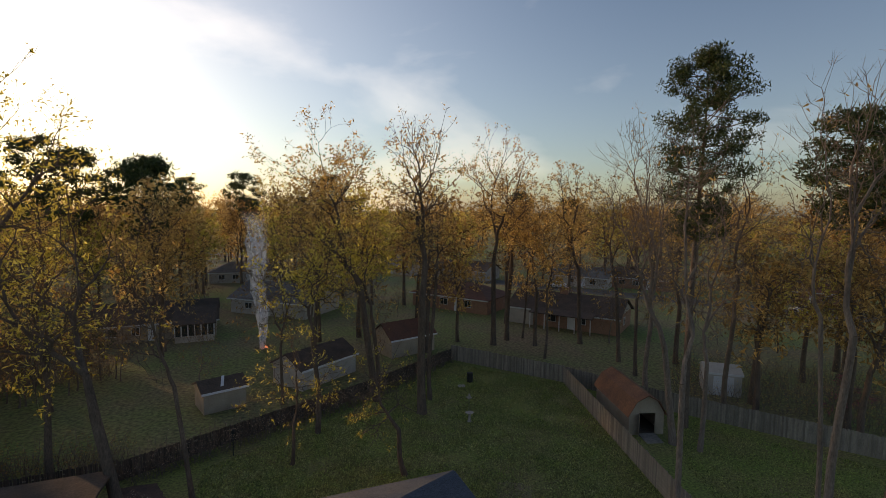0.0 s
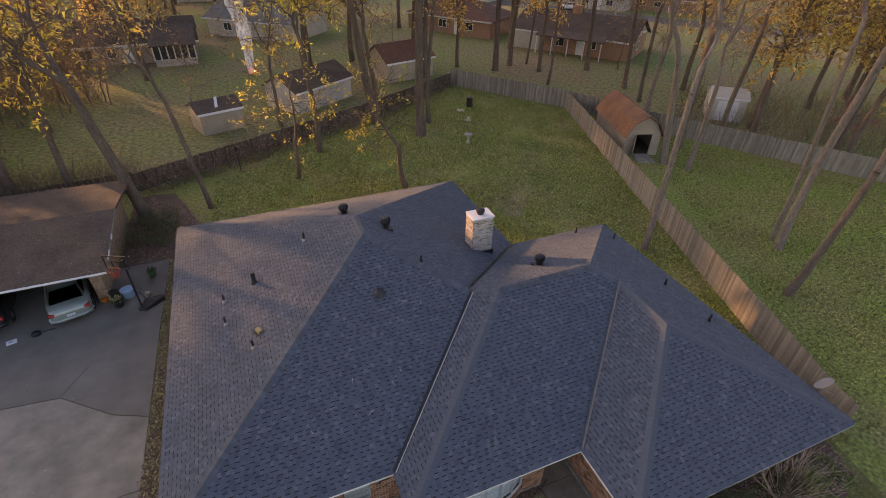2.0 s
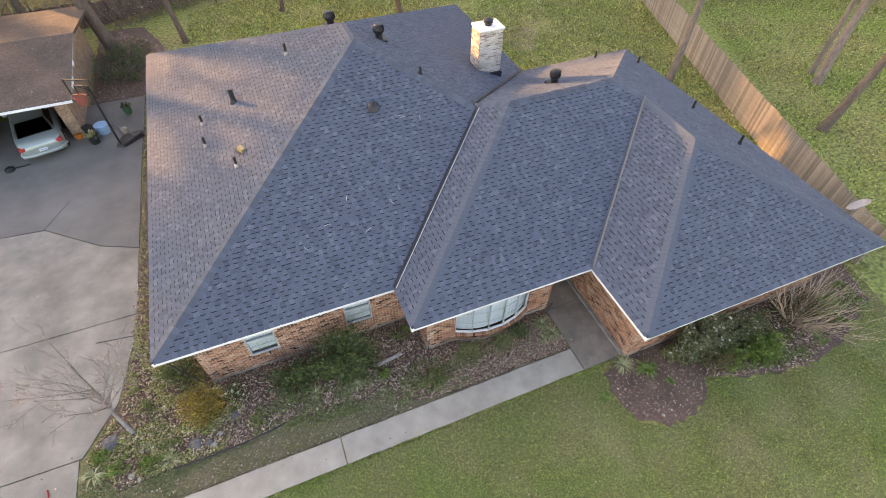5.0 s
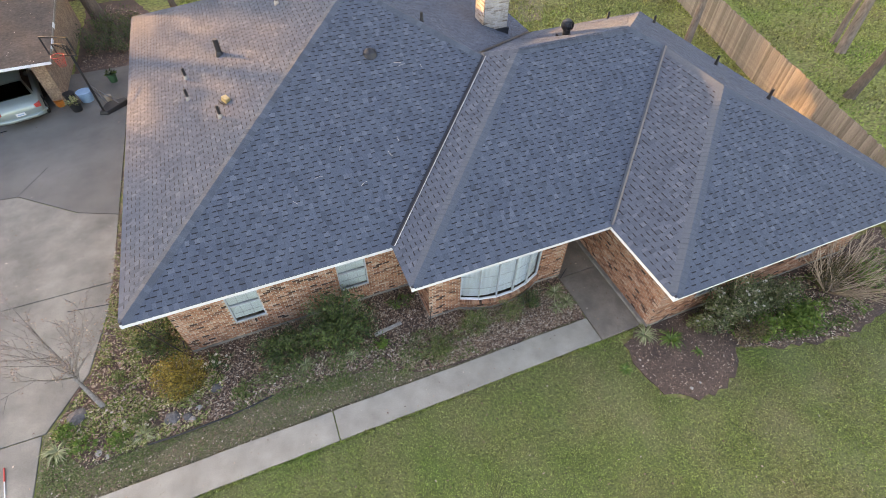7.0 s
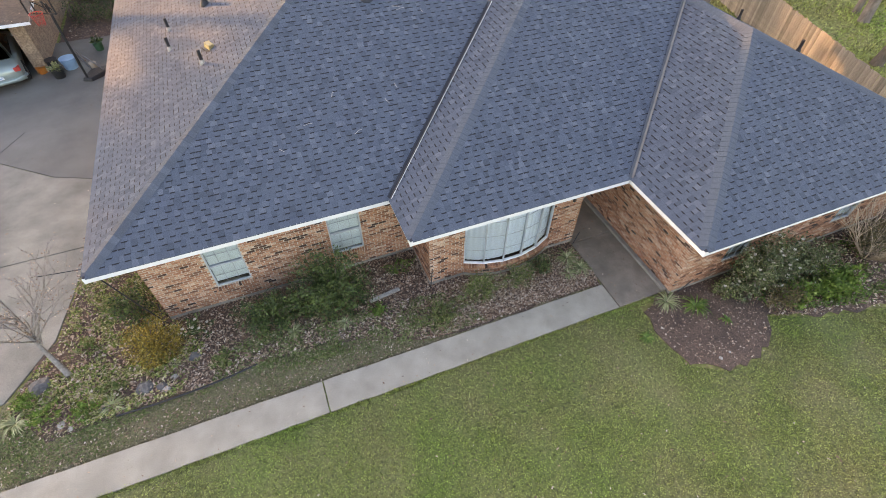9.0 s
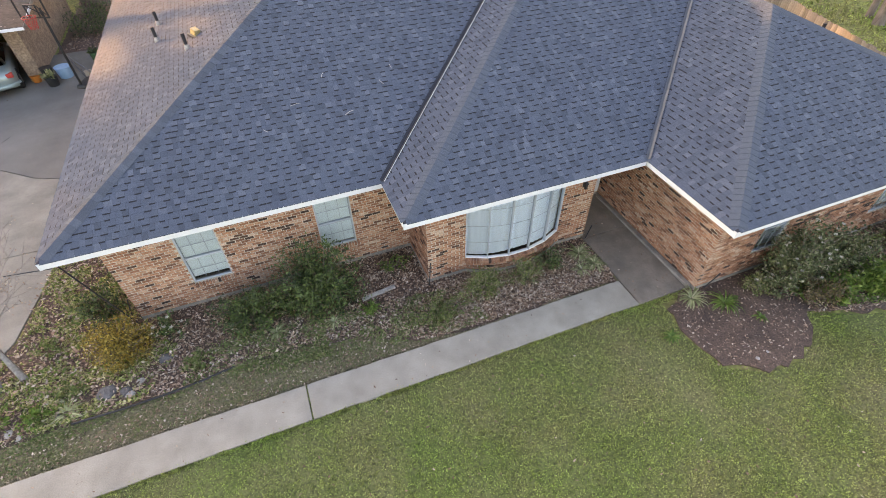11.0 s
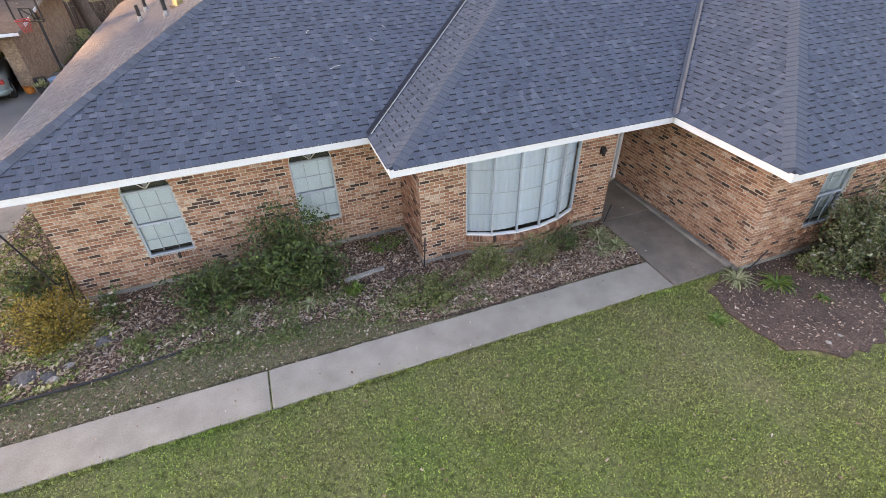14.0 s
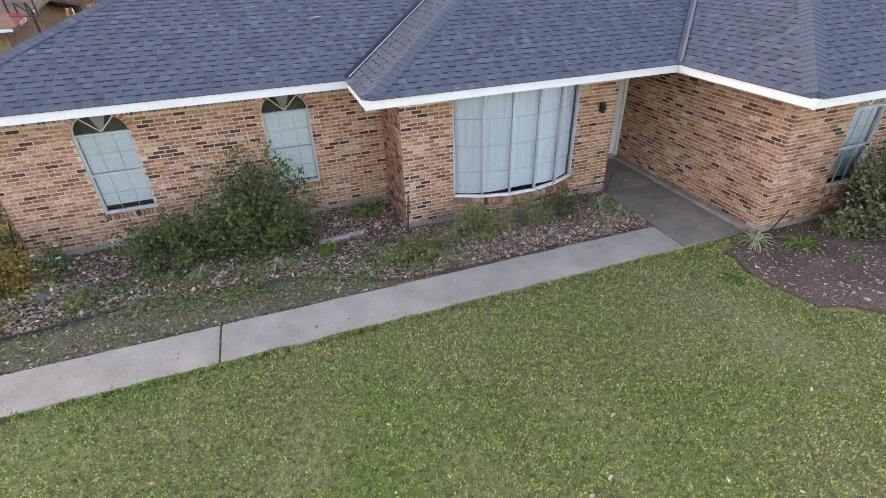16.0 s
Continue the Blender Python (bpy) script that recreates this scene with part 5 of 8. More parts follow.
def car(paint, label, m, group=""):
    """A four-door saloon, nose towards +y."""
    c = thing("car", label, "car", m, group)
    stations = [(-2.30, .60, .44, .74), (-2.24, .76, .32, .88), (-2.05, .84, .25, .97), (-1.6, .88, .22, 1.01), (-0.5, .89, .2, 1.0), (0.9, .88, .2, .97), (1.6, .86, .22, .88), (2.05, .78, .26, .74), (2.27, .55, .36, .58)]
    g, n = Geo(), 13
    for y, w, lo, hi in stations:
        half = [(w * 0.8, lo), (w * 0.97, lo + 0.1), (w, (lo + hi) / 2), (w * 0.97, hi - 0.11), (w * 0.88, hi - 0.02), (w * 0.5, hi + 0.012)]
        g.v += [(x, y, z) for x, z in half] + [(0, y, hi + 0.02)] + [(-x, y, z) for x, z in reversed(half)]
    m9 = len(stations)
    g.f += [(i * n + k, i * n + (k + 1) % n, (i + 1) * n + (k + 1) % n, (i + 1) * n + k) for i in range(m9 - 1) for k in range(n)]
    g.f += [tuple(reversed(range(n))), tuple(range((m9 - 1) * n, m9 * n))]
    part("body", g, paint, c, smooth=True)
    cab = [(-1.75, 0.98), (-1.05, 1.40), (0.15, 1.42), (1.0, 0.95)]
    g = Geo()
    vs = [(s * w, y, z) for s in (-1, 1) for (y, z), w in zip(cab, (0.74, 0.58, 0.58, 0.74))]
    g.add(vs, [(0, 1, 2, 3), (7, 6, 5, 4), (1, 5, 6, 2)])
    part("cabin", g, paint, c, bevel=0.03)
    part("rear_window", Geo().add([(-0.66, -1.70, 1.02), (0.66, -1.70, 1.02), (0.53, -1.10, 1.385), (-0.53, -1.10, 1.385), (-0.66, -1.66, 0.99), (0.66, -1.66, 0.99), (0.53, -1.06, 1.36), (-0.53, -1.06, 1.36)], [(0, 1, 2, 3), (4, 7, 6, 5), (0, 3, 7, 4), (1, 5, 6, 2)]), "dark_glass", c)
    part("windscreen", Geo().add([(0.66, 0.96, 0.985), (-0.66, 0.96, 0.985), (-0.53, 0.2, 1.405), (0.53, 0.2, 1.405)], [(0, 1, 2, 3)]), "dark_glass", c)
    for s in (-1, 1):
        part("side_window", Geo().add([(s * 0.745, -1.55, 1.03), (s * 0.745, 0.78, 1.03), (s * 0.595, 0.12, 1.38), (s * 0.595, -1.0, 1.37)], [(0, 1, 2, 3)]), "dark_glass", c)
        part("tail_lamp", Geo().box(s * 0.70 - 0.11, s * 0.70 + 0.11, -2.28, -2.0, 0.70, 0.86), "red", c, "red tail lamp", bevel=0.02)
        part("mirror", Geo().box(s * 0.92 - 0.09, s * 0.92 + 0.09, 0.62, 0.72, 0.94, 1.06), paint, c, bevel=0.02)
        for y in (-1.38, 1.38):
            part("wheel_arch", Geo().tube([(s * 0.80, y, 0.34), (s * 0.884, y, 0.34)], [0.385, 0.375], 20), "rubber", c)
            w = part("wheel", Geo().tube([(s * 0.66, y, 0.32), (s * 0.68, y, 0.32), (s * 0.875, y, 0.32), (s * 0.893, y, 0.32)], [0.29, 0.32, 0.32, 0.29], 20), "rubber", c)
            part("hubcap", Geo().tube([(s * 0.875, y, 0.32), (s * 0.90, y, 0.32)], [0.21, 0.17], 12), "rim", w)
    part("number_plate", Geo().box(-0.16, 0.16, -2.335, -2.27, 0.55, 0.66), "white", c, "white plate with plain bars")
    part("plate_marks", Geo().box(-0.11, 0.11, -2.338, -2.335, 0.585, 0.625), "blue", c)
    part("bumper", Geo().tube([(-.84, -1.95, .42), (-.80, -2.2, .42), (-.5, -2.3, .42), (.5, -2.3, .42), (.8, -2.2, .42), (.84, -1.95, .42)], 0.085, 8), paint, c, smooth=True)
    return c


car("silver", "pale silver-green saloon parked tail out under the carport", pose(-11.95, 17.9, 0.04, 0, 0, 14))
car("car_dark", "black saloon parked under the carport", pose(-15.2, 18.3, 0.04, 0, 0, 8))
car("car_white", "white car parked on the back street", pose(65.0, 87.0, 0.0, 0, 0, 60))
car("car_white", "white car parked on the back street", pose(91.0, 48.5, 0.03, 0, 0, STREET + 90))

# ---- the carport ----
CR_X, CR_Y, CR_E, CR_RY, CR_RZ = -9.45, 15.95, 2.30, 21.0, 2.95
carport = thing("carport", "open carport with a worn brown roof and brick end wall", "carport")
g = Geo()
x0, x1, yb = -26.0, CR_X, 2 * CR_RY - CR_Y
hipx = -13.2
for up in (0.0, 0.13):
    g.add([(x0, CR_Y, CR_E + up), (x1, CR_Y, CR_E + up), (x1, CR_RY, CR_RZ + up), (hipx, CR_RY, CR_RZ + up), (x0, CR_RY, CR_RZ + up), (x1, yb, CR_E + up), (x0, yb, CR_E + up)], [(0, 1, 2, 3, 4), (4, 3, 2, 5, 6)])
g.f += [(0, 1, 8, 7), (1, 2, 9, 8), (2, 5, 12, 9), (5, 6, 13, 12)]
part("roof", g, "brown_roof", carport, "worn dark brown shingles with bits of litter")
part("fascia", Geo().box(x0, x1 + 0.02, CR_Y - 0.03, CR_Y, CR_E + 0.01, CR_E + 0.115), "white", carport, "white front fascia", bevel=0.005)
rk = Vector((0, CR_RY - CR_Y, CR_RZ - CR_E))
rake_m = pose(CR_X, CR_Y, CR_E, math.degrees(math.atan2(rk.z, rk.y)))
for y0, y1, mt in ((0.0, 0.9, "old_woods"), (0.92, 1.7, "white"), (1.72, 2.5, "old_woods"), (2.52, 2.9, "white"), (2.92, rk.length, "old_woods")):
    part("rake_board", Geo().box(0, 0.03, y0, y1, 0.0, 0.115, rake_m), mt, carport, "weathered rake board" if mt != "white" else "loose white trim")
end_wall = Geo()
end_wall.add([(-10.22, 17.4, 0), (-10.22, 25.6, 0), (-10.22, 25.6, 2.33), (-10.22, 21.0, 2.92), (-10.22, 17.4, 2.46), (-10.52, 17.4, 0), (-10.52, 25.6, 0), (-10.52, 25.6, 2.33), (-10.52, 21.0, 2.92), (-10.52, 17.4, 2.46)], [(0, 1, 2, 3, 4), (5, 9, 8, 7, 6), (0, 4, 9, 5), (1, 6, 7, 2)])
part("end_wall", end_wall, "tan_brick", carport, "tan brick end wall")
part("back_wall", Geo().box(-26, -10.53, 25.3, 25.6, 0, 2.3), "brick_wall", carport)
part("pillar", Geo().box(-10.57, -10.07, 17.0, 17.5, 0, 2.42), "tan_brick", carport, "brick pillar at the corner", bevel=0.01)
part("pillar", Geo().box(-17.3, -16.9, 17.1, 17.5, 0, 2.42), "tan_brick", carport, "brick pillar")
R = random.Random(31)
g = Geo()
for i in range(260):
    x, y = R.uniform(-20, CR_X - 0.1), R.uniform(CR_Y + 0.1, CR_RY - 0.1)
    z = CR_E + 0.135 + (y - CR_Y) * rk.z / rk.y
    d = unit(R) * R.uniform(0.03, 0.12)
    d.z = abs(d.z) * 0.2
    g.leaf(Vector((x, y, z)), d, R.uniform(0.01, 0.03), Vector((0.6, 0.6, 0.1)))
tagged(part("leaf_litter", g, "litter"), "fallen leaves and twigs on the carport roof", "leaves", kind="stuff")

# ---- things on the drive ----
hoop = thing("basketball_hoop", "portable basketball hoop with a red rim and black base", "basketball hoop", pose(-8.56, 15.65, 0.04, 0, 0, -25))
part("base", Geo().add([(-.18, -.12, 0), (.22, -.12, 0), (.72, .85, 0), (.45, 1.15, 0), (-.3, .7, 0), (-.14, -.08, .13), (.18, -.08, .13), (.62, .8, .2), (.42, 1.0, .2), (-.2, .62, .16)], [(0, 4, 3, 2, 1), (5, 6, 7, 8, 9), (0, 1, 6, 5), (1, 2, 7, 6), (2, 3, 8, 7), (3, 4, 9, 8), (4, 0, 5, 9)]), "black", hoop, bevel=0.03)
part("pole", Geo().tube([(0, 0.0, 0.1), (0, 0.0, 1.4), (0, 0.03, 3.0)], 0.045, 10), "black", hoop)
for q in (-0.15, 0.4):
    part("brace", Geo().tube([(q, 0.6, 0.15), (0, 0.02, 1.35)], 0.022, 6), "tin", hoop)
for q in (-0.2, 0.2):
    part("arm", Geo().tube([(q * 0.3, 0.1, 2.75), (q, -0.32, 3.2)], 0.02, 6), "black", hoop)
bb = pose(0, -0.35, 2.78)
part("backboard", Geo().box(-.55, .55, -.02, 0.02, 0, .04, bb).box(-.55, .55, -.02, .02, .68, .72, bb).box(-.55, -.51, -.02, .02, .04, .68, bb).box(.51, .55, -.02, .02, .04, .68, bb).box(-.22, -.19, -.02, .02, .04, .45, bb).box(.19, .22, -.02, .02, .04, .45, bb).box(-.19, .19, -.02, .02, .42, .45, bb), "black", hoop, "clear backboard with a dark frame")
part("rim", Geo().tube([(0.22 * math.cos(a), -0.62 + 0.22 * math.sin(a), 2.9) for a in (2 * math.pi * k / 20 for k in range(21))], 0.014, 6), "red", hoop, "red hoop")
net = Geo()
for k in range(14):
    a, b = 2 * math.pi * k / 14, 2 * math.pi * (k + 1) / 14
    for d0, d1 in ((a, b), (b, a)):
        net.tube([(0.22 * math.cos(d0), -0.62 + 0.22 * math.sin(d0), 2.9), (0.15 * math.cos(d1), -0.62 + 0.15 * math.sin(d1), 2.65), (0.12 * math.cos(d0), -0.62 + 0.12 * math.sin(d0), 2.5)], 0.004, 3)
part("net", net, "red", hoop, "red and white net")


def tub(name, label, category, x, y, r, h, material, fill=None):
    t = thing(name, label, category, pose(x, y, 0.04))
    part("tub", Geo().tube([(0, 0, 0), (0, 0, h), (0, 0, h + .02), (0, 0, h - 0.03)], [r * .8, r, r * 1.06, r * .9], 18), material, t)
    if fill:
        g, rr = Geo(), random.Random(int(x * 100))
        for i in range(120):
            d = unit(rr)
            d.z = abs(d.z)
            g.leaf(Vector((0, 0, h - .02)) + d * r * rr.uniform(0.1, 0.9), (d + unit(rr) * .5) * .14, .03, unit(rr))
        part("leaves", g, fill, t)
    return t


tub("cooler", "blue and white plastic cooler standing on the drive", "cooler", -9.3, 17.05, 0.3, 0.42, "blue")
tub("plant_pot", "black pot with a dry plant on the drive", "plant pot", -9.65, 16.35, 0.24, 0.36, "black", "strap")
tub("plant_pot", "green pot with a small plant by the bed", "plant pot", -8.3, 18.4, 0.2, 0.35, "green_pot", "shrub")
tub("planter", "dark round planter by the carport's brick pillar", "planter", -9.85, 16.95, 0.22, 0.5, "black")
tub("ball", "brown ball lying on the drive", "ball", -8.4, 16.65, 0.14, 0.24, "tan_siding")
tub("bucket", "orange bucket standing against the brick pillar", "bucket", -10.35, 17.0, 0.18, 0.25, "orange")
mower = thing("lawn_tool", "black trimmer lying on the drive near the cars", "garden tool", pose(-12.95, 15.5, 0.04))
part("motor", Geo().tube([(0, 0, 0), (0, 0, 0.1), (0, 0, 0.16)], [0.2, 0.19, 0.08], 12), "black", mower)
part("shaft", Geo().tube([(0.1, 0, .06), (0.75, .12, .05)], 0.018, 6), "black", mower)
bag = thing("board", "small white board lying on the drive", "board", pose(-13.85, 15.3, 0.04, 0, 0, 15))
part("panel", Geo().box(-.2, .2, -.14, .14, 0, .05), "white", bag, bevel=.01)
part("mark", Geo().box(-.1, .08, -.06, .06, .05, .055), "blue", bag)
cone = thing("toy", "small orange plastic toy lying on the drive", "toy", pose(-11.85, 3.85, 0.04, 0, 0, 40))
part("body", Geo().add([(-.12, -.07, 0), (.13, -.05, 0), (.1, .09, 0), (-.1, .08, 0), (-.05, -.03, .1), (.06, -.02, .12), (.04, .04, .1), (-.04, .04, .09)], [(0, 3, 2, 1), (4, 5, 6, 7), (0, 1, 5, 4), (1, 2, 6, 5), (2, 3, 7, 6), (3, 0, 4, 7)]), "orange", cone, bevel=.015)
rake = thing("stick", "red-handled stick lying on the front slab", "stick", pose(-9.92, 0.05, 0.06, 0, 0, 100))
part("shaft", Geo().tube([(-.5, 0, 0), (.1, 0, 0)], 0.012, 6), "white", rake)
part("grip", Geo().tube([(.1, 0, 0), (.45, 0, 0)], 0.02, 8), "red", rake, "red grip")
gap = thing("drain_slot", "dark open expansion joint across the drive", "joint", kind="structure")
for xa, ya, xb, yb in ((-9.07, 4.82, -7.9, 4.66),):
    part("slot", Geo().tube([(xa, ya, .042), (xb, yb, .042)], .018, 4), "black", gap)

# ---- fences ----
def fence(a, b, h, name, label, material, near=False, width=0.14, lean=0.01, seed=1):
    """Upright boards on two rails with posts behind."""
    a, b = Vector((*a, 0)), Vector((*b, 0))
    ln = (b - a).length
    f = thing(name, label, "fence", pose(a.x, a.y, 0, 0, 0, math.degrees(math.atan2(b.y - a.y, b.x - a.x))), kind="structure")
    r = random.Random(seed)
    for z in (0.4, h - 0.35):
        part("rail", Geo().box(0, ln, 0.0, 0.04, z, z + 0.09), "old_woods", f)
    n = int(ln / 2.4)
    for i in range(n + 1):
        x = min(ln * i / n, ln - 0.09)
        part("post", Geo().box(x, x + 0.09, 0.04, 0.13, 0, h - 0.05), "old_woods", f)
    g, x, shared = Geo(), 0.0, []
    if near:
        for k in range(6):
            dh, t = r.uniform(-0.04, 0.03), r.uniform(-0.008, 0.008)
            me = Geo().add([(0, -0.02 + t, 0.02), (width - .008, -0.02 - t, 0.02), (width - .008, -0.002, 0.02), (0, -0.002, 0.02), (0, -0.02 - t, h + dh), (width - .008, -0.02 + t, h + dh), (width - .008, -0.002, h + dh), (0, -0.002, h + dh)], [(0, 3, 2, 1), (4, 5, 6, 7), (0, 1, 5, 4), (1, 2, 6, 5), (2, 3, 7, 6), (3, 0, 4, 7)]).mesh("board")
            me.materials.append(M["old_wood"])
            shared.append(me)
    while x < ln:
        dh, t = r.uniform(-0.05, 0.03), r.uniform(-lean, lean)
        if near:
            ob = new("board", r.choice(shared))
            ob.parent, ob.matrix_basis = f, pose(x, 0, 0, 0, r.uniform(-0.5, 0.5), 0)
        else:
            g.add([(x, -.02, .02), (x + width - .008, -.02, .02), (x + width - .008, 0, .02), (x, 0, .02), (x + t, -.02 + t, h + dh), (x + width - .008 + t, -.02 + t, h + dh), (x + width - .008 + t, t, h + dh), (x + t, t, h + dh)], [(4, 5, 6, 7), (0, 1, 5, 4), (1, 2, 6, 5), (2, 3, 7, 6), (3, 0, 4, 7)])
        x += width
    if not near:
        tagged(part("boards", g, material, f), kind="stuff")
    return f


fence((28.7, 34.5), (16.68, -1.85), 1.8, "board_fence", "weathered grey-brown board fence along the side yard", "old_woods", near=True)
fence((20.6, 45.6), (28.7, 34.5), 1.8, "board_fence", "weathered board fence across the back of the yard", "old_woods", seed=2)
fence((33.0, 25.5), (45.5, 6.0), 1.75, "board_fence", "grey board fence of the next yard", "old_woods", seed=3)
fence((28.8, 34.2), (33.0, 25.5), 1.75, "board_fence", "grey board fence behind the barn shed", "old_woods", seed=5)
fence((-19, 28.6), (-10, 29.3), 1.5, "picket_fence", "dark weathered picket fence behind the carport", "dark_wood", width=0.11, lean=0.03, seed=4)
fence((-10, 29.3), (8.0, 38.0), 1.35, "picket_fence", "dark leaning picket fence overgrown with brush", "dark_wood", width=0.12, lean=0.04, seed=6)
fence((8.0, 38.0), (20.6, 45.6), 1.35, "picket_fence", "dark picket fence overgrown with brush", "dark_wood", width=0.12, lean=0.04, seed=7)

# ---- garden things in the back yard ----
bath = thing("birdbath", "pale stone birdbath in the back lawn", "birdbath", pose(15.4, 29.4, 0))
part("pedestal", Geo().tube([(0, 0, 0), (0, 0, 0.08), (0, 0, 0.5), (0, 0, 0.7)], [0.22, 0.12, 0.09, 0.16], 12), "pale_stone", bath)
part("bowl", Geo().tube([(0, 0, 0.68), (0, 0, 0.8), (0, 0, 0.78), (0, 0, 0.74)], [0.12, 0.36, 0.3, 0.1], 18), "pale_stone", bath)
feeder = thing("bird_feeder", "small reddish feeder on a pole in the lawn", "bird feeder", pose(16.3, 31.4, 0))
part("pole", Geo().tube([(0, 0, 0), (0, 0, 1.2)], 0.02, 6), "tin", feeder)
part("tray", Geo().box(-.2, .2, -.2, .2, 1.2, 1.26).tube([(0, 0, 1.26), (0, 0, 1.45), (0, 0, 1.6)], [.12, .12, .02], 8), "pale_stone", feeder)
barrel = thing("burn_barrel", "black burn barrel in the back yard", "barrel", pose(19.5, 38.0, 0))
part("drum", Geo().tube([(0, 0, 0), (0, 0, .3), (0, 0, .32), (0, 0, .6), (0, 0, .62), (0, 0, 1.0), (0, 0, .98), (0, 0, .3)], [.3, .3, .315, .315, .3, .31, .28, .27], 18), "black", barrel)
lid = thing("pan", "pale round lid lying in the grass", "lid", pose(18.2, 37.2, 0.0))
part("disc", Geo().tube([(0, 0, 0), (0, 0, .05)], [.4, .38], 16), "pale_stone", lid)
post = thing("yard_lamp", "small dark lamp post in the back lawn", "lamp post", pose(-3.1, 30.3, 0))
part("post", Geo().tube([(0, 0, 0), (0, 0, 1.6)], 0.035, 8), "black", post)
part("lantern", Geo().tube([(0, 0, 1.6), (0, 0, 1.65), (0, 0, 1.9), (0, 0, 2.0)], [.05, .1, .13, .02], 8), "black", post)
slabstone = thing("edging_block", "pale weathered edging block lying in the bed", "edging block", pose(-0.55, 0.78, 0.03, 0, 0, 8))
part("block", Geo().box(-0.42, 0.42, -0.05, 0.05, 0, 0.06), "pale_stone", slabstone, bevel=0.012)
R = random.Random(5)


def rock(x, y, r, material="stone"):
    t = thing("rock", "rough grey rock at the edge of the bed" if material == "stone" else "pale rock at the edge of the bed", "rock", pose(x, y, 0.02, 0, 0, R.uniform(0, 360)), "bed rocks")
    bm = bmesh.new()
    bmesh.ops.create_icosphere(bm, subdivisions=2, radius=r)
    for v in bm.verts:
        v.co *= 1 + 0.35 * noise.noise(v.co * 3.1 / r + Vector((x, y, 0)))
        v.co.z *= 0.55
    me = bpy.data.meshes.new("stone")
    bm.to_mesh(me)
    bm.free()
    me.materials.append(M[material])
    ob = new("stone", me)
    ob.parent = t


for x, y, r, mt in ((-8.55, 1.2, 0.26, "stone"), (-6.35, 0.3, 0.2, "stone"), (-6.0, 0.2, 0.13, "stone"), (-5.72, 0.35, 0.09, "pale_stone"), (-5.9, 0.1, 0.1, "pale_stone"), (-5.25, 0.75, 0.16, "stone"), (-7.2, 0.1, 0.1, "stone"), (-8.0, 0.05, 0.09, "pale_stone"), (-7.8, -0.1, 0.07, "pale_stone"), (6.3, -3.9, 0.06, "pale_stone"), (6.62, -3.85, 0.05, "pale_stone")):
    rock(x, y, r, mt)
for k, (x0, y0, x1, y1) in enumerate(((-6.9, -0.17, -5.2, -0.17), (-5.2, -0.17, -3.9, -0.02))):
    e = thing("bed_edging", "dark plastic edging along the flower bed", "edging", kind="structure")
    part("strip", Geo().tube([(x0, y0, .05), ((x0 + x1) / 2, (y0 + y1) / 2 - .03, .06), (x1, y1, .05)], .022, 6), "black", e)
for x, y, h, tilt in ((0.66, 0.60, 0.75, 4), (6.62, -1.95, 0.55, 40), (-5.9, 1.9, 0.9, 12), (4.98, 0.55, 0.5, 15)):
    s = thing("garden_stake", "thin dark metal stake leaning by the wall", "stake", pose(x, y, 0, 0, tilt, 0))
    part("rod", Geo().tube([(0, 0, 0), (0, 0, h)], 0.014, 6), "black", s)
dp = thing("downspout", "dark downpipe at the house's corner under the eave", "downpipe", pose(-6.1, 1.75, 0))
part("pipe", Geo().tube([(-0.1, -0.2, EH - 0.16), (0.1, 0.0, 1.2), (0.28, 0.2, 0.05)], 0.016, 8), "black", dp)
# ---- trees ----
def grow(rng, wood, ends, p, d, ln, r, level, kids, bend, up):
    """One limb, its side limbs and, at the last level, the twigs' points."""
    n = (9, 4, 3, 2)[min(level, 3)]
    pts, rad, dirs = [p.copy()], [r], [d.copy()]
    q = p.copy()
    for i in range(n):
        d = (d + unit(rng) * bend + Vector((0, 0, up))).normalized()
        q = q + d * (ln / n)
        pts.append(q.copy())
        rad.append(max(r * (1 - 0.85 * (i + 1) / n), 0.006))
        dirs.append(d.copy())
    sides = 7 if r > 0.12 else 4 if r > 0.03 else 3
    wood.tube(pts, rad, sides, False)
    if level >= len(kids):
        ends += [(pts[i], dirs[i]) for i in (n - 2, n - 1, n)]
        return
    count, lo, share, wide = kids[level]
    turn = rng.uniform(0, 6.28)
    for k in range(count):
        s = lo + (1 - lo) * (k + rng.random() * 0.8) / count
        i = min(int(s * n), n - 1)
        base = pts[i].lerp(pts[i + 1], s * n - i)
        f = dirs[i + 1]
        turn += 2.4 + rng.uniform(-0.5, 0.5)
        a = f.orthogonal().normalized()
        out = (a * math.cos(turn) + f.cross(a) * math.sin(turn)).normalized()
        w = wide * rng.uniform(0.75, 1.25)
        nd = (f * math.cos(w) + out * math.sin(w)).normalized()
        grow(rng, wood, ends, base, nd, ln * share * rng.uniform(0.7, 1.2) * (1.15 - 0.45 * s), max(rad[i] * rng.uniform(0.45, 0.65), 0.008), level + 1, kids, bend * 1.15, up)


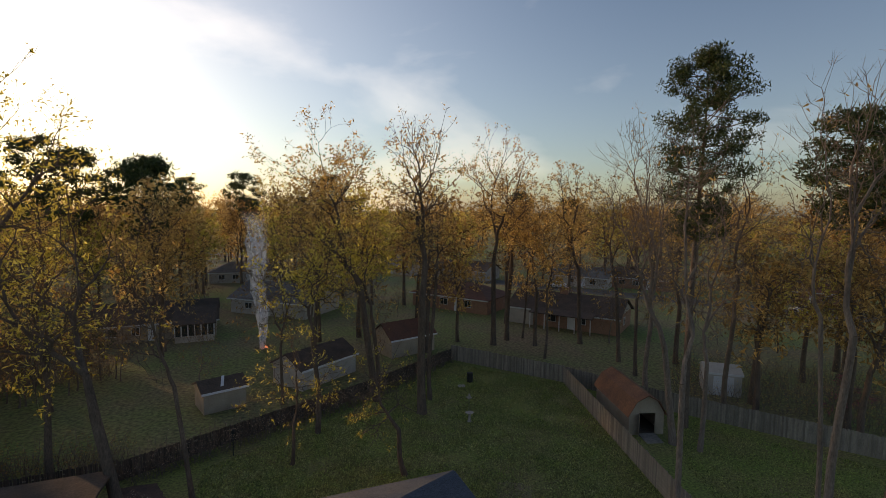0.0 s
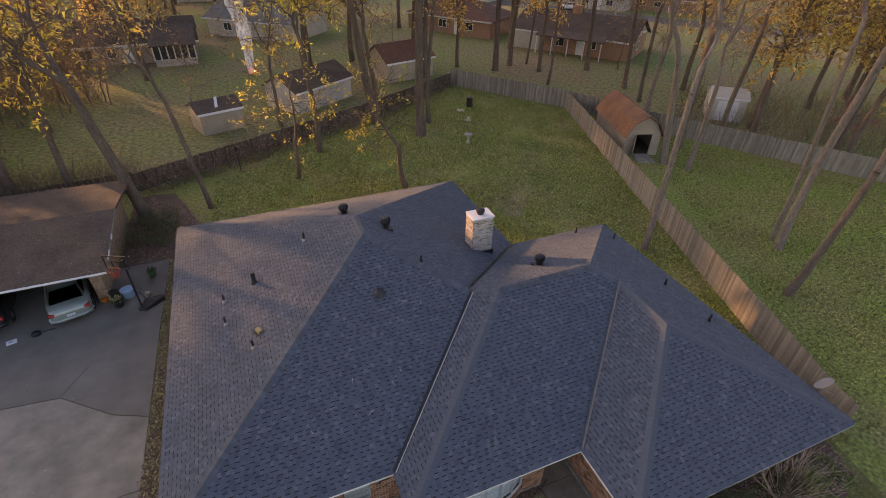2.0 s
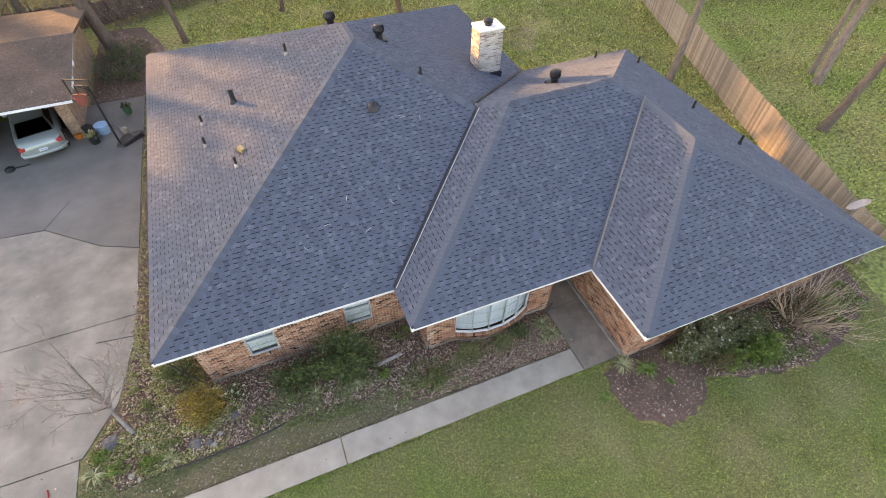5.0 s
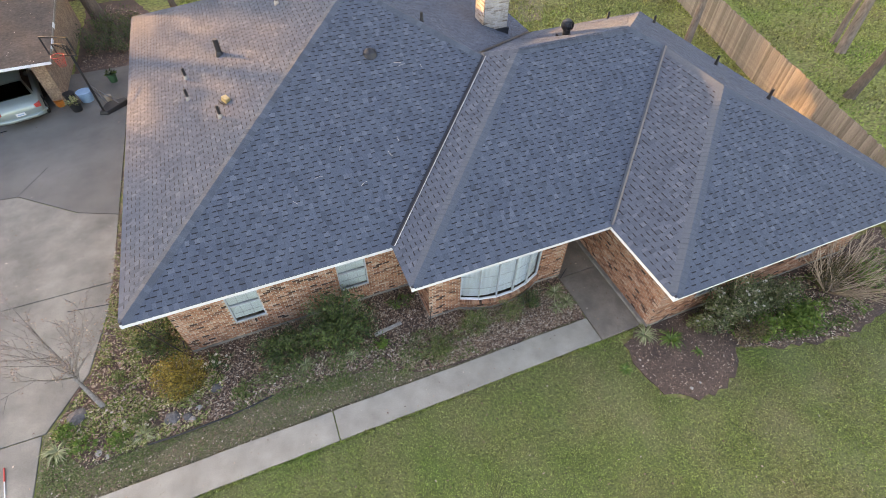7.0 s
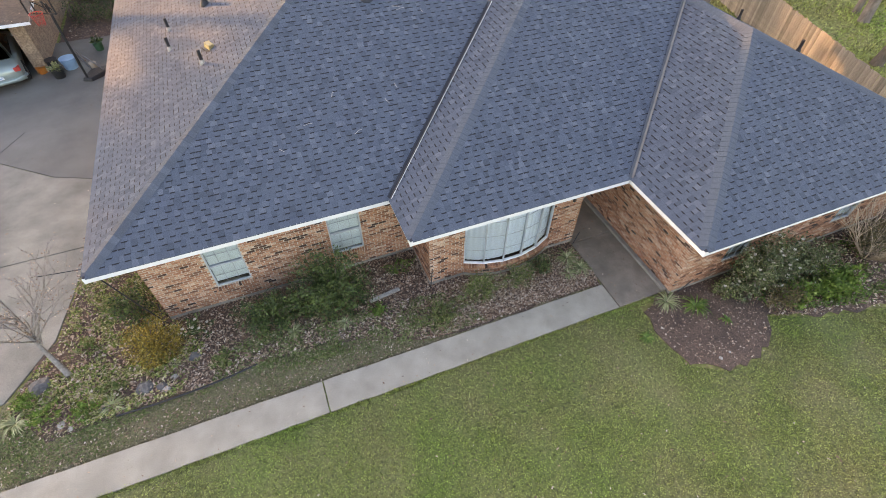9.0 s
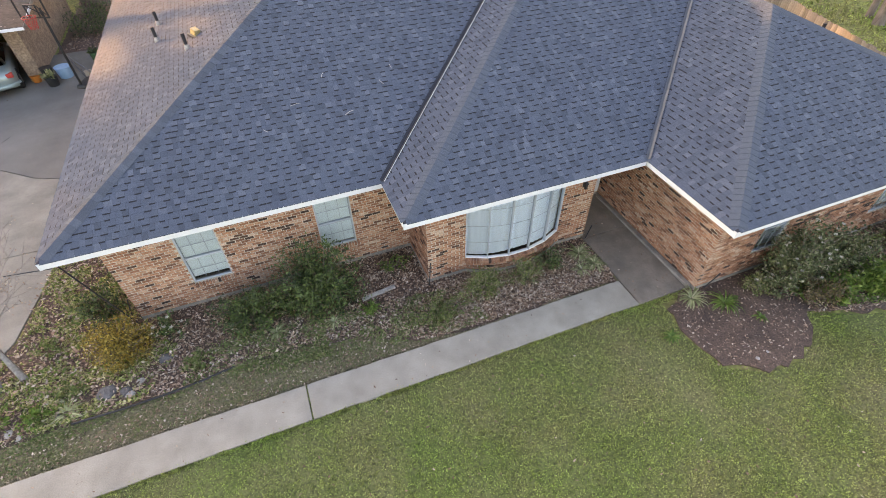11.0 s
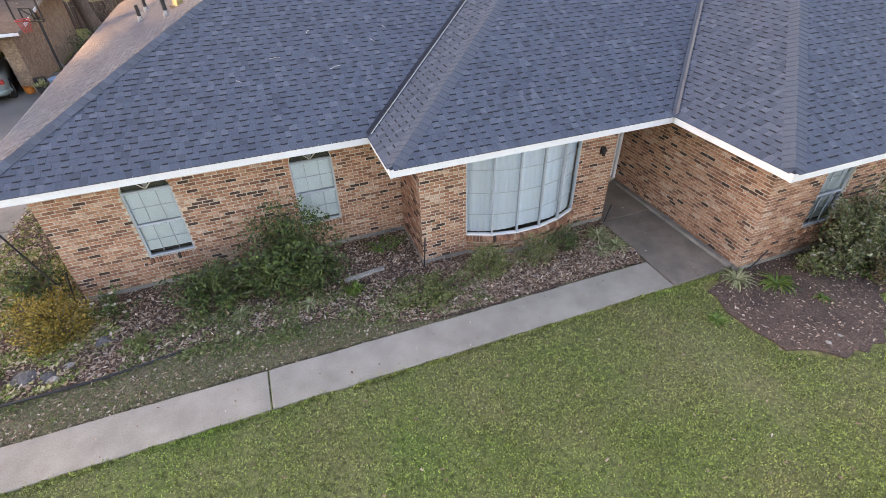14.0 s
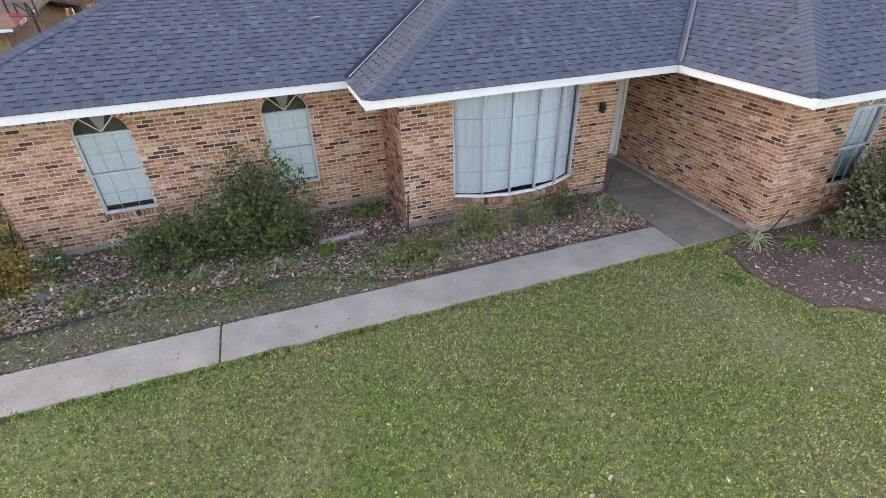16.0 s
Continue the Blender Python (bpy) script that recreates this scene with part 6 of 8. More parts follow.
def limbs(rng, wood, a, pts, rad, share):
    """Fork from a towards the twigs' tips pts, halving them until one is left."""
    n = len(pts)
    mid = sum(pts, Vector()) / n
    b = pts[0] if n == 1 else a.lerp(mid, share) + unit(rng) * (mid - a).length * 0.06
    ra, rb = rad(n), rad(max(n / 2, 0.5))
    bow = a.lerp(b, 0.5) + unit(rng) * (b - a).length * 0.08
    wood.tube([a, bow, b], [ra, (ra + rb) / 2, rb], 7 if ra > 0.12 else 5 if ra > 0.05 else 3, False)
    if n == 1:
        return
    axis = max((unit(rng) for _ in range(6)), key=lambda u: sum(((p - mid).dot(u)) ** 2 for p in pts))
    pts = sorted(pts, key=axis.dot)
    k = min(max(int(n * rng.uniform(0.3, 0.7)), 1), n - 1)
    limbs(rng, wood, b, pts[:k], rad, 0.36)
    limbs(rng, wood, b, pts[k:], rad, 0.36)


def tree_meshes(seed, height, r, off=(0, 0), rx=4.0, rz=5.0, tips=220, leaf=0.24, per=9, only=1.0, spread=0.5, fork=0.42, twigs=3, gap=-0.12):
    """A broadleaf tree: a trunk that forks into ever finer limbs, and clusters of leaves at the tips of an uneven, gappy crown."""
    rng = random.Random(seed)
    wood, crown = Geo(), Geo()
    top, c, pts = Vector((off[0] * 0.3, off[1] * 0.3, height * fork)), Vector((off[0], off[1], height - rz)), []
    while len(pts) < tips:
        u = unit(rng)
        f = rng.random() ** 0.38 * (1.12 + 0.45 * noise.noise(u * 1.5 + Vector((seed, 0, 0))))
        p = c + Vector((u.x * rx, u.y * rx, u.z * rz)) * f
        if noise.noise(p * (1.6 / rx) + Vector((0, seed, 0))) > gap and p.z > height * 0.2:
            pts.append(p)
    bow = Vector((rng.uniform(-1, 1), rng.uniform(-1, 1), 0)) * height * 0.012
    trunk = [top * k + bow * math.sin(k * 4.5) for k in (0.0, 0.2, 0.4, 0.6, 0.8, 1.0)]
    wood.tube([(0, 0, -0.15), (0, 0, 0.12)] + trunk[1:], [r * 1.6, r * 1.25, r * 1.02, r * 0.96, r * 0.9, r * 0.86, r * 0.82], 9, False)
    limbs(rng, wood, trunk[-1], pts, lambda n: max(r * 0.82 * (n / tips) ** 0.47, 0.011), 0.30)
    for p in pts:
        out = (p - c).normalized()
        for k in range(twigs):
            d = (unit(rng) + out * 0.8 + Vector((0, 0, 0.3))).normalized() * rng.uniform(0.4, 1.0)
            wood.blade(p, d, 0.013, unit(rng))
            wood.blade(p + d * 0.45, (d + unit(rng) * 0.5) * 0.5, 0.009, unit(rng))
        if rng.random() > only:
            continue
        for k in range(per):
            o = p + unit(rng) * spread * rng.random() ** 0.6
            q = (unit(rng) + out * 0.3 + Vector((0, 0, -0.25))).normalized() * leaf * rng.uniform(0.6, 1.4)
            crown.blade(o, q, leaf * rng.uniform(0.2, 0.36), unit(rng))
    return wood, crown


def pine_meshes(seed, height, r, lean=(0, 0), start=0.5, reach=4.0, clumps=60, blade=0.34, needles=90):
    """A pine: a straight leader, limbs in loose tiers and dense flat clumps of needles with gaps between them."""
    rng = random.Random(seed)
    wood, crown = Geo(), Geo()
    d = Vector((lean[0], lean[1], 1)).normalized()
    side = Vector((rng.uniform(-1, 1), rng.uniform(-1, 1), 0)) * 0.02 * height
    trunk = [d * height * s + side * math.sin(s * 5) for s in (i / 12 for i in range(13))]
    wood.tube([trunk[0] - Vector((0, 0, 0.15))] + trunk, [r * 1.4] + [r * (1 - 0.92 * i / 12) for i in range(13)], 8, False)
    turn = 0.0
    for k in range(clumps):
        t = ((k + rng.random()) / clumps) ** 0.8
        s = start + (0.985 - start) * t
        i = min(int(s * 12), 11)
        p = trunk[i].lerp(trunk[i + 1], s * 12 - i)
        ln = reach * min(0.45 + 1.1 * t, 1.0, 2.1 * (1 - t) ** 0.6 + 0.08) * rng.choice((0.45, 0.75, 0.9, 1.0, 1.1)) * rng.uniform(0.85, 1.1)
        turn += 2.4 + rng.uniform(-0.7, 0.7)
        out = Vector((math.cos(turn), math.sin(turn), rng.uniform(-0.15, 0.6)))
        tip = p + out * ln
        elbow = p + out * ln * 0.55 - Vector((0, 0, ln * 0.06))
        wood.tube([p, elbow, tip], [r * 0.26 * (1.15 - t), r * 0.13, 0.014], 4, False)
        for c, size in ((tip, 1.0), (elbow.lerp(tip, 0.45) + unit(rng) * 0.3, 0.75)):
            wide = reach * 0.25 * size * rng.uniform(0.8, 1.25)
            for j in range(int(needles * size)):
                u = unit(rng)
                q = c + Vector((u.x * wide, u.y * wide, u.z * wide * 0.72)) * rng.random() ** 0.4
                v = (unit(rng) + Vector((0, 0, 0.5))).normalized()
                crown.blade(q, v * blade * rng.uniform(0.7, 1.4), blade * 0.2, unit(rng))
    return wood, crown


def plant_tree(name, label, wood, crown, bark, leaves, m, category="tree"):
    t = thing(name, label, category, m)
    part("trunk", wood, bark, t, "", smooth=True)
    part("crown", crown, leaves, t)
    return t


near_trees = [
    # x, y, height, trunk radius, crown's offset, its radius and half height, tips, leaf material, leaves a tip, share in leaf, fork, bark, label
    (-9.1, 25.3, 18.6, 0.33, (-3.6, 1.2), 5.6, 5.6, 330, "young", 6, 0.38, 0.33, "bark", "big leaning oak with gold new leaves behind the carport"),
    (-5.3, 25.2, 16.0, 0.15, (-2.6, 1.0), 2.3, 4.4, 120, "bud", 3, 0.35, 0.45, "bark", "slim leaning tree with sparse new leaves"),
    (0.8, 27.5, 9.6, 0.13, (0.4, -0.4), 3.4, 3.4, 150, "young", 5, 0.75, 0.30, "bark", "small spreading tree with pale yellow blossom"),
    (3.1, 31.8, 17.3, 0.2, (-0.6, 0.2), 4.3, 4.4, 150, "young", 9, 0.7, 0.45, "bark", "tall thin oak with clusters of gold-green leaves by the fence"),
    (7.7, 23.4, 9.0, 0.18, (-1.6, 0.6), 2.9, 3.6, 90, "young", 8, 0.6, 0.36, "bark", "short tree with clusters of yellow-green new leaves"),
    (12.2, 32.45, 26.2, 0.36, (-0.4, 0.1), 3.4, 6.2, 300, "bud", 5, 0.85, 0.40, "bark", "tall forked oak with thin new leaves"),
    (9.2, 36.5, 25.5, 0.33, (-5.0, 2.1), 5.2, 6.0, 460, "bud", 10, 0.95, 0.42, "bark", "broad leaning oak in brown-gold new leaf"),
    (9.9, 38.5, 17.0, 0.22, (-1.5, 1.2), 4.5, 4.6, 210, "bud", 7, 0.8, 0.40, "bark", "oak with hanging brown-gold leaves behind the picket fence"),
    (13.9, 35.0, 19.0, 0.2, (0.8, 0.6), 2.9, 5.0, 130, "bud", 4, 0.6, 0.5, "bark", "slim oak with sparse leaves beside the back fence"),
    (18.6, 11.0, 22.0, 0.17, (0.9, 0.6), 2.5, 5.4, 190, "bud", 2, 0.12, 0.42, "pale_bark", "bare thin tree leaning by the board fence"),
    (26.3, 8.1, 25.8, 0.21, (1.2, -0.2), 2.3, 5.6, 150, "bud", 2, 0.1, 0.46, "pale_bark", "tall bare tree with pale bark in the next yard"),
    (26.9, 9.0, 25.0, 0.13, (-1.2, 0.8), 2.0, 5.4, 110, "bud", 2, 0.1, 0.5, "pale_bark", "tall thin bare tree with reddish twigs"),
    (22.9, 4.8, 19.5, 0.2, (4.6, -0.6), 2.8, 4.4, 150, "bud", 2, 0.1, 0.36, "bark", "dark bare tree leaning over the lawn"),
    (28.4, 49.5, 26.8, 0.34, (-0.6, 0.2), 5.0, 6.6, 330, "bud", 8, 0.9, 0.42, "bark", "tall oak in thin new leaf beyond the back fence"),
    (31.3, 51.0, 24.0, 0.30, (1.1, -0.4), 3.8, 5.6, 240, "bud", 8, 0.9, 0.44, "bark", "tall oak in thin new leaf beyond the back fence"),
    (33.9, 51.1, 20.0, 0.14, (1.8, -0.7), 2.7, 4.8, 110, "bud", 5, 0.7, 0.5, "bark", "slim tree beyond the back fence"),
    (31.5, 42.1, 17.0, 0.15, (0.8, 0), 2.6, 4.5, 100, "bud", 4, 0.6, 0.5, "bark", "slim tree beyond the back fence"),
    (39.8, 46.0, 24.1, 0.28, (-1.6, 0.8), 3.6, 5.6, 240, "bud", 8, 0.85, 0.42, "bark", "oak with thin leaves behind the brick house's yard"),
    (39.2, 38.0, 21.5, 0.24, (-1.8, 0.7), 2.8, 5.4, 170, "russet", 5, 0.7, 0.42, "bark", "slim oak with sparse leaves beyond the fence"),
    (28.6, 20.2, 25.0, 0.26, (-3.0, 1.4), 3.7, 7.2, 380, "bud", 2, 0.2, 0.30, "pale_bark", "bare forked tree with many twigs beside the barn shed"),
    (29.6, 18.6, 21.0, 0.18, (1.4, 0.4), 3.4, 6.4, 230, "bud", 2, 0.15, 0.32, "pale_bark", "bare twiggy tree beside the barn shed"),
    (36.5, 22.0, 24.5, 0.22, (0.8, 0), 3.0, 6.4, 210, "bud", 3, 0.25, 0.36, "bark", "bare tree with dark twigs behind the grey fence"),
    (42.0, 23.5, 17.0, 0.22, (1.2, 0), 4.4, 5.4, 260, "russet", 8, 0.8, 0.32, "bark", "tree with russet leaves behind the white shed"),
    (42.8, 15.0, 17.6, 0.24, (0.6, 0), 4.4, 5.4, 260, "russet", 8, 0.8, 0.32, "bark", "tree with russet leaves behind the grey fence"),
    (34.5, 29.0, 22.0, 0.24, (0.6, 0), 3.6, 6.4, 240, "bud", 3, 0.4, 0.36, "pale_bark", "bare forked tree beyond the grey fence"),
    (37.5, 33.5, 21.0, 0.2, (-1.0, 0), 3.2, 6.0, 200, "russet", 4, 0.6, 0.40, "bark", "slim tree with few russet leaves beyond the grey fence"),
    (-17.5, 31.0, 26.5, 0.3, (1.6, -0.6), 5.0, 5.6, 300, "young", 6, 0.9, 0.45, "bark", "tall oak in yellow-brown new leaf beside the carport"),
    (-14.0, 30.5, 16.5, 0.22, (0.4, 0), 4.0, 5.0, 250, "young", 6, 0.5, 0.35, "bark", "oak with yellow new leaves beside the carport"),
    (-18.0, 44.0, 16.5, 0.2, (0.0, 0), 3.6, 5.0, 230, "russet", 6, 0.6, 0.38, "bark", "twiggy oak with few leaves behind the picket fence"),
    (-23, 45, 20, 0.28, (0.6, 0), 5.2, 6.0, 300, "young", 9, 0.9, 0.38, "bark", "oak with yellow-brown new leaves"),
    # placed with a low dense crown to block a sunbeam on the fence
    (-11.5, 58.3, 19, 0.22, (0.0, 0), 4.6, 7.6, 300, "bud", 9, 0.9, 0.25, "bark", "oak with yellow-brown new leaves before the bungalow"),
    # added outside the view, low-forked to shade the west roof
    (-22, 36, 19, 0.26, (1.0, 0), 4.8, 7.2, 300, "bud", 8, 0.8, 0.2, "bark", "oak with yellow-brown new leaves"),
    (0.9, 38.6, 15.5, 0.15, (-0.4, 0), 3.4, 5.0, 220, "russet", 4, 0.45, 0.34, "bark", "twiggy dark oak with few leaves beside the outbuilding"),
    (5.5, 52, 20, 0.25, (0.9, 0), 4.4, 5.8, 260, "bud", 8, 0.8, 0.40, "bark", "oak with gold-green new leaves beyond the outbuilding"),
    (19.5, 55, 21, 0.25, (0.3, 0), 4.4, 5.8, 260, "bud", 8, 0.8, 0.40, "bark", "oak with gold-brown new leaves beyond the back fence"),
]
for i, (x, y, h, r, off, rx, rz, tips, lf, per, only, fork, bark, label) in enumerate(near_trees):
    wood, crown = tree_meshes(100 + i, h, r, off, rx, rz, tips, 0.29 if h > 12 else 0.19, int(per * 1.6), only, 0.62 if h > 12 else 0.36, fork, 4 if only < 0.5 else 2)
    plant_tree("tree", label, wood, crown, bark, lf, pose(x, y, 0))
wood, crown = pine_meshes(5, 30.8, 0.34, (0.015, 0), 0.50, 3.5, 105, 0.30, 120)
plant_tree("pine_tree", "tall dark green pine above the bare trees", wood, crown, "bark", "needle", pose(31.9, 22.1, 0))
for k, (x, y, h) in enumerate(((44.5, 17.5, 4.2), (49, 12, 3.4))):
    wood, crown = tree_meshes(300 + k, h, 0.08, (0.3, 0), 1.8, 1.6, 90, 0.12, 9, 0.9, 0.25, 0.3)
    plant_tree("redbud_tree", "small redbud in pink flower behind the grey fence", wood, crown, "bark", "redbud", pose(x, y, 0))

# woods all round the far side: a few kinds of tree, set out many times
kinds = []
for i, (h, lf, per, only, rx, rz) in enumerate(((20, "bud", 8, 0.85, 4.6, 6.6), (18.5, "bud", 9, 0.9, 4.8, 6.2), (17.5, "young", 8, 0.85, 4.4, 5.8), (21, "russet", 6, 0.7, 4.2, 7.0), (15.5, "young", 8, 0.85, 4.2, 5.2))):
    wood, crown = tree_meshes(500 + i, h, 0.27, (0.3, 0), rx, rz, 150, 0.55, per + 5, only, 1.0, 0.34, 1)
    kinds.append(plant_tree("tree", "tree in yellow-green new leaf in the woods" if lf == "young" else "oak in thin brown-gold new leaf in the woods", wood, crown, "bark", lf, pose(-30 + i * 9, 100 + i * 5, 0)))
for i in range(2):
    wood, crown = pine_meshes(40 + i, 24.5 + i * 2, 0.3, (0, 0), 0.56, 4.6, 54, 0.55, 70)
    kinds.append(plant_tree("pine_tree", "dark green pine in the woods", wood, crown, "bark", "needle", pose(-14 + i * 34, 72 + i * 60, 0)))
for k, (x, y) in enumerate(((-26.3, 86), (-30.5, 83), (-19.0, 86))):
    copy_thing(kinds[5 + k % 2], pose(x, y, 0, 0, 0, 70 * k) @ Matrix.Scale(1.08 - 0.04 * k, 4))
for x, y, s in ((58, 24.5, 1.08), (62, 21, 1.0), (66, 25, 1.05)):
    copy_thing(kinds[6], pose(x, y, 0, 0, 0, 50 * x) @ Matrix.Scale(s, 4))
rng = random.Random(77)
spots, tries = [(31.9, 22.1)], 0
CLEAR = [(-22, -4, 63, 76), (-8, 14, 62, 84)]
while len(spots) < 185 and tries < 9000:
    tries += 1
    az, dist = radians(rng.uniform(-26, 76)), 50 + 210 * rng.random() ** 1.2
    x, y = -2 + dist * math.sin(az), -6.7 + dist * math.cos(az)
    if any(a < x < b and c < y < d for a, b, c, d in CLEAR) or any(math.hypot(x - a, y - b) < 4.5 + dist * 0.012 for a, b in spots):
        continue
    s = (x - 78.5) * 0.81 + (y - 67) * 0.587      # keep the street and the yards before it open
    along = (x - 78.5) * 0.587 - (y - 67) * 0.81
    gapx = (x - 11.5) * 0.839 + (y - 9) * 0.545       # the low sun's way to the back roof stays open
    if (abs(gapx) < 6 and y > 25 and x < 5) or abs(s) < 6 or (-42 < s < 0 and y > 36 and x > 20 and rng.random() < 0.85) or (y < 40 and x < 36) or (y < 58 and -30 < x < 0) or (y < 56 and x < 12 and x > -12):
        continue
    spots.append((x, y))
    k = rng.choice((0, 0, 1, 1, 2, 3, 3, 3, 4)) if rng.random() > 0.10 or dist < 110 else rng.choice((5, 6))
    copy_thing(kinds[k], pose(x, y, 0, 0, 0, rng.uniform(0, 360)) @ Matrix.Scale(rng.uniform(0.85, 1.2) if k < 5 else rng.uniform(0.8, 1.0), 4))

# unseen trees added to block the low sun from the west roof
for i, (x, y) in enumerate(((-25.5, 33.5), (-27.5, 38.0), (-31, 42.5), (-34, 48.5))):
    copy_thing(kinds[(3, 0, 1, 3)[i]], pose(x, y, 0, 0, 0, 95 * i) @ Matrix.Scale(0.95, 4))

# unseen row of dense small trees added between the drive and the low sun
wood, crown = tree_meshes(640, 5.6, 0.14, (0, 0), 2.3, 2.5, 150, 0.34, 10, 1.0, 0.6, 0.12, 1, -0.4)
row = plant_tree("tree", "dense small evergreen tree added on the next plot to block low sun", wood, crown, "bark", "needle", pose(-43, 2, 0))
for i in range(1, 11):
    copy_thing(row, pose(-43 + i * 2.3 + rng.uniform(-.4, .4), 2 + i * 3.0, 0, 0, 0, 77 * i) @ Matrix.Scale(rng.uniform(0.85, 1.1), 4))
# taller ones added to close gaps where sun reached the front walk
for i, (x, y) in enumerate(((-24.5, 29.5), (-26.5, 31.5), (-28.5, 29.0), (-31, 33), (-22.5, 28.5))):
    copy_thing(row, pose(x, y, 0, 0, 0, 59 * i) @ Matrix.Scale(1.25, 4))
# a second added row, to keep sun off the left yard
for i in range(24):
    copy_thing(row, pose(-30 - i * 0.7 + rng.uniform(-.4, .4), 34 + i * 3.4, 0, 0, 0, 61 * i) @ Matrix.Scale(rng.uniform(0.9, 1.15), 4))

# a few more added sun blockers beside the bungalow
for i, (x, y) in enumerate(((-19.0, 59.0), (-21.5, 57.0), (-24.0, 55.0), (-26.5, 53.0), (-29.0, 51.0))):
    copy_thing(row, pose(x, y, 0, 0, 0, 83 * i) @ Matrix.Scale(0.95, 4))

# the far tree line, beyond counting
g = Geo()
for i in range(2600):
    az, dist = radians(rng.uniform(-60, 95)), rng.uniform(250, 420)
    c = Vector((dist * math.sin(az), dist * math.cos(az), rng.uniform(1, 15) * (0.8 + 0.5 * noise.noise(Vector((az * 14, 0, 0))))))
    for k in range(14):
        o = c + Vector((rng.gauss(0, 2.2), rng.gauss(0, 2.2), rng.gauss(0, 1.6)))
        o.z = max(o.z, 0.3)
        g.blade(o, unit(rng) * rng.uniform(0.7, 1.5), 0.45, unit(rng))
tagged(part("far_woods", g, "bud"), "hazy brown-gold line of distant woods", "woods", kind="stuff")

# saplings and undergrowth between the yards
wood, crown = tree_meshes(700, 7.5, 0.07, (0.3, 0), 2.0, 3.2, 110, 0.2, 4, 0.6, 0.5, 0.22, 3)
sapling = plant_tree("sapling", "thin twiggy sapling with sparse russet leaves", wood, crown, "twig", "russet", pose(-6.5, 45, 0))
n = 0
while n < 50:
    x, y = rng.uniform(-30, 75), rng.uniform(33, 105)
    if (y < 46 and -9 < x < 31) or any(a < x < b and c < y < d for a, b, c, d in ((-22, -4, 58, 76), (-7, 12, 50, 84), (22, 55, 48, 82), (13, 23, 46, 55))):
        continue
    n += 1
    copy_thing(sapling, pose(x, y, 0, 0, 0, rng.uniform(0, 360)) @ Matrix.Scale(rng.uniform(0.7, 1.5), 4))

# extra twiggy saplings that also screen the left yard from low sun
for i in range(18):
    copy_thing(sapling, pose(-14.0 - i * 0.75 + rng.uniform(-.8, .8), 52.0 - i * 0.55 + rng.uniform(-1.5, 1.5), 0, 0, 0, 67 * i) @ Matrix.Scale(rng.uniform(0.7, 1.15), 4))

# brush along the back fence line
def brush(name, label, poly, count, height, material, leafy, seed):
    r, wood, lv = random.Random(seed), Geo(), Geo()
    xs, ys = [p[0] for p in poly], [p[1] for p in poly]
    n = 0
    while n < count:
        x, y = r.uniform(min(xs), max(xs)), r.uniform(min(ys), max(ys))
        if not inside(x, y, poly):
            continue
        n += 1
        d, p = (unit(r) * 0.5 + Vector((0, 0, 1))).normalized(), Vector((x, y, 0))
        h = height * r.uniform(0.4, 1.1)
        pts = [p]
        for k in range(3):
            d = (d + unit(r) * 0.35).normalized()
            pts.append(pts[-1] + d * h / 3)
        wood.tube(pts, [0.02, 0.015, 0.01, 0.005], 3, False)
        for k in range(leafy):
            q = pts[1].lerp(pts[3], r.random()) + unit(r) * 0.15 * height / 2
            lv.leaf(q, unit(r) * 0.1, 0.03, unit(r))
    t = thing(name, label, "brush", kind="stuff")
    part("stems", wood, "twig", t)
    if lv.f:
        part("leaves", lv, material, t)


brush("brush", "tangle of reddish bare brush along the fence", [(-10, 30.2), (8, 38.6), (20, 46), (20.5, 44.4), (8.5, 36.2), (-9, 28.2)], 1500, 2.0, "litter", 5, 61)
brush("brush", "dark thicket of bare brush behind the picket fence", [(-32, 33), (-19, 30.2), (-10, 31), (-10, 33), (-20, 33.5), (-32, 37)], 900, 2.6, "russet", 8, 64)
# this taller band is added to keep low sun off the ground behind
brush("brush", "tall thicket of bare brush added between the yards for shade", [(-36, 43), (-15, 52), (-16, 55), (-36, 48)], 800, 4.2, "russet", 12, 65)
brush("brush", "thicket of brush behind the grey fence", [(36, 27), (50, 8), (64, 20), (46, 36)], 1500, 2.6, "bud", 8, 62)
brush("brush", "green bush by the carport's end wall", [(-9.6, 21.5), (-7.4, 21.0), (-7.2, 25), (-9.5, 25.2)], 240, 1.1, "shrub", 14, 63)
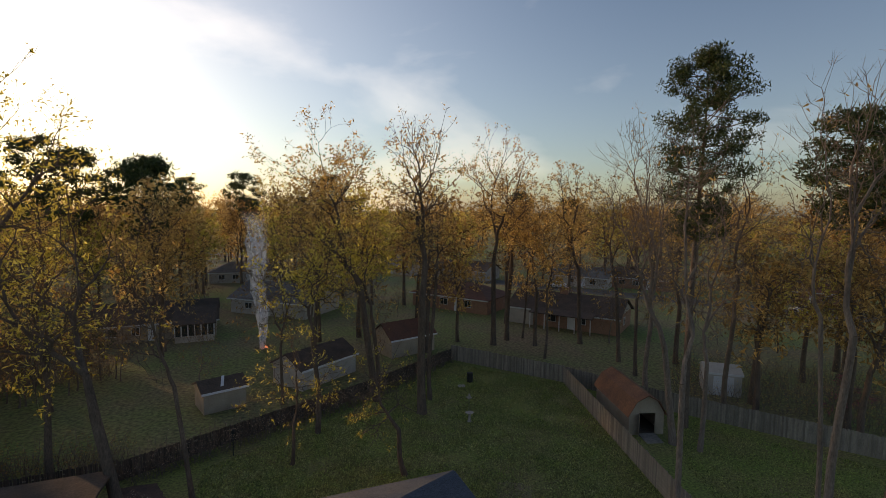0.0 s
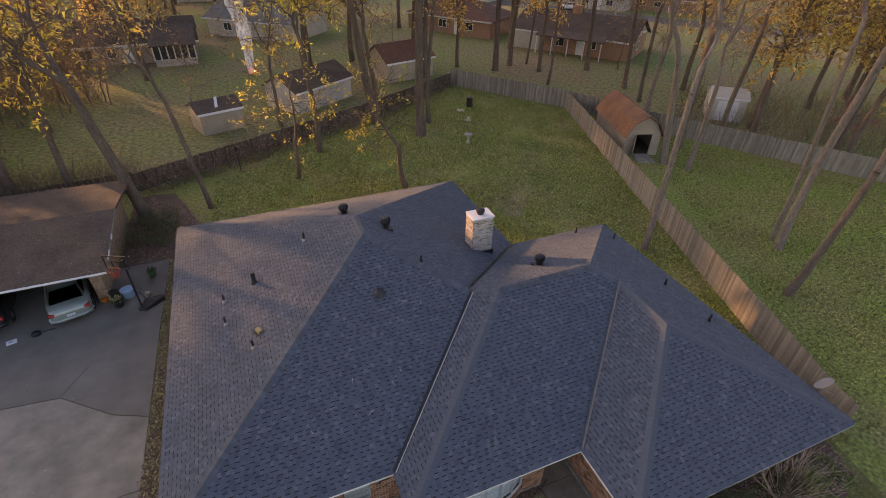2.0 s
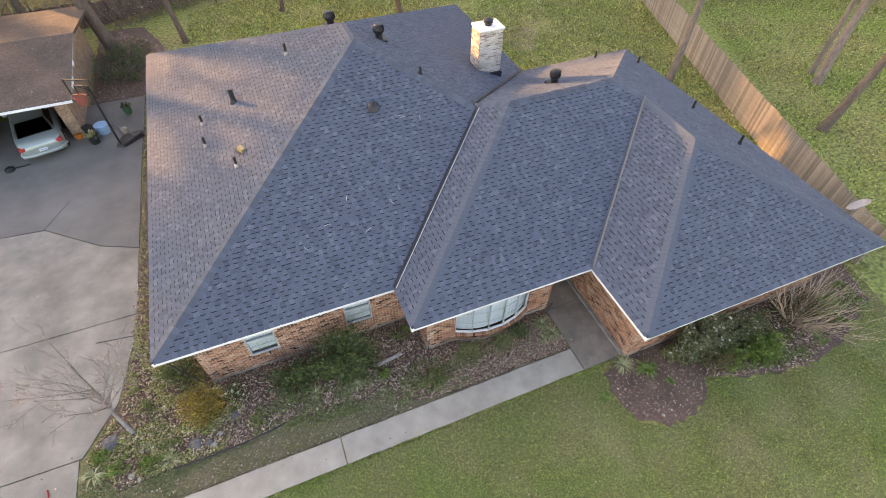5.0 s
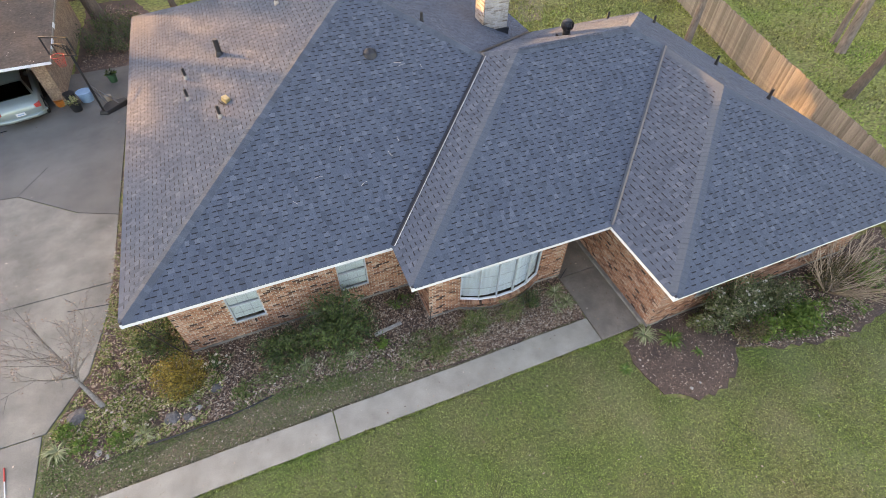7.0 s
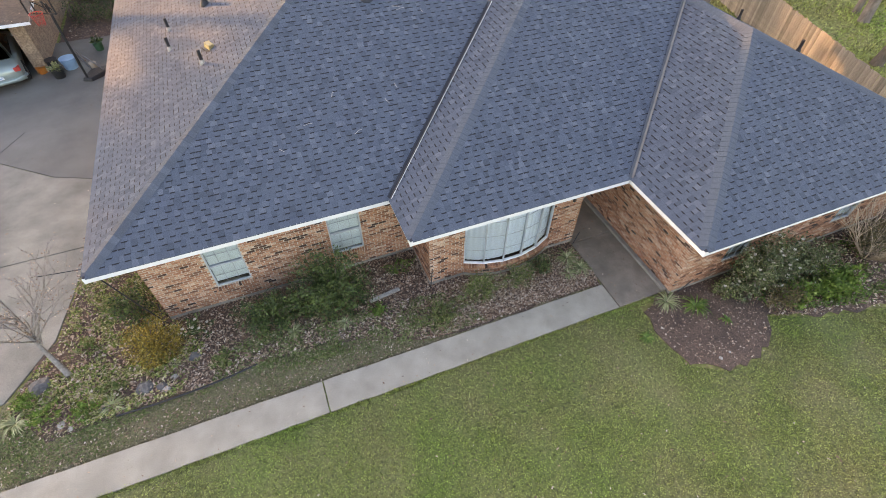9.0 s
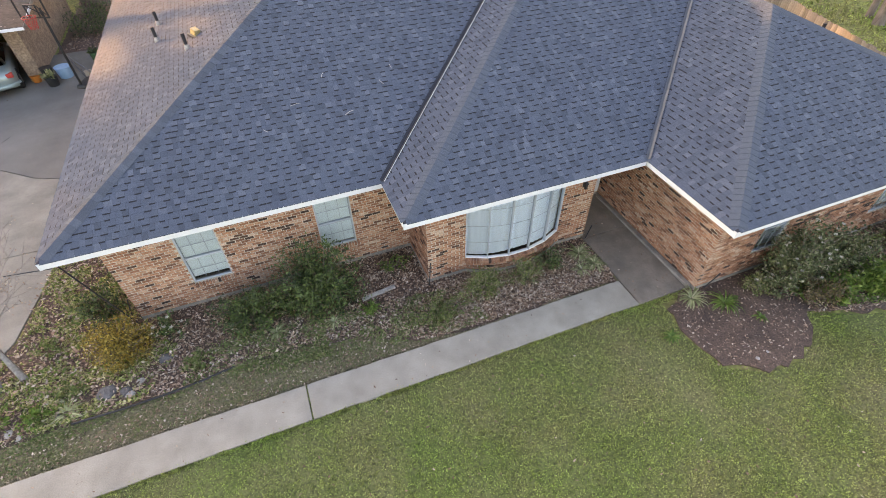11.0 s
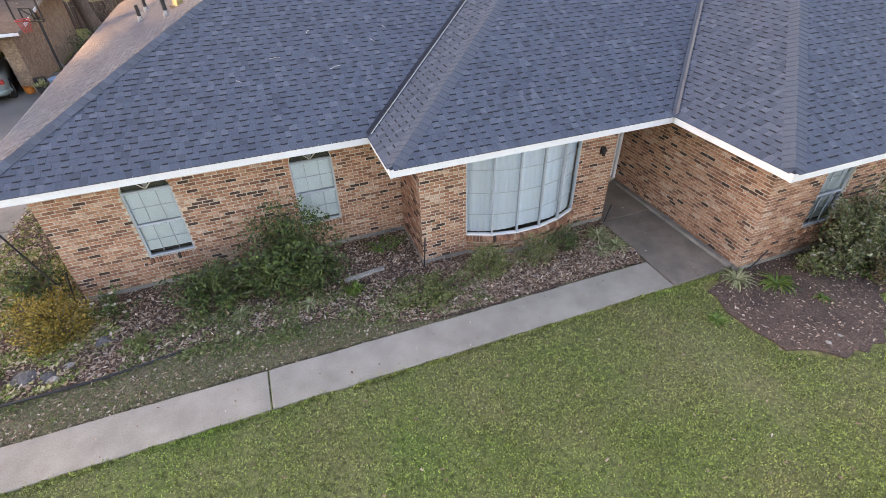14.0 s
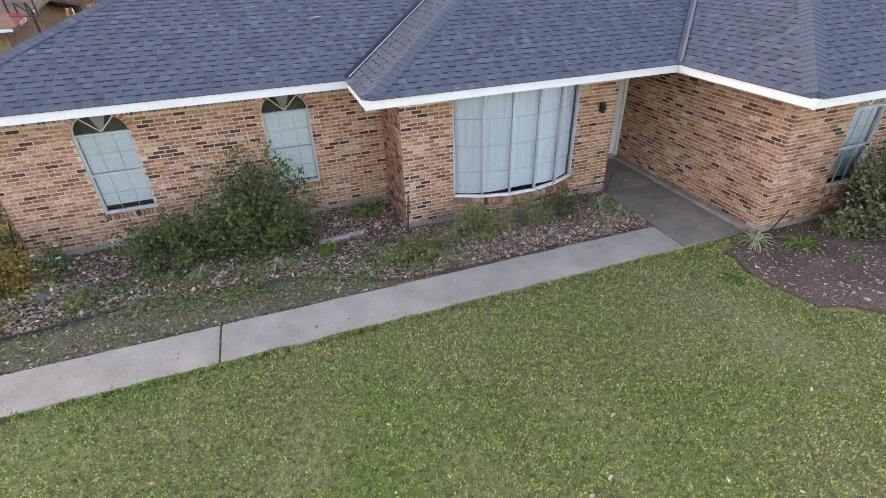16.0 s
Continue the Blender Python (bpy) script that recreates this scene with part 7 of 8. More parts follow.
# ---- plants round the house ----
def bush(name, label, x, y, w, d, h, leaves, count, leaf, stems=40, seed=1, stem="twig", category="bush", base=0.1, flowers=0):
    """Stems from one foot and many separate leaves gathered in uneven clumps."""
    r, wood, lv = random.Random(seed), Geo(), Geo()
    clumps = []
    for i in range(stems):
        a, t = r.uniform(0, 6.28), r.random() ** 0.6
        tip = Vector((math.cos(a) * w * t, math.sin(a) * d * t, h * (1 - 0.55 * t * t) * r.uniform(0.42, 1.12)))
        mid = tip * 0.5 + Vector((0, 0, h * 0.12)) + unit(r) * 0.08
        foot = Vector((tip.x * 0.15, tip.y * 0.15, 0))
        wood.tube([foot, mid, tip], [0.014, 0.010, 0.005], 3, False)
        low = Vector((tip.x * 0.8, tip.y * 0.8, tip.z * r.uniform(0.12, 0.35)))
        clumps += [(tip, 1.0), (mid.lerp(tip, 0.5), 0.9), (mid, 0.8), (low, 0.9)]
    for i in range(count):
        c, s = r.choice(clumps)
        o = c + unit(r) * r.random() * min(w, h) * 0.24 * s
        o.z = max(o.z, base * r.random())
        lv.leaf(o, (unit(r) + Vector((0, 0, 0.25))) * leaf * r.uniform(0.6, 1.3), leaf * 0.42, unit(r))
    t = thing(name, label, category, pose(x, y, 0.02))
    if stems > 20:
        part("stem_mass", wood, stem, t)
    part("leaves", lv, leaves, t)
    if flowers:
        fl = Geo()
        for i in range(flowers):
            c, s = r.choice(clumps)
            for k in range(5):
                fl.leaf(c + Vector((0, 0, 0.05)), Vector((math.cos(k * 1.257), math.sin(k * 1.257), 0.4)) * 0.05, 0.02, Vector((-math.sin(k * 1.257), math.cos(k * 1.257), 0)))
        part("blossom", fl, "petal", t)
    return t


bush("evergreen_bush", "big dark green evergreen shrub before the brick wall", -1.8, 1.1, 0.98, 0.8, 1.75, "shrub", 12500, 0.058, 80, 1)
bush("evergreen_bush", "low dark green shrub spreading from the big one", -3.35, 1.05, 1.1, 0.55, 0.85, "shrub", 6500, 0.055, 60, 2)
bush("golden_bush", "golden yellow shrub with dense fine leaves", -6.0, 1.2, 0.66, 0.6, 1.05, "gold", 7200, 0.048, 80, 3)
bush("low_shrub", "small white-flowered shrub beside the golden one", -5.1, 1.35, 0.4, 0.35, 0.6, "shrub", 700, 0.05, 20, 4, flowers=14)
bush("low_shrub", "green shrub under the eave at the corner", -6.5, 2.6, 0.55, 0.8, 0.8, "shrub", 1500, 0.06, 30, 5)
bush("low_shrub", "low yellow-green shrub under the bow window", 1.75, -0.05, 0.7, 0.4, 0.6, "weed", 2600, 0.045, 40, 6)
bush("low_shrub", "low yellow-green shrub under the bow window", 2.9, -0.05, 0.5, 0.35, 0.62, "weed", 1900, 0.04, 40, 7)
bush("low_shrub", "low shrub under the bow window", 3.65, 0.12, 0.48, 0.32, 0.58, "shrub", 1700, 0.04, 36, 8)
bush("low_shrub", "straggling low shrub in the leaf-strewn bed", 0.5, -0.3, 0.85, 0.45, 0.42, "weed", 2400, 0.045, 40, 9)
bush("low_shrub", "low green weeds by the foot of the wall", 0.1, 1.5, 0.5, 0.3, 0.28, "fern", 600, 0.045, 25, 10)
bush("rose_bush", "tall leggy brown-green shrub with pale flowers by the wing's window", 8.6, -2.5, 1.15, 0.6, 1.9, "rose_leaf", 9500, 0.06, 100, 11, flowers=130)
bush("low_shrub", "dark brown-green shrub before the wing", 10.2, -2.6, 1.1, 0.6, 1.1, "rose_leaf", 5200, 0.06, 70, 12, flowers=20)
bush("low_shrub", "low green shrub at the foot of the wing's wall", 7.75, -2.4, 0.5, 0.35, 0.45, "weed", 1100, 0.05, 40, 16)
bush("low_shrub", "rust-brown low shrub spilling over the mulch", 9.0, -3.15, 0.8, 0.45, 0.6, "rust_leaf", 2000, 0.05, 50, 17)
bush("low_shrub", "brown-green shrub along the wing's wall", 12.7, -2.6, 0.9, 0.5, 1.0, "rust_leaf", 2200, 0.055, 50, 18)
bush("fern_clump", "bright green ferny clump before the wing", 9.5, -3.2, 0.7, 0.45, 0.5, "fern", 1500, 0.085, 40, 13)
bush("fern_clump", "bright green ferny clump before the wing", 10.6, -3.35, 0.75, 0.5, 0.65, "fern", 2200, 0.10, 30, 14)
bush("low_shrub", "yellow-green shrub at the wing's far corner", 13.8, -2.9, 0.8, 0.5, 0.8, "fern", 1100, 0.06, 30, 15)

for i, (x, y, w, h, mt) in enumerate(((-8.25, 0.35, 0.42, 0.32, "fern"), (-7.55, 0.15, 0.36, 0.26, "fern"), (-8.75, 0.85, 0.3, 0.3, "fern"), (-6.95, 0.55, 0.3, 0.24, "weed"), (-7.6, 1.9, 0.35, 0.3, "weed"), (-7.1, 2.9, 0.4, 0.35, "weed"), (-4.6, 0.35, 0.35, 0.22, "weed"), (-0.9, 0.35, 0.35, 0.25, "fern"), (0.6, -0.45, 0.4, 0.24, "weed"))):
    bush("weed_clump", "loose clump of green weeds in the bed", x, y, w, w * 0.8, h, mt, 420, 0.055, 18, 120 + i, category="weeds")


def bare_shrub(name, label, x, y, n, reach, h, seed, lean=(0, 0), buds=0, stem="twig"):
    r, wood, lv = random.Random(seed), Geo(), Geo()
    for i in range(n):
        a = r.uniform(0, 6.28)
        d = Vector((math.cos(a) * reach + lean[0], math.sin(a) * reach + lean[1], 1)).normalized()
        ends = []
        grow(r, wood, ends, Vector((math.cos(a) * 0.1, math.sin(a) * 0.1, 0)), d, h * r.uniform(0.6, 1.1), 0.02, 2, ((0, 0, 0, 0), (0, 0, 0, 0), (4, 0.35, 0.5, 0.45)), 0.12, 0.03)
        for p, f in ends[::2]:
            for k in range(buds):
                lv.leaf(p + unit(r) * 0.05, unit(r) * 0.045, 0.016, unit(r))
    t = thing(name, label, "shrub", pose(x, y, 0.02))
    part("branch_frame", wood, stem, t)
    if lv.f:
        part("seed_head_mass", lv, "litter", t)
    return t


bare_shrub("bare_shrub", "bare tan canes fanning from one foot", 12.4, -2.9, 46, 0.85, 2.0, 21, stem="cane")
# young crape myrtle by the drive
r, wood, lv = random.Random(8), Geo(), Geo()
ends = []
grow(r, wood, ends, Vector((0, 0, 0)), Vector((-0.56, 1.10, 1.30)).normalized(), 1.81, 0.085, 2, ((0, 0, 0, 0), (0, 0, 0, 0), (0, 0, 0, 0)), 0.05, 0.0)
top = Vector((-0.56, 1.10, 1.30))
for i in range(15):
    a = i * 2.4
    d = Vector((math.cos(a) * 0.75 - 0.1, math.sin(a) * 0.75 + 0.1, 0.8)).normalized()
    grow(r, wood, ends, top * r.uniform(0.5, 0.98), d, r.uniform(1.2, 2.2), 0.028, 1, ((0, 0, 0, 0), (4, 0.3, 0.5, 0.5), (3, 0.3, 0.5, 0.6)), 0.10, 0.03)
for p, f in ends:
    if r.random() < 0.35:
        for k in range(5):
            lv.leaf(p + unit(r) * 0.05, unit(r) * 0.035, 0.016, unit(r))
cm = thing("young_tree", "young bare tree with dried seed heads beside the drive", "tree", pose(-7.93, 1.26, 0.02))
part("branch_frame", wood, "grey_twig", cm, smooth=True)
part("seed_head_mass", lv, "litter", cm)


def strap_plant(label, x, y, n, ln, material, seed):
    r, g = random.Random(seed), Geo()
    for i in range(n):
        a = r.uniform(0, 6.28)
        o = Vector((math.cos(a), math.sin(a), 0))
        s = Vector((-o.y, o.x, 0)) * 0.014
        l = ln * r.uniform(0.6, 1.1)
        rise = r.uniform(0.5, 1.3)
        pts = [o * l * t + Vector((0, 0, l * (rise * t - 0.95 * rise * t * t))) for t in (0.05, 0.4, 0.75, 1.0)]
        g.add([p + s * w for p, w in zip(pts, (1, 1.1, 0.8, 0.1))] + [p - s * w for p, w in zip(pts, (1, 1.1, 0.8, 0.1))], [(k, k + 1, k + 5, k + 4) for k in range(3)])
    t = thing("strap_plant", label, "plant", pose(x, y, 0.04))
    part("leaves", g, material, t)


for x, y, n, ln, mt, lb in ((4.55, 0.15, 60, 0.42, "strap", "pale variegated tuft of strap leaves by the porch"), (4.72, -0.3, 50, 0.38, "strap", "pale variegated tuft of strap leaves by the porch"), (6.15, -2.1, 60, 0.40, "strap", "pale variegated tuft at the porch wall's corner"), (6.75, -2.5, 46, 0.42, "fern", "bright green daylily tuft in the mulch"), (7.2, -3.1, 20, 0.2, "fern", "small green sprout in the mulch"), (5.0, -2.8, 40, 0.25, "fern", "clump of bright green weeds in the lawn"), (-8.9, 0.45, 40, 0.4, "strap", "tuft of strap leaves by the drive"), (-7.0, 0.1, 30, 0.35, "strap", "tuft of strap leaves in the bed"), (4.3, -0.35, 30, 0.3, "strap", "small pale tuft in the dead leaves"), (-2.95, 0.55, 26, 0.3, "strap", "small pale tuft in the dead leaves"), (-1.7, 0.35, 24, 0.3, "strap", "small pale tuft in the dead leaves")):
    strap_plant(lb, x, y, n, ln, mt, int(x * 31 + y * 17) + 400)


def scatter(name, label, poly, count, size, material, seed, flatness=0.25, z=0.04, keep=None, rise=0.0, width=0.36):
    """Loose leaves or weeds over a plan area, as one mesh."""
    r, g, n = random.Random(seed), Geo(), 0
    xs, ys = [p[0] for p in poly], [p[1] for p in poly]
    while n < count:
        x, y = r.uniform(min(xs), max(xs)), r.uniform(min(ys), max(ys))
        if not inside(x, y, poly) or (keep and not keep(x, y, r)):
            continue
        n += 1
        d = unit(r)
        d.z = abs(d.z) * flatness + rise * r.random()
        s = unit(r)
        s.z *= 0.35
        ln = size * r.uniform(0.5, 1.4)
        g.leaf(Vector((x, y, z + r.uniform(0, 0.02))), d.normalized() * ln, ln * width, s)
    return tagged(part(name, g, material), label, "leaves", kind="stuff")


def patch(x, y, f, cut):
    return noise.noise(Vector((x * f, y * f, 3.7))) > cut


scatter("leaf_litter", "dead brown leaves strewn over the bed", BED, 34000, 0.066, "litter", 41, keep=lambda x, y, r: x > -5.6 or r.random() < 0.25)
scatter("leaf_litter", "dead brown leaves under the bow window", [(0.3, -0.85), (4.9, -0.93), (4.9, 0.3), (0.8, 0.5)], 9000, 0.07, "litter", 42)
scatter("leaf_litter", "thin scatter of dead leaves on the round bed", RBED, 4200, 0.055, "litter", 43)
scatter("ground_ivy", "low ivy and weeds between the drive and the house", [(-9.1, 0.9), (-8.2, -0.15), (-5.6, -0.1), (-5.0, 0.9), (-5.8, 2.2), (-5.8, 5), (-7.9, 5), (-8.2, 2.4)], 21000, 0.064, "ivy", 44, 0.6, keep=lambda x, y, r: patch(x, y, 1.7, -0.14) or r.random() < 0.12)
scatter("ground_ivy", "dry leaves and ivy along the side wall", [(-5.8, 5), (-5.8, 19.4), (-7.5, 19.5), (-7.8, 8.6), (-7.9, 5)], 9000, 0.08, "ivy", 45, 0.5)
scatter("ground_ivy", "green weeds along the front bed", [(-4.9, -0.1), (0.2, -0.85), (1.6, -0.9), (1.2, 0.3), (-2, 0.6), (-4.6, 0.9)], 9500, 0.055, "weed", 46, 0.5, keep=lambda x, y, r: patch(x, y, 2.6, -0.05) or r.random() < 0.15)
scatter("ground_ivy", "weeds before the wing", [(8.2, -2.2), (15.5, -2.2), (15.5, -3.4), (11.5, -4.2), (8.6, -3.4)], 9000, 0.06, "fern", 47, 0.6, keep=lambda x, y, r: patch(x, y, 1.6, 0.0) or r.random() < 0.1)
scatter("leaf_litter", "dead leaves among the weeds before the wing", [(8.2, -2.0), (15.5, -2.0), (15.8, -3.2), (11.5, -4.3), (8.4, -3.5)], 7000, 0.07, "litter", 52)
scatter("leaf_litter", "dead leaves by the carport and the back wall", [(-9.9, 20), (-5.9, 19.6), (-5.5, 24), (-9, 28)], 3600, 0.08, "litter", 48)
scatter("leaf_litter", "tan dead leaves between the drive and the house", [(-9.1, 0.9), (-8.2, -0.15), (-5.6, -0.1), (-5.0, 0.9), (-5.8, 2.2), (-5.8, 8), (-7.8, 8), (-8.2, 2.4)], 3000, 0.085, "litter", 53, z=0.07)
scatter("leaf_litter", "dead leaves blown out of the bed over the dry verge", [(-9.2, -0.95), (4.8, -0.98), (0.2, -0.8), (-1.2, -0.2), (-2.4, 0.1), (-5, -0.1), (-8.3, -0.1), (-9.2, 0.9)], 2600, 0.05, "litter", 54, z=0.02)
scatter("ground_ivy", "green weeds creeping over the dry verge", [(-9.25, -0.9), (-1.0, -0.95), (0.2, -0.9), (-1.2, -0.25), (-2.4, 0.06), (-5, -0.1), (-8.2, -0.1), (-9.2, 0.9)], 9000, 0.045, "weed", 55, 0.6, z=0.015, keep=lambda x, y, r: r.random() < 0.10 + 0.55 * (y > -0.45) * (noise.noise(Vector((x * 1.3, y * 1.3, 9))) > -0.05) + 0.5 * (x < -7.0) * r.random())
scatter("leaf_litter", "stray dead leaves on the front lawn", [(-9, -9), (15, -9), (15, -1.9), (-9, -1.9)], 800, 0.06, "litter", 49)
scatter("leaf_litter", "stray leaves on the front walk and porch", [(-9, -1.75), (6.2, -1.75), (6.2, 1.6), (5, 1.6), (5, -1.0), (-9, -1.0)], 170, 0.05, "litter", 50, z=0.062)
scatter("leaf_litter", "stray leaves and twigs on the drive", [(-20, -6), (-9.4, -6), (-8.0, 5), (-7.8, 19), (-20, 19)], 420, 0.06, "litter", 51, z=0.045)

R = random.Random(91)
for i in range(9):
    x, y = R.uniform(-2.5, 3.5), R.uniform(2.2, 7.5)
    tw = thing("twig", "small pale twig lying on the shingles", "twig", pose(x, y, plane_at(x, y) + 0.03, 0, 0, R.uniform(0, 180)))
    part("stick", Geo().tube([(-R.uniform(.05, .16), 0, 0), (0, .015, .01), (R.uniform(.05, .16), -.01, 0)], .006, 4), "pale_stone", tw)

# lawn: blades where the camera comes close, thinner tufts further off
def lawn(name, poly, count, h, seed, keep=None, material="blade", wide=0.17):
    r, n = random.Random(seed), 0
    v, f = [], []
    xs, ys = [p[0] for p in poly], [p[1] for p in poly]
    while n < count:
        x, y = r.uniform(min(xs), max(xs)), r.uniform(min(ys), max(ys))
        if not inside(x, y, poly) or (keep and not keep(x, y, r)):
            continue
        n += 1
        a, l = r.uniform(0, 6.28), h * r.uniform(0.6, 1.5)
        c, s = math.cos(a), math.sin(a)
        k, w, z = len(v), l * wide, r.uniform(0.2, 0.95)
        v += [(x - s * w, y + c * w, 0), (x + s * w, y - c * w, 0), (x + c * l * (1.1 - z), y + s * l * (1.1 - z), l * z)]
        f.append((k, k + 1, k + 2))
    g = Geo()
    g.v, g.f = v, f
    tagged(part(name, g, material), "short mown grass with straw-coloured patches", "grass", kind="stuff")


FRONT = [(-9.2, -9.5), (12, -9.5), (16, -4), (16.5, -1.6), (13.6, -4.05), (11.5, -4.35), (9.6, -3.95), (8.3, -3.4), (7.85, -3.95), (7.2, -4.25), (6.3, -4.25), (5.5, -3.8), (5.3, -2.9), (5.45, -2.0), (4.9, -1.82), (-9.2, -1.82)]
sheet("front_lawn", [(-9.2, -70), (60, -70), (60, -4)] + FRONT[2:], -0.05, 0.004, "turf", "short green front lawn with straw-coloured patches", "lawn")
lawn("grass", [p for p in FRONT], 330000, 0.038, 70, wide=0.30, keep=lambda x, y, r: r.random() < (0.55 + 0.6 * noise.noise(Vector((x * 0.8, y * 0.8, 1.0)))) * min(1.0, (y + 9.6) / 3.0))
lawn("grass", [(-9.1, -0.98), (-1.0, -0.98), (0.2, -0.95), (-1.2, -0.35), (-2.4, -0.02), (-5, -0.2), (-8.2, -0.22)], 19000, 0.04, 71, material="dry")
lawn("grass", [(-9.1, -1.04), (4.9, -1.04), (4.9, -0.93), (-1.0, -0.93), (-9.1, -0.93)], 5200, 0.055, 74, material="dry", wide=0.24)
lawn("grass", [(-9.1, -1.86), (4.9, -1.86), (4.9, -1.75), (-9.1, -1.75)], 9000, 0.06, 75, wide=0.24, keep=lambda x, y, r: r.random() < 0.5 + 0.9 * noise.noise(Vector((x * 2.3, y, 5))))
lawn("grass", [(-2.615, -1.79), (-2.56, -1.79), (-2.56, -1.0), (-2.615, -1.0)], 130, 0.06, 77)
lawn("grass", [(4.9, -1.95), (6.3, -1.95), (6.3, -1.72), (4.9, -1.76)], 500, 0.07, 76)
lawn("grass", [(9, 11.5), (15.5, 10), (15.6, -1.5), (17.0, -2.5), (28.6, 34), (20, 44.5), (8.5, 36), (-5, 29), (-5.5, 20), (9, 19.2)], 90000, 0.13, 72, wide=0.34, keep=lambda x, y, r: r.random() < 0.45 + 0.7 * noise.noise(Vector((x * 0.35, y * 0.35, 4.0))), material="clover")
lawn("grass", [(18, -2.5), (30, -2), (42, 8), (33, 24), (27.5, 19)], 30000, 0.12, 73, wide=0.3, keep=lambda x, y, r: r.random() < 0.5 + 0.6 * noise.noise(Vector((x * 0.3, y * 0.3, 8.0))))

# ---- the neighbour's bonfire: a thin column of smoke, and its small flame ----
def smoke_material():
    m = bpy.data.materials.new("smoke")
    m.use_nodes = True
    n, l = m.node_tree.nodes, m.node_tree.links
    n.remove(n["Principled BSDF"])
    tc, mp, nz, rg = n.new("ShaderNodeTexCoord"), n.new("ShaderNodeMapping"), n.new("ShaderNodeTexNoise"), n.new("ShaderNodeMapRange")
    mp.inputs["Scale"].default_value = (1.0, 1.0, 0.45)
    nz.inputs["Scale"].default_value, nz.inputs["Detail"].default_value = 1.1, 6
    l.new(tc.outputs["Object"], mp.inputs["Vector"])
    l.new(mp.outputs["Vector"], nz.inputs["Vector"])
    l.new(nz.outputs["Fac"], rg.inputs["Value"])
    rg.inputs["From Min"].default_value, rg.inputs["From Max"].default_value = 0.36, 0.58
    rg.inputs["To Min"].default_value, rg.inputs["To Max"].default_value = 0.0, 0.92
    tr, df, tl, mx, m2 = n.new("ShaderNodeBsdfTransparent"), n.new("ShaderNodeBsdfDiffuse"), n.new("ShaderNodeBsdfTranslucent"), n.new("ShaderNodeMixShader"), n.new("ShaderNodeMixShader")
    df.inputs["Color"].default_value = tl.inputs["Color"].default_value = (0.93, 0.93, 0.95, 1)
    m2.inputs["Fac"].default_value = 0.72
    l.new(df.outputs["BSDF"], m2.inputs[1])
    l.new(tl.outputs["BSDF"], m2.inputs[2])
    sx, thin, keep = n.new("ShaderNodeSeparateXYZ"), n.new("ShaderNodeMapRange"), n.new("ShaderNodeMath")
    l.new(tc.outputs["Object"], sx.inputs["Vector"])
    l.new(sx.outputs["Z"], thin.inputs["Value"])
    thin.inputs["From Min"].default_value, thin.inputs["From Max"].default_value = 8.0, 17.5     # it thins out as it rises
    thin.inputs["To Min"].default_value, thin.inputs["To Max"].default_value = 1.0, 0.0
    keep.operation = "MULTIPLY"
    l.new(rg.outputs["Result"], keep.inputs[0])
    l.new(thin.outputs["Result"], keep.inputs[1])
    l.new(keep.outputs["Value"], mx.inputs["Fac"])
    l.new(tr.outputs["BSDF"], mx.inputs[1])
    l.new(m2.outputs["Shader"], mx.inputs[2])
    l.new(mx.outputs["Shader"], n["Material Output"].inputs["Surface"])
    return m


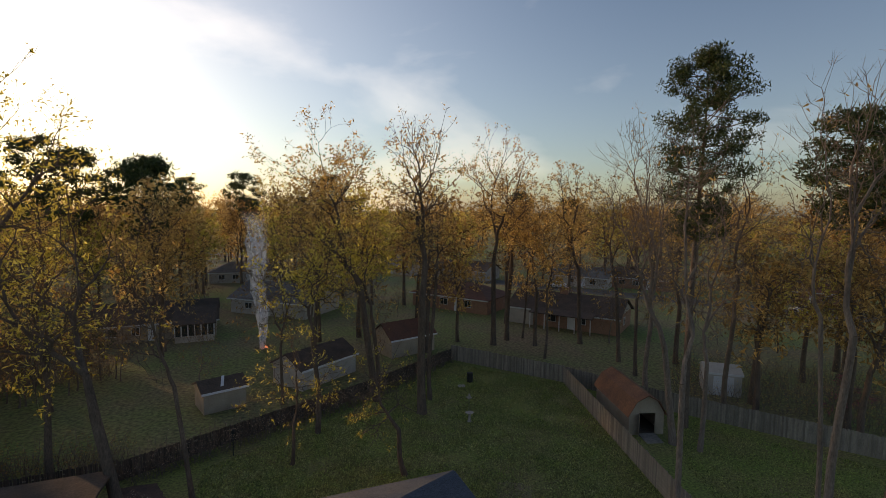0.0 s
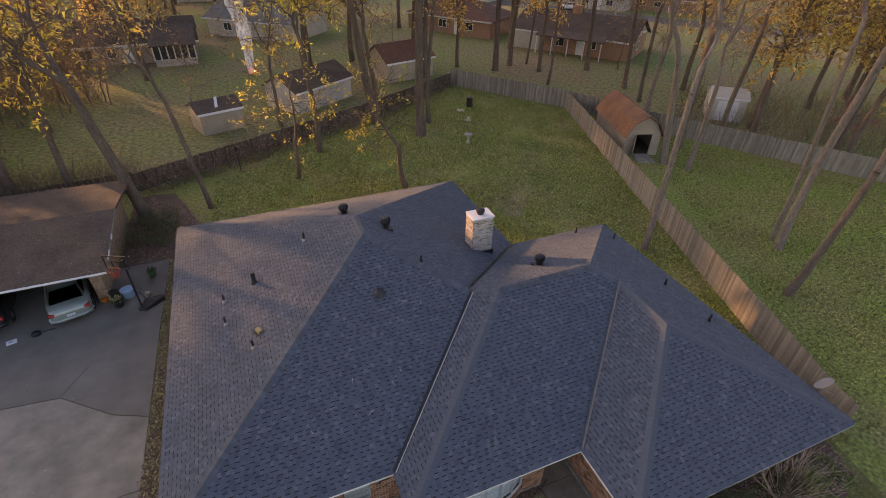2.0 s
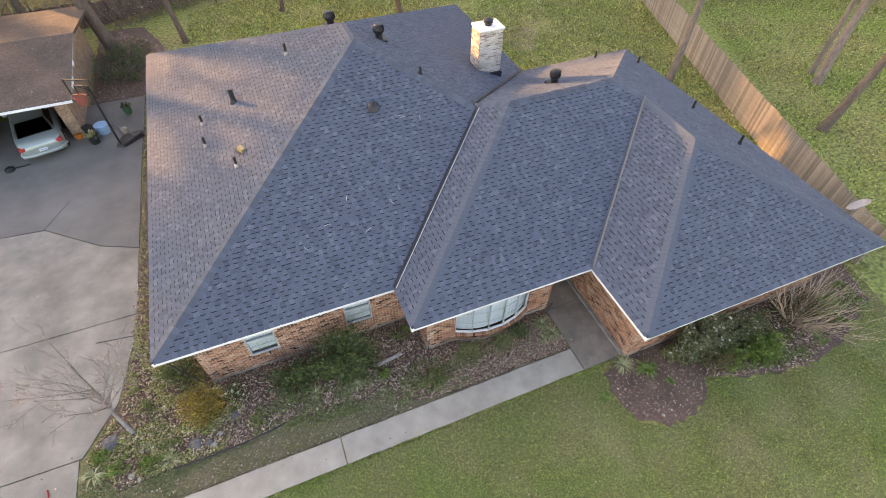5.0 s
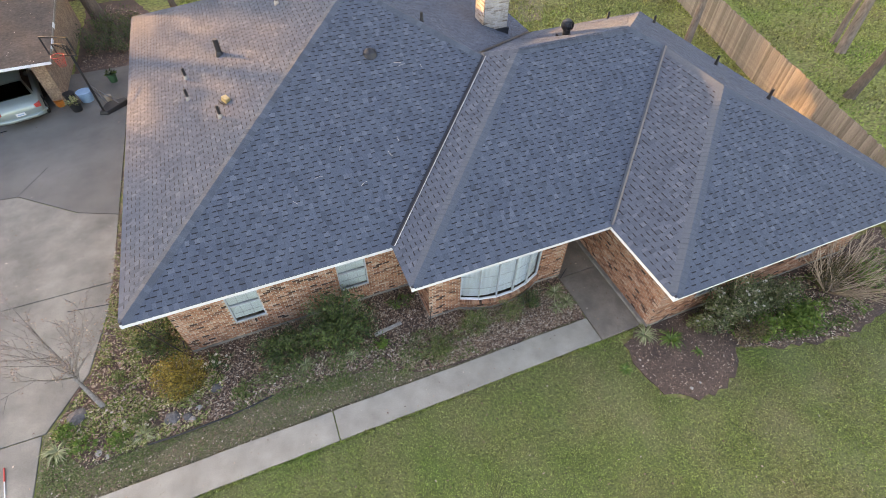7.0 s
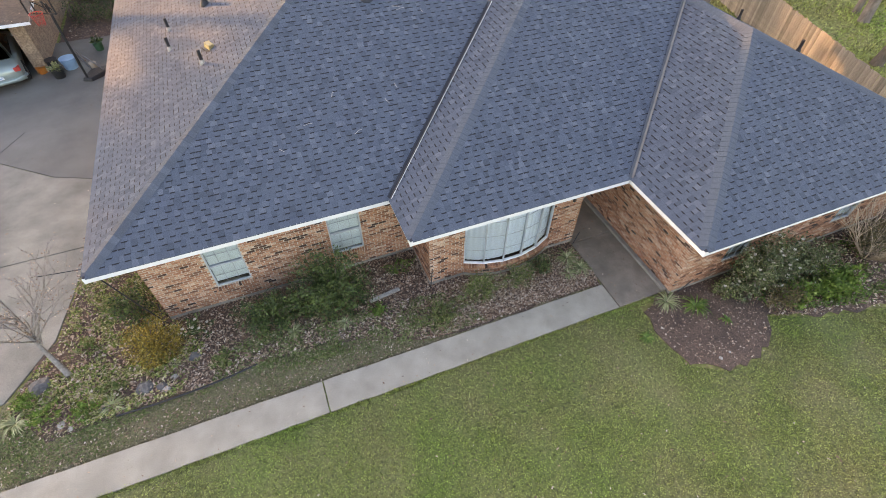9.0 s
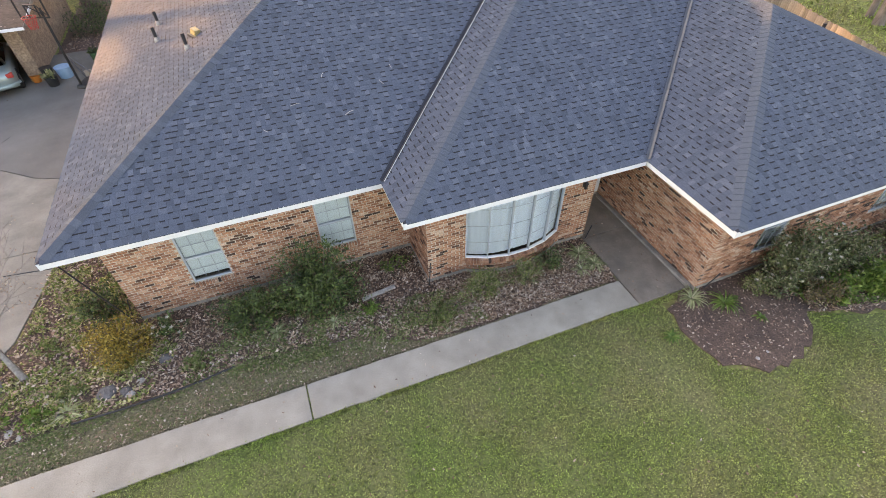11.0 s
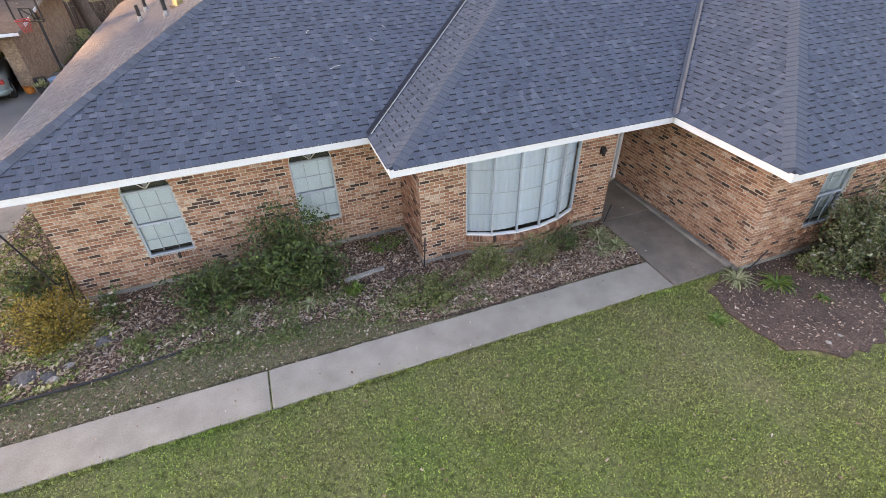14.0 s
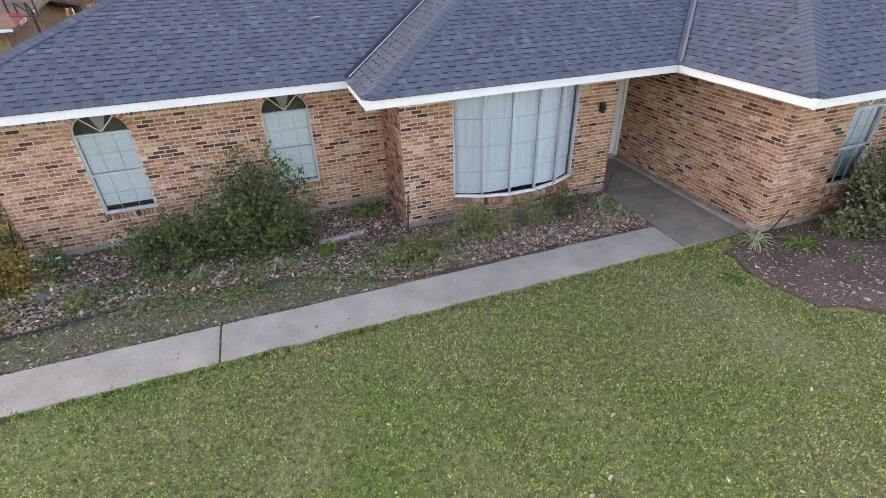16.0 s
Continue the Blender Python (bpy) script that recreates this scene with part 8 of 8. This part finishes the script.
M["smoke"] = smoke_material()
fl = bpy.data.materials.new("flame")
fl.use_nodes = True
fl.node_tree.nodes["Principled BSDF"].inputs["Emission Color"].default_value = (1.0, 0.25, 0.05, 1)
fl.node_tree.nodes["Principled BSDF"].inputs["Emission Strength"].default_value = 2.0
M["flame"] = fl
sm = thing("bonfire", "small garden bonfire with a thin white column of smoke", "bonfire", pose(-0.3, 57.9, 0))
for k in range(3):
    g, r = Geo(), random.Random(k)
    pts, rad = [], []
    for i in range(22):
        z = i * 0.85
        pts.append((math.sin(z * 0.5 + k) * 0.15 * (1 + z * 0.06) - 0.0025 * z * z + r.uniform(-.06, .06), r.uniform(-.1, .1) + 0.05 * k, z))
        rad.append((0.36 + 0.07 * z) * (1 - 0.22 * k) * r.uniform(0.8, 1.2))
    g.tube(pts, rad, 14, False)
    part("smoke", g, "smoke", sm, "drifting white smoke", smooth=True)
g, r = Geo(), random.Random(3)
for i in range(40):
    d = unit(r)
    d.z *= 0.4
    p = Vector((r.uniform(-.8, .8), r.uniform(-.5, .5), abs(r.gauss(0, .12))))
    g.tube([p, p + d * r.uniform(.3, .7)], .02, 4)
part("brushwood", g, "bark", sm)
g = Geo()
for i in range(5):
    p = Vector((0.3 + r.uniform(-.3, .3), r.uniform(-.2, .2), .1))
    g.tube([p, p + Vector((.03, 0, .12)), p + Vector((-.02, 0, .26))], [.06, .05, .01], 6)
part("flame", g, "flame", sm, "small orange flame")

# ---- single shingles and bricks nearest the camera's way ----
for p6, faces in near_tabs:
    o = p6[0]
    me = bpy.data.meshes.new("shingle")
    me.from_pydata([tuple(p - o) for p in p6], [], faces)
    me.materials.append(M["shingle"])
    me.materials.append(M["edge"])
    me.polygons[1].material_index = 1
    ob = new("shingle", me)
    ob.parent, ob.matrix_basis = roof, Matrix.Translation(o)
brick_meshes = {}
for w, e0, e1, z, t in near_bricks:
    key = round(e1 - e0, 2)
    if key not in brick_meshes:
        brick_meshes[key] = Geo().box(0, e1 - e0, -0.006, 0.008, 0, BH).mesh("brick")
        brick_meshes[key].materials.append(M["brick"])
    ob = new("brick", brick_meshes[key])
    ob.parent, ob.matrix_basis = w, Matrix.Translation((e0, t, z))
for f in sorted(near_caps):
    k = cap_geo.f[f][0]
    o = Vector(cap_geo.v[k])
    me = bpy.data.meshes.new("ridge_cap")
    me.from_pydata([tuple(Vector(p) - o) for p in cap_geo.v[k:k + 9]], [], [(0, 1, 4, 3), (2, 0, 3, 5), (6, 7, 1, 0), (8, 6, 0, 2)])
    me.materials.append(M["cap"])
    ob = new("ridge_cap", me)
    ob.parent, ob.matrix_basis = roof, Matrix.Translation(o)
